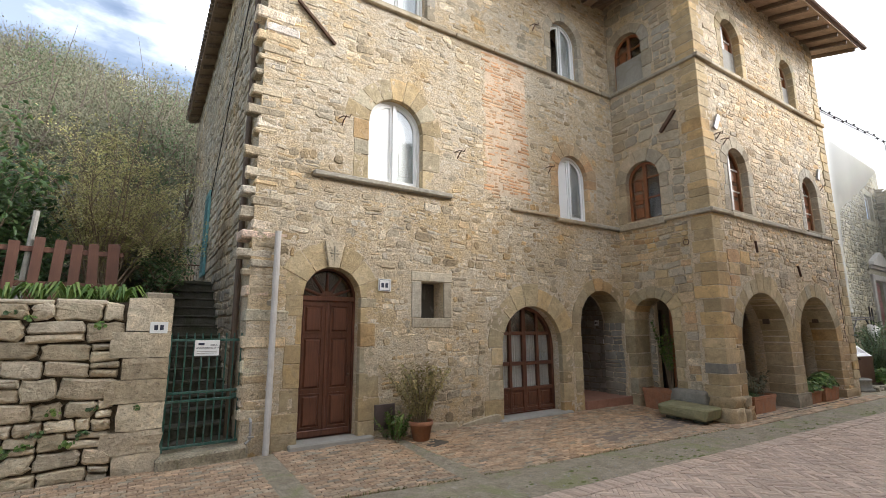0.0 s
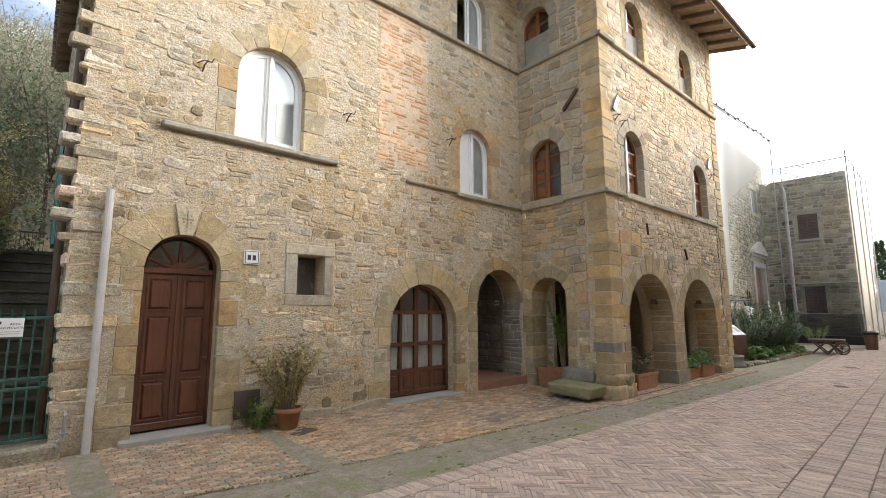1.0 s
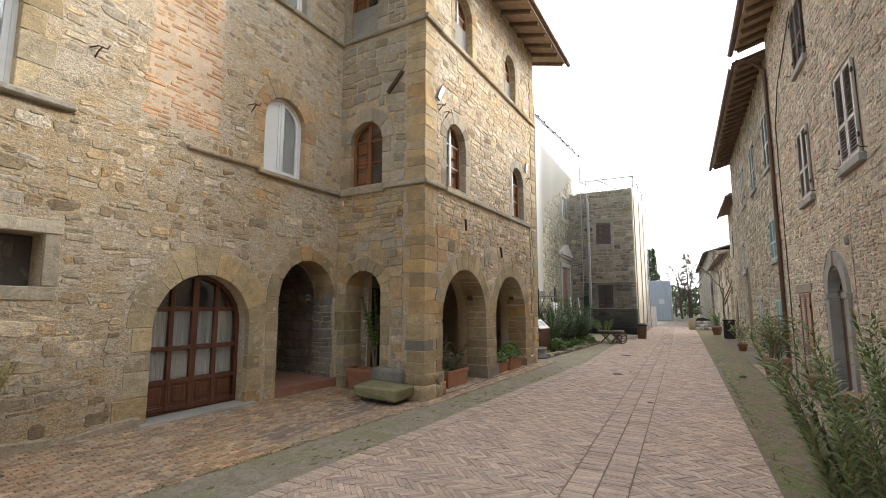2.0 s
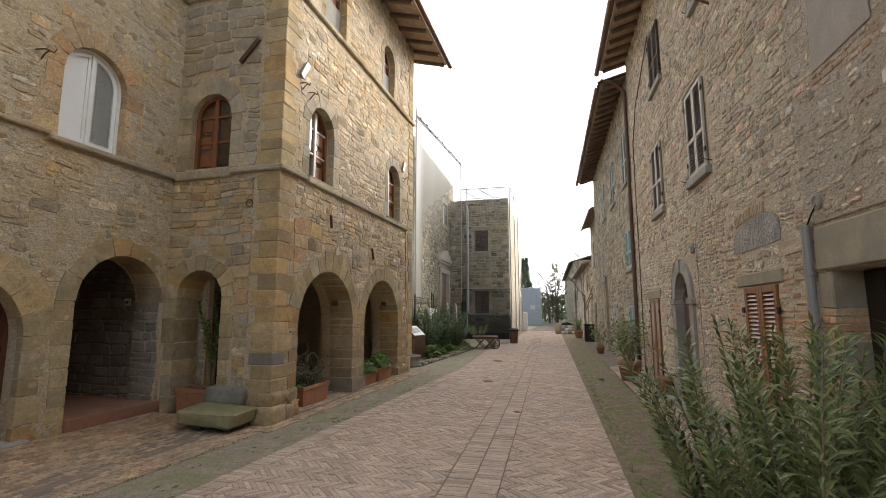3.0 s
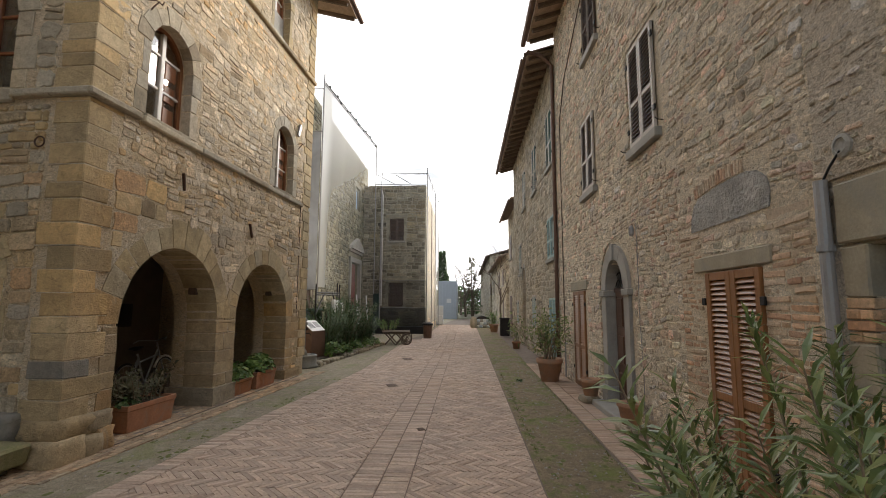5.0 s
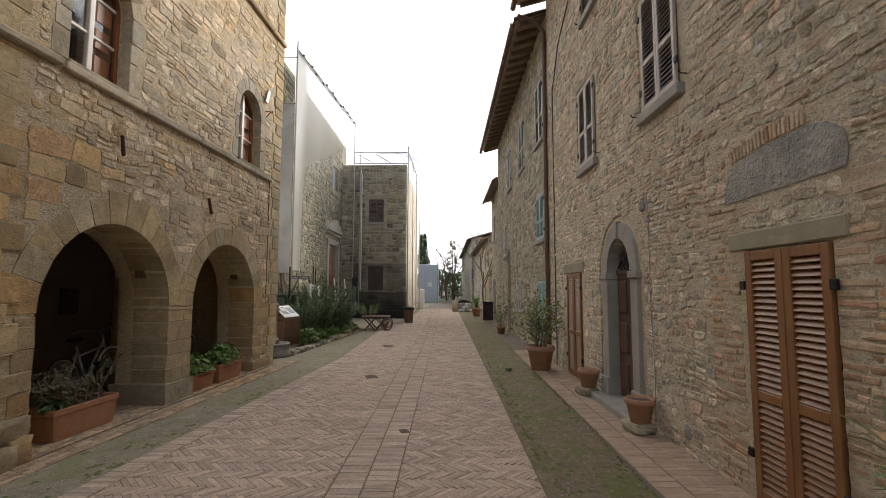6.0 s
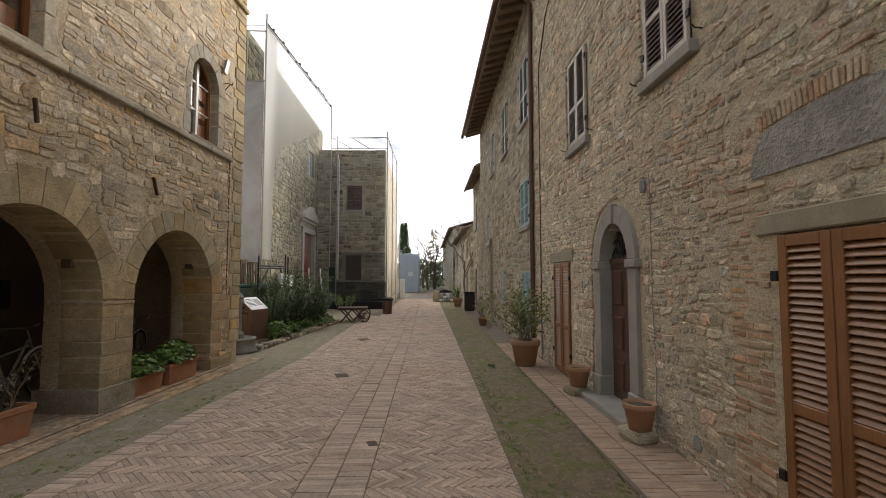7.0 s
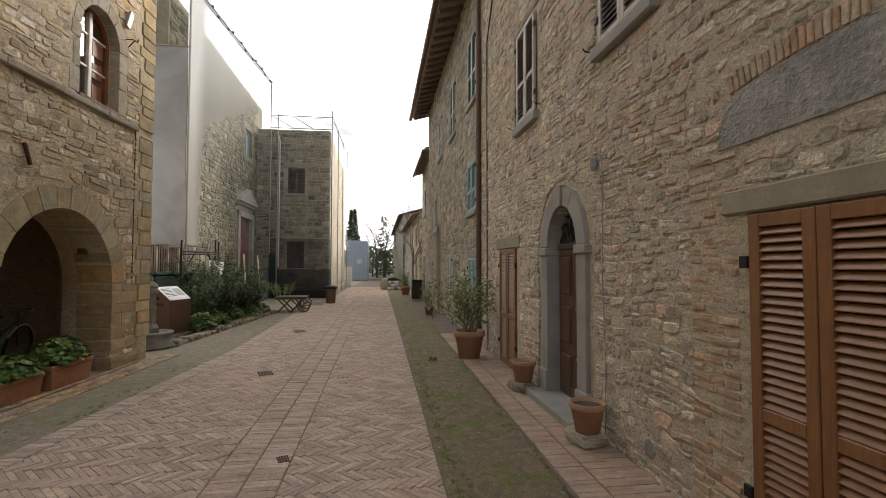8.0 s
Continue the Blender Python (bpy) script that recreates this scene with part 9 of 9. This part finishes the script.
for x, y, zt in ((21.18, 5.55, 10.5), (31.55, 5.55, 11.3), (31.68, 2.44, 9.9), (35.0, 2.40, 9.8), (38.5, 2.40, 10.0), (42.6, 2.40, 10.4), (21.18, 8.2, 10.2), (31.62, 5.2, 9.6)):
    part("upright", tube([(x, y, 0.0), (x, y, zt)], 0.03, 8), M_ZINC, scaf)
for a, b in (((21.18, 5.55, 10.1), (31.55, 5.55, 11.15)), ((31.68, 5.55, 9.55), (31.68, 2.44, 9.55)), ((31.68, 2.42, 9.55), (42.6, 2.42, 10.25)), ((31.68, 5.55, 8.9), (31.68, 2.44, 8.9)), ((21.18, 5.55, 8.2), (21.18, 10.5, 8.2)), ((21.18, 5.55, 9.9), (21.18, 10.5, 9.9)), ((21.18, 5.55, 2.2), (21.18, 10.5, 2.2)), ((31.55, 5.55, 8.9), (29.5, 5.60, 8.2)), ((31.72, 5.5, 9.5), (31.72, 4.4, 8.9)), ((31.72, 4.4, 9.5), (31.72, 3.4, 8.9))):
    part("ledger", tube([a, b], 0.024, 8), M_ZINC, scaf)
g = group_at("white_downpipe", pose(31.66, 5.12, 0), "pale downpipe before the stone house", "drainpipe", "drainpipes")
part("pipe", tube([(0, 0, 1.6), (0, 0, 8.2), (0.05, 0.12, 8.6)], 0.045, 8), M_PIPE, g)

# platform with stored boards before the church
g = group_at("site_table", pose(20.6, 6.0, 0), "green-grey site platform with stacked boards", "platform")
part("deck", box(-1.3, 1.3, -0.5, 0.9, 1.42, 1.50, 0.008), M_GREEN, g)
for x in (-1.2, 1.2):
    for y in (-0.4, 0.8):
        part("leg", box(x - 0.03, x + 0.03, y - 0.03, y + 0.03, 0, 1.42), M_BLACK, g)
part("skirt", box(-1.27, 1.27, -0.46, 0.86, 0.05, 1.40, 0.03), M_TARP, g, "dark green tarpaulin skirt")
rnd = random.Random(3)
bd = group_at("stored_boards", pose(20.6, 6.0, 1.50), "row of weathered planks standing on the platform", "boards")
for k in range(14):
    part("plank", box(-0.72 + 0.14 * k, -0.72 + 0.14 * k + 0.09, -0.1, 0.25, 0, rnd.uniform(0.62, 0.82), 0.004), (M_OLDWOOD, M_COPPER, M_LINTEL, M_OLDWOOD, M_RUST)[k % 5], bd)
g = group_at("barrier", pose(21.45, 5.2, 0.0), "black steel site barrier with crossed struts", "barrier")
for a, b in (((-1.45, 0, 0), (-1.45, 0, 2.35)), ((1.45, 0, 0), (1.45, 0, 2.45)), ((-1.45, 0, 2.05), (1.45, 0, 2.10)), ((-1.45, 0, 1.98), (1.45, 0, 2.03)), ((-1.45, 0, 1.3), (-0.5, 0, 2.05)), ((1.45, 0, 1.3), (0.5, 0, 2.05)), ((1.15, 0, 1.6), (1.15, 0, 2.5))):
    part("bar", tube([a, b], 0.025, 6), M_BLACK, g)
tagged(part("white_board", box(-0.75, 0.75, -0.02, 0.02, 0.1, 1.80, 0.005, 0.06, 4), M_SIGN, m=pose(22.1, 5.05, 0, 0, 4, 0)), "pale board leaning in the bed", "board")
for x, y in ((25.3, 4.9), (27.35, 4.9)):
    tagged(part("site_pole", tube([(x, y, 0), (x + 0.1, y + 0.2, 2.1)], 0.03, 8), M_SIGN), "pale pole leaning before the church", "pole", "site poles")

M_PALEBLUE = m_plain("pale_blue_grey_sheet", (0.50, 0.55, 0.60), 0.5, 0.06, 2.0, 40, 0.1)

tagged(part("foot_beam", box(31.30, 31.66, 2.50, 5.35, 0.0, 0.42, 0.02), M_BLACK), "low black beam along the foot of the scaffold", "beam")
tagged(part("dark_sheet", box(31.45, 31.55, 5.20, 5.55, 0.0, 2.3, 0.03, 0.02, 2), M_TARP), "dark sheet hung on the scaffold corner", "sheet")

# handcart with a plant
g = group_at("wooden_cart", pose(24.45, 3.10, 0.0, 0, 0, 6), "old wooden handcart with crossed legs", "cart")
part("bed", box(-0.55, 0.55, -0.55, 0.55, 0.46, 0.52, 0.01), M_OLDWOOD, g)
for k in range(6):
    part("plank", box(-0.60 + 0.2 * k, -0.42 + 0.2 * k, -0.57, 0.57, 0.52, 0.545, 0.004), M_OLDWOOD, g)
for x in (-0.55, 0.55):
    for y0, y1 in ((-0.45, 0.0), (0.0, -0.45), (0.0, 0.45), (0.45, 0.0)):
        part("leg", tube([(x, y0, 0.0), (x, y1, 0.48)], 0.028, 6), M_OLDWOOD, g)
    wh = part("wheel", tube([(x * 1.2, -0.44 + 0.22 * math.cos(q), 0.24 + 0.22 * math.sin(q)) for q in np.linspace(0, 2 * math.pi, 19)], 0.022, 6), M_OLDWOOD, g)
    for q in range(4):
        part("spoke", tube([(x * 1.2, -0.44 - 0.22 * math.cos(q * math.pi / 4), 0.24 - 0.22 * math.sin(q * math.pi / 4)), (x * 1.2, -0.44 + 0.22 * math.cos(q * math.pi / 4), 0.24 + 0.22 * math.sin(q * math.pi / 4))], 0.011, 5), M_OLDWOOD, wh)
g = group_at("cart_plant", pose(24.4, 3.40, 0.55), "green leafy plant standing on the cart", "plant", "plants in the pots")
lance_bush(g, 71, 16, 0.3, 0.5, 0.5, 22, 0.14, 0.035, M_GERAN, M_TWIG, start=0.1)
g = group_at("litter_bin", pose(27.9, 2.05, 0.0), "rust-brown litter bin with a dark lid", "bin")
part("bin_body", lathe([(0.20, 0), (0.24, 0.62), (0.22, 0.64)], 16), M_COPPER, g)
part("lid", lathe([(0.27, 0.64), (0.28, 0.72), (0.20, 0.78)], 16), M_BLACK, g)
for k, (x, z) in enumerate(((44.5, 0.0), (44.5, 0.79))):
    tagged(part("white_crate", box(-0.6, 0.6, -0.5, 0.5, z + 0.01, z + 0.8, 0.03), M_SIGN, m=pose(x, 2.6, 0, 0, 0, 5 * k)), "pale wrapped crate standing at the street", "crate", "pale crates")
g = group_at("site_container", pose(60, 2.35, 0), "pale blue-grey site container at the street end", "container")
part("container_body", box(0, 8, -1.1, 1.15, 0, 4.5, 0.03), M_PALEBLUE, g)
for k in range(7):
    part("rib", box(-0.05, 0.0, -1.05 + 0.33 * k, -1.0 + 0.33 * k, 0.1, 4.4, 0.01), M_PALEBLUE, g)
part("mark", box(-0.06, -0.05, -0.45, 0.1, 1.9, 2.4), M_SIGN, g)

# lamp string along the scaffold's top rail
a, b = Vector((21.18, 5.50, 10.12)), Vector((31.55, 5.50, 11.2))
g = group_at("light_string", pose(0, 0, 0), "black festoon cable with small lamps along the scaffold", "light string")
pts = [a.lerp(b, t) for t in np.linspace(0, 1, 20)]
part("cable", tube(pts, 0.02, 5), M_BLACK, g)
for k, p in enumerate(pts[1:-1]):
    if k % 3 != 1:
        part("lamp", lathe([(0.02, 0.06), (0.045, 0.03), (0.05, 0.0), (0.02, -0.05)], 8, tuple(p + Vector((0, 0, 0.06 * (-1) ** k)))), M_BLACK, g)

# ---- the far end of the street ----
def far_house(name, x0, x1, y, z, label, seed, windows):
    g = group_at(name, pose(0, y, 0, 0, 0, 180), label, "house", "houses of the street")
    part("wall", box(-x1, -x0, 0, 6, -0.2, z), M_MORTAR_B, g)
    V, F = [], []
    st = courses(seed, -x1, -x0, 0.1, z, [(w[0] - 0.1, w[1] + 0.1, w[2] - 0.1, w[3] + 0.1, 0) for w in windows], (0.16, 0.3), (0.25, 0.6), 0.03, 0.02, 0.05, 0.2, 0.1)
    for s, (vs, fs) in st:
        k = len(V)
        V += vs
        F += [[i + k for i in f] for f in fs]
    part("rubble", (V, F), M_ROWSTONE_B, g)
    st = courses(seed + 1, 0, 6.0, 0.1, z, [], (0.16, 0.3), (0.25, 0.6), 0.03, 0.02, 0.05, 0.2, 0.1)
    V, F = [], []
    for s, (vs, fs) in st:
        k = len(V)
        V += vs
        F += [[i + k for i in f] for f in fs]
    part("end_rubble", (V, F), M_ROWSTONE_B, g, m=pose(-x0, 0, 0, 0, 0, 90))
    for w in windows:
        wd = part("window", box(w[0], w[1], -0.035, 0.0, w[2], w[3], 0.006), M_BROWNLOUVRE, g)
        part("sill", box(w[0] - 0.1, w[1] + 0.1, -0.10, 0.0, w[2] - 0.12, w[2] - 0.005, 0.008), M_DRESSED, wd)
    bm = bmesh.new()
    add_box(bm, -x1 - 0.15, -x0 + 0.15, -0.45, 3.4, 0.0, 0.12, 0.01)
    part("roof", bm, M_TILE, g, m=pose(0, 0, z - 0.15, 16))
    bm = bmesh.new()
    add_box(bm, -x1 - 0.15, -x0 + 0.15, -3.4, 0.2, 0.0, 0.12, 0.01)
    part("roof_back", bm, M_TILE, g, m=pose(0, 6.4, z - 0.15, -16))
    part("gutter", tube([(-x1 - 0.15, -0.52, z - 0.30), (-x0 + 0.15, -0.52, z - 0.30)], 0.07, 8), M_COPPER, g)
    return g


far_house("row_house", 27.6, 33.5, -2.55, 7.2, "narrow rubble house with brown shutters and a low roof", 301, [(-29.5, -28.6, 4.4, 5.8), (-32.5, -31.6, 4.4, 5.8), (-29.6, -28.6, 0.2, 2.2), (-32.6, -31.6, 0.2, 2.2)])
far_house("row_house", 38.0, 56.0, -2.75, 5.4, "low rubble house with a tiled roof", 305, [(-41.0, -40.0, 3.2, 4.4), (-45.0, -44.0, 3.2, 4.4), (-41.0, -40.0, 0.2, 2.2)])
far_house("row_house", 57.0, 92.0, -2.6, 7.4, "long rubble house farther down the street", 309, [(-52.0, -51.0, 2.8, 4.0), (-57.0, -56.0, 2.8, 4.0)])
tagged(part("chimney", box(-0.25, 0.25, -0.25, 0.25, 0, 1.3, 0.02), M_BRICKOLD, m=pose(38.8, -5.0, 5.9)), "small brick chimney on a low roof", "chimney")


pile = group_at("covered_stack", pose(39.5, -1.13, 0), "stack of pale sacks under a dark tarpaulin", "sacks")
rnd = random.Random(44)
for k in range(12):
    z = 0.20 * (k // 4)
    y = (-0.42, -0.14, 0.14, 0.42)[k % 4] * (1 - 0.12 * (k // 4)) + rnd.uniform(-0.03, 0.03)
    bm = box(-0.34, 0.34, y - 0.15, y + 0.15, z, z + 0.21, 0.06, 0.02, k)
    smooth(part("sack", bm, (M_SIGN, M_PLINTH, M_PALEBLUE)[k % 3], pile))
bm = bmesh.new()
prism(bm, [(-0.58, 0.46), (-0.42, 0.72), (0.0, 0.86), (0.38, 0.80), (0.56, 0.50), (0.40, 0.64), (-0.40, 0.64)], -0.30, 0.30)
part("tarpaulin", bm, M_DARKWOOD, pile, m=pose(0, 0, 0, 0, 0, 90))
tagged(smooth(part("rubble_bag", lathe([(0.20, 0), (0.27, 0.25), (0.25, 0.55), (0.17, 0.78), (0.06, 0.80)], 12), M_LINTEL, m=pose(39.2, -0.42, 0))), "tall beige rubble bag beside the sacks", "bag")
g = group_at("wheelie_bin", pose(29.2, -1.9, 0.0), "dark wheeled bin beside the wall", "bin")
part("bin_body", box(-0.25, 0.25, -0.25, 0.25, 0.06, 0.92, 0.04), M_DARKWOOD, g)
part("lid", box(-0.28, 0.28, -0.28, 0.28, 0.92, 1.0, 0.03), M_BLACK, g)
round_pot("flower_pot", 33.6, -1.6, 0.0, 0.3, 0.5, M_TERRAPALE, "large terracotta pot beside the street")
g = group_at("potted_shrub", pose(33.6, -1.6, 0.45), "yellow-green shrub in a large pot", "plant", "plants in the pots")
lance_bush(g, 81, 22, 0.3, 0.9, 0.3, 24, 0.16, 0.04, M_GERAN, M_TWIG, start=0.05)


def bare_tree(name, x, y, seed, h, label, leafy=None, spread=0.5, levels=5, r=0.14, group="street trees"):
    """A bare tree: a tapered trunk that forks into ever thinner limbs."""
    g = group_at(name, pose(x, y, 0), label, "tree", group)
    rnd = random.Random(seed)
    bm = bmesh.new()
    tips = []

    def limb(p, d, L, rr, lv):
        mid = p + d * L * 0.5 + Vector((rnd.uniform(-1, 1), rnd.uniform(-1, 1), 0)) * L * 0.06
        e = p + d * L
        add_tube(bm, [p, mid, e], [rr, rr * 0.82, rr * 0.62], 6 if lv > 2 else 4, False)
        if lv == 0:
            tips.append((p, e))
            return
        for k in range(3 if lv < levels else 4):
            nd = (d + Vector((rnd.uniform(-1, 1), rnd.uniform(-1, 1), rnd.uniform(-0.15, 0.5))) * spread * 1.5).normalized()
            limb(p + d * L * rnd.uniform(0.55, 1.0), nd, L * rnd.uniform(0.55, 0.8), rr * 0.55, lv - 1)
    limb(Vector((0, 0, -0.1)), Vector((0.02, 0.02, 1)).normalized(), h * 0.34, r, levels)
    smooth(part("trunk", bm, M_BARK, g))
    if leafy:
        V, F = [], []
        for p, e in tips:
            for q in range(3):
                dd = Vector((rnd.uniform(-1, 1), rnd.uniform(-1, 1), rnd.uniform(-1, 1))).normalized()
                add_leaf(V, F, p.lerp(e, rnd.random()), dd, dd.orthogonal().normalized(), 0.3, 0.16, 0.1)
        tagged(part("crown", (V, F), leafy, g), kind="stuff")
    return g


bare_tree("bare_tree", 36.2, -2.3, 5, 8.5, "bare winter tree beside the row", spread=0.6, levels=5, r=0.075)
bare_tree("bare_tree", 74.0, 0.2, 6, 10.0, "bare winter tree at the street end", spread=0.5, levels=4, r=0.18)
bare_tree("bare_tree", 80.0, -1.0, 7, 11.0, "bare winter tree at the street end", spread=0.5, levels=4, r=0.18)
for k, (x, y, h) in enumerate(((76.0, 2.6, 6.5), (86.0, 1.0, 6.0))):
    bare_tree("leafy_tree", x, y, 60 + k, h, "loose grey-green tree at the street end", M_OLIVE, spread=0.55, levels=4, r=0.16)
bare_tree("bare_tree", 84.0, 3.5, 8, 8.0, "bare winter tree at the street end", spread=0.5, levels=4, r=0.18)


def conifer(x, y, h, seed, label, wide=0.2, twigs=11, leaf=M_DARKLEAF):
    g = group_at("conifer", pose(x, y, 0), label, "tree", "conifers at the street end")
    rnd = random.Random(seed)
    part("trunk", tube([(0, 0, -0.1), (0, 0, h * 0.95)], [0.16, 0.02], 8), M_BARK, g)
    V, F = [], []
    z = h * 0.12
    while z < h:
        L = (h - z) * wide * rnd.uniform(0.7, 1.15) + 0.15
        for k in range(twigs):
            a = rnd.uniform(0, 6.28)
            for q in range(16):
                t = rnd.random()
                p = Vector((math.cos(a) * L * t, math.sin(a) * L * t, z - 0.25 * L * t + rnd.uniform(-0.1, 0.1)))
                dd = Vector((math.cos(a) + rnd.uniform(-0.6, 0.6), math.sin(a) + rnd.uniform(-0.6, 0.6), rnd.uniform(-0.4, 0.3))).normalized()
                add_leaf(V, F, p, dd, dd.orthogonal().normalized(), 0.4, 0.13, 0.2)
        z += h * 0.026
    tagged(part("crown", (V, F), leaf, g), kind="stuff")


conifer(72.0, 3.6, 9.6, 1, "dark narrow conifer behind the container", 0.21)
conifer(78.0, -0.75, 9.3, 2, "loose grey-green conifer at the street end", 0.22, 2, M_OLIVE)
# hedge and fence that close the street
rnd = random.Random(17)
V, F = [], []
for k in range(9000):
    x, y = rnd.uniform(92, 96), rnd.uniform(-14, 16)
    z = rnd.uniform(0, 1) ** 0.8 * (4.6 + 1.8 * noise.noise((y * 0.3, 0, 3)))
    dd = Vector((rnd.uniform(-1, 1), rnd.uniform(-1, 1), rnd.uniform(-1, 1))).normalized()
    add_leaf(V, F, Vector((x, y, z)), dd, dd.orthogonal().normalized(), 0.5, 0.3, 0.1)
tagged(part("far_hedge", (V, F), M_DARKLEAF), "dark hedge closing the street end", "hedge", kind="stuff")
g = group_at("far_fence", pose(88, 0, 0), "pale wooden fence at the street end", "fence")
for k in range(9):
    part("post", box(-0.06, 0.06, -5 + 1.25 * k, -4.88 + 1.25 * k, 0, 1.4), M_LINTEL, g)
for z in (0.6, 1.1):
    part("rail", box(-0.03, 0.03, -5, 5.2, z, z + 0.12), M_LINTEL, g)

# ---- stones, bricks and other pieces of the walls ----
lay_all()
pave_all()
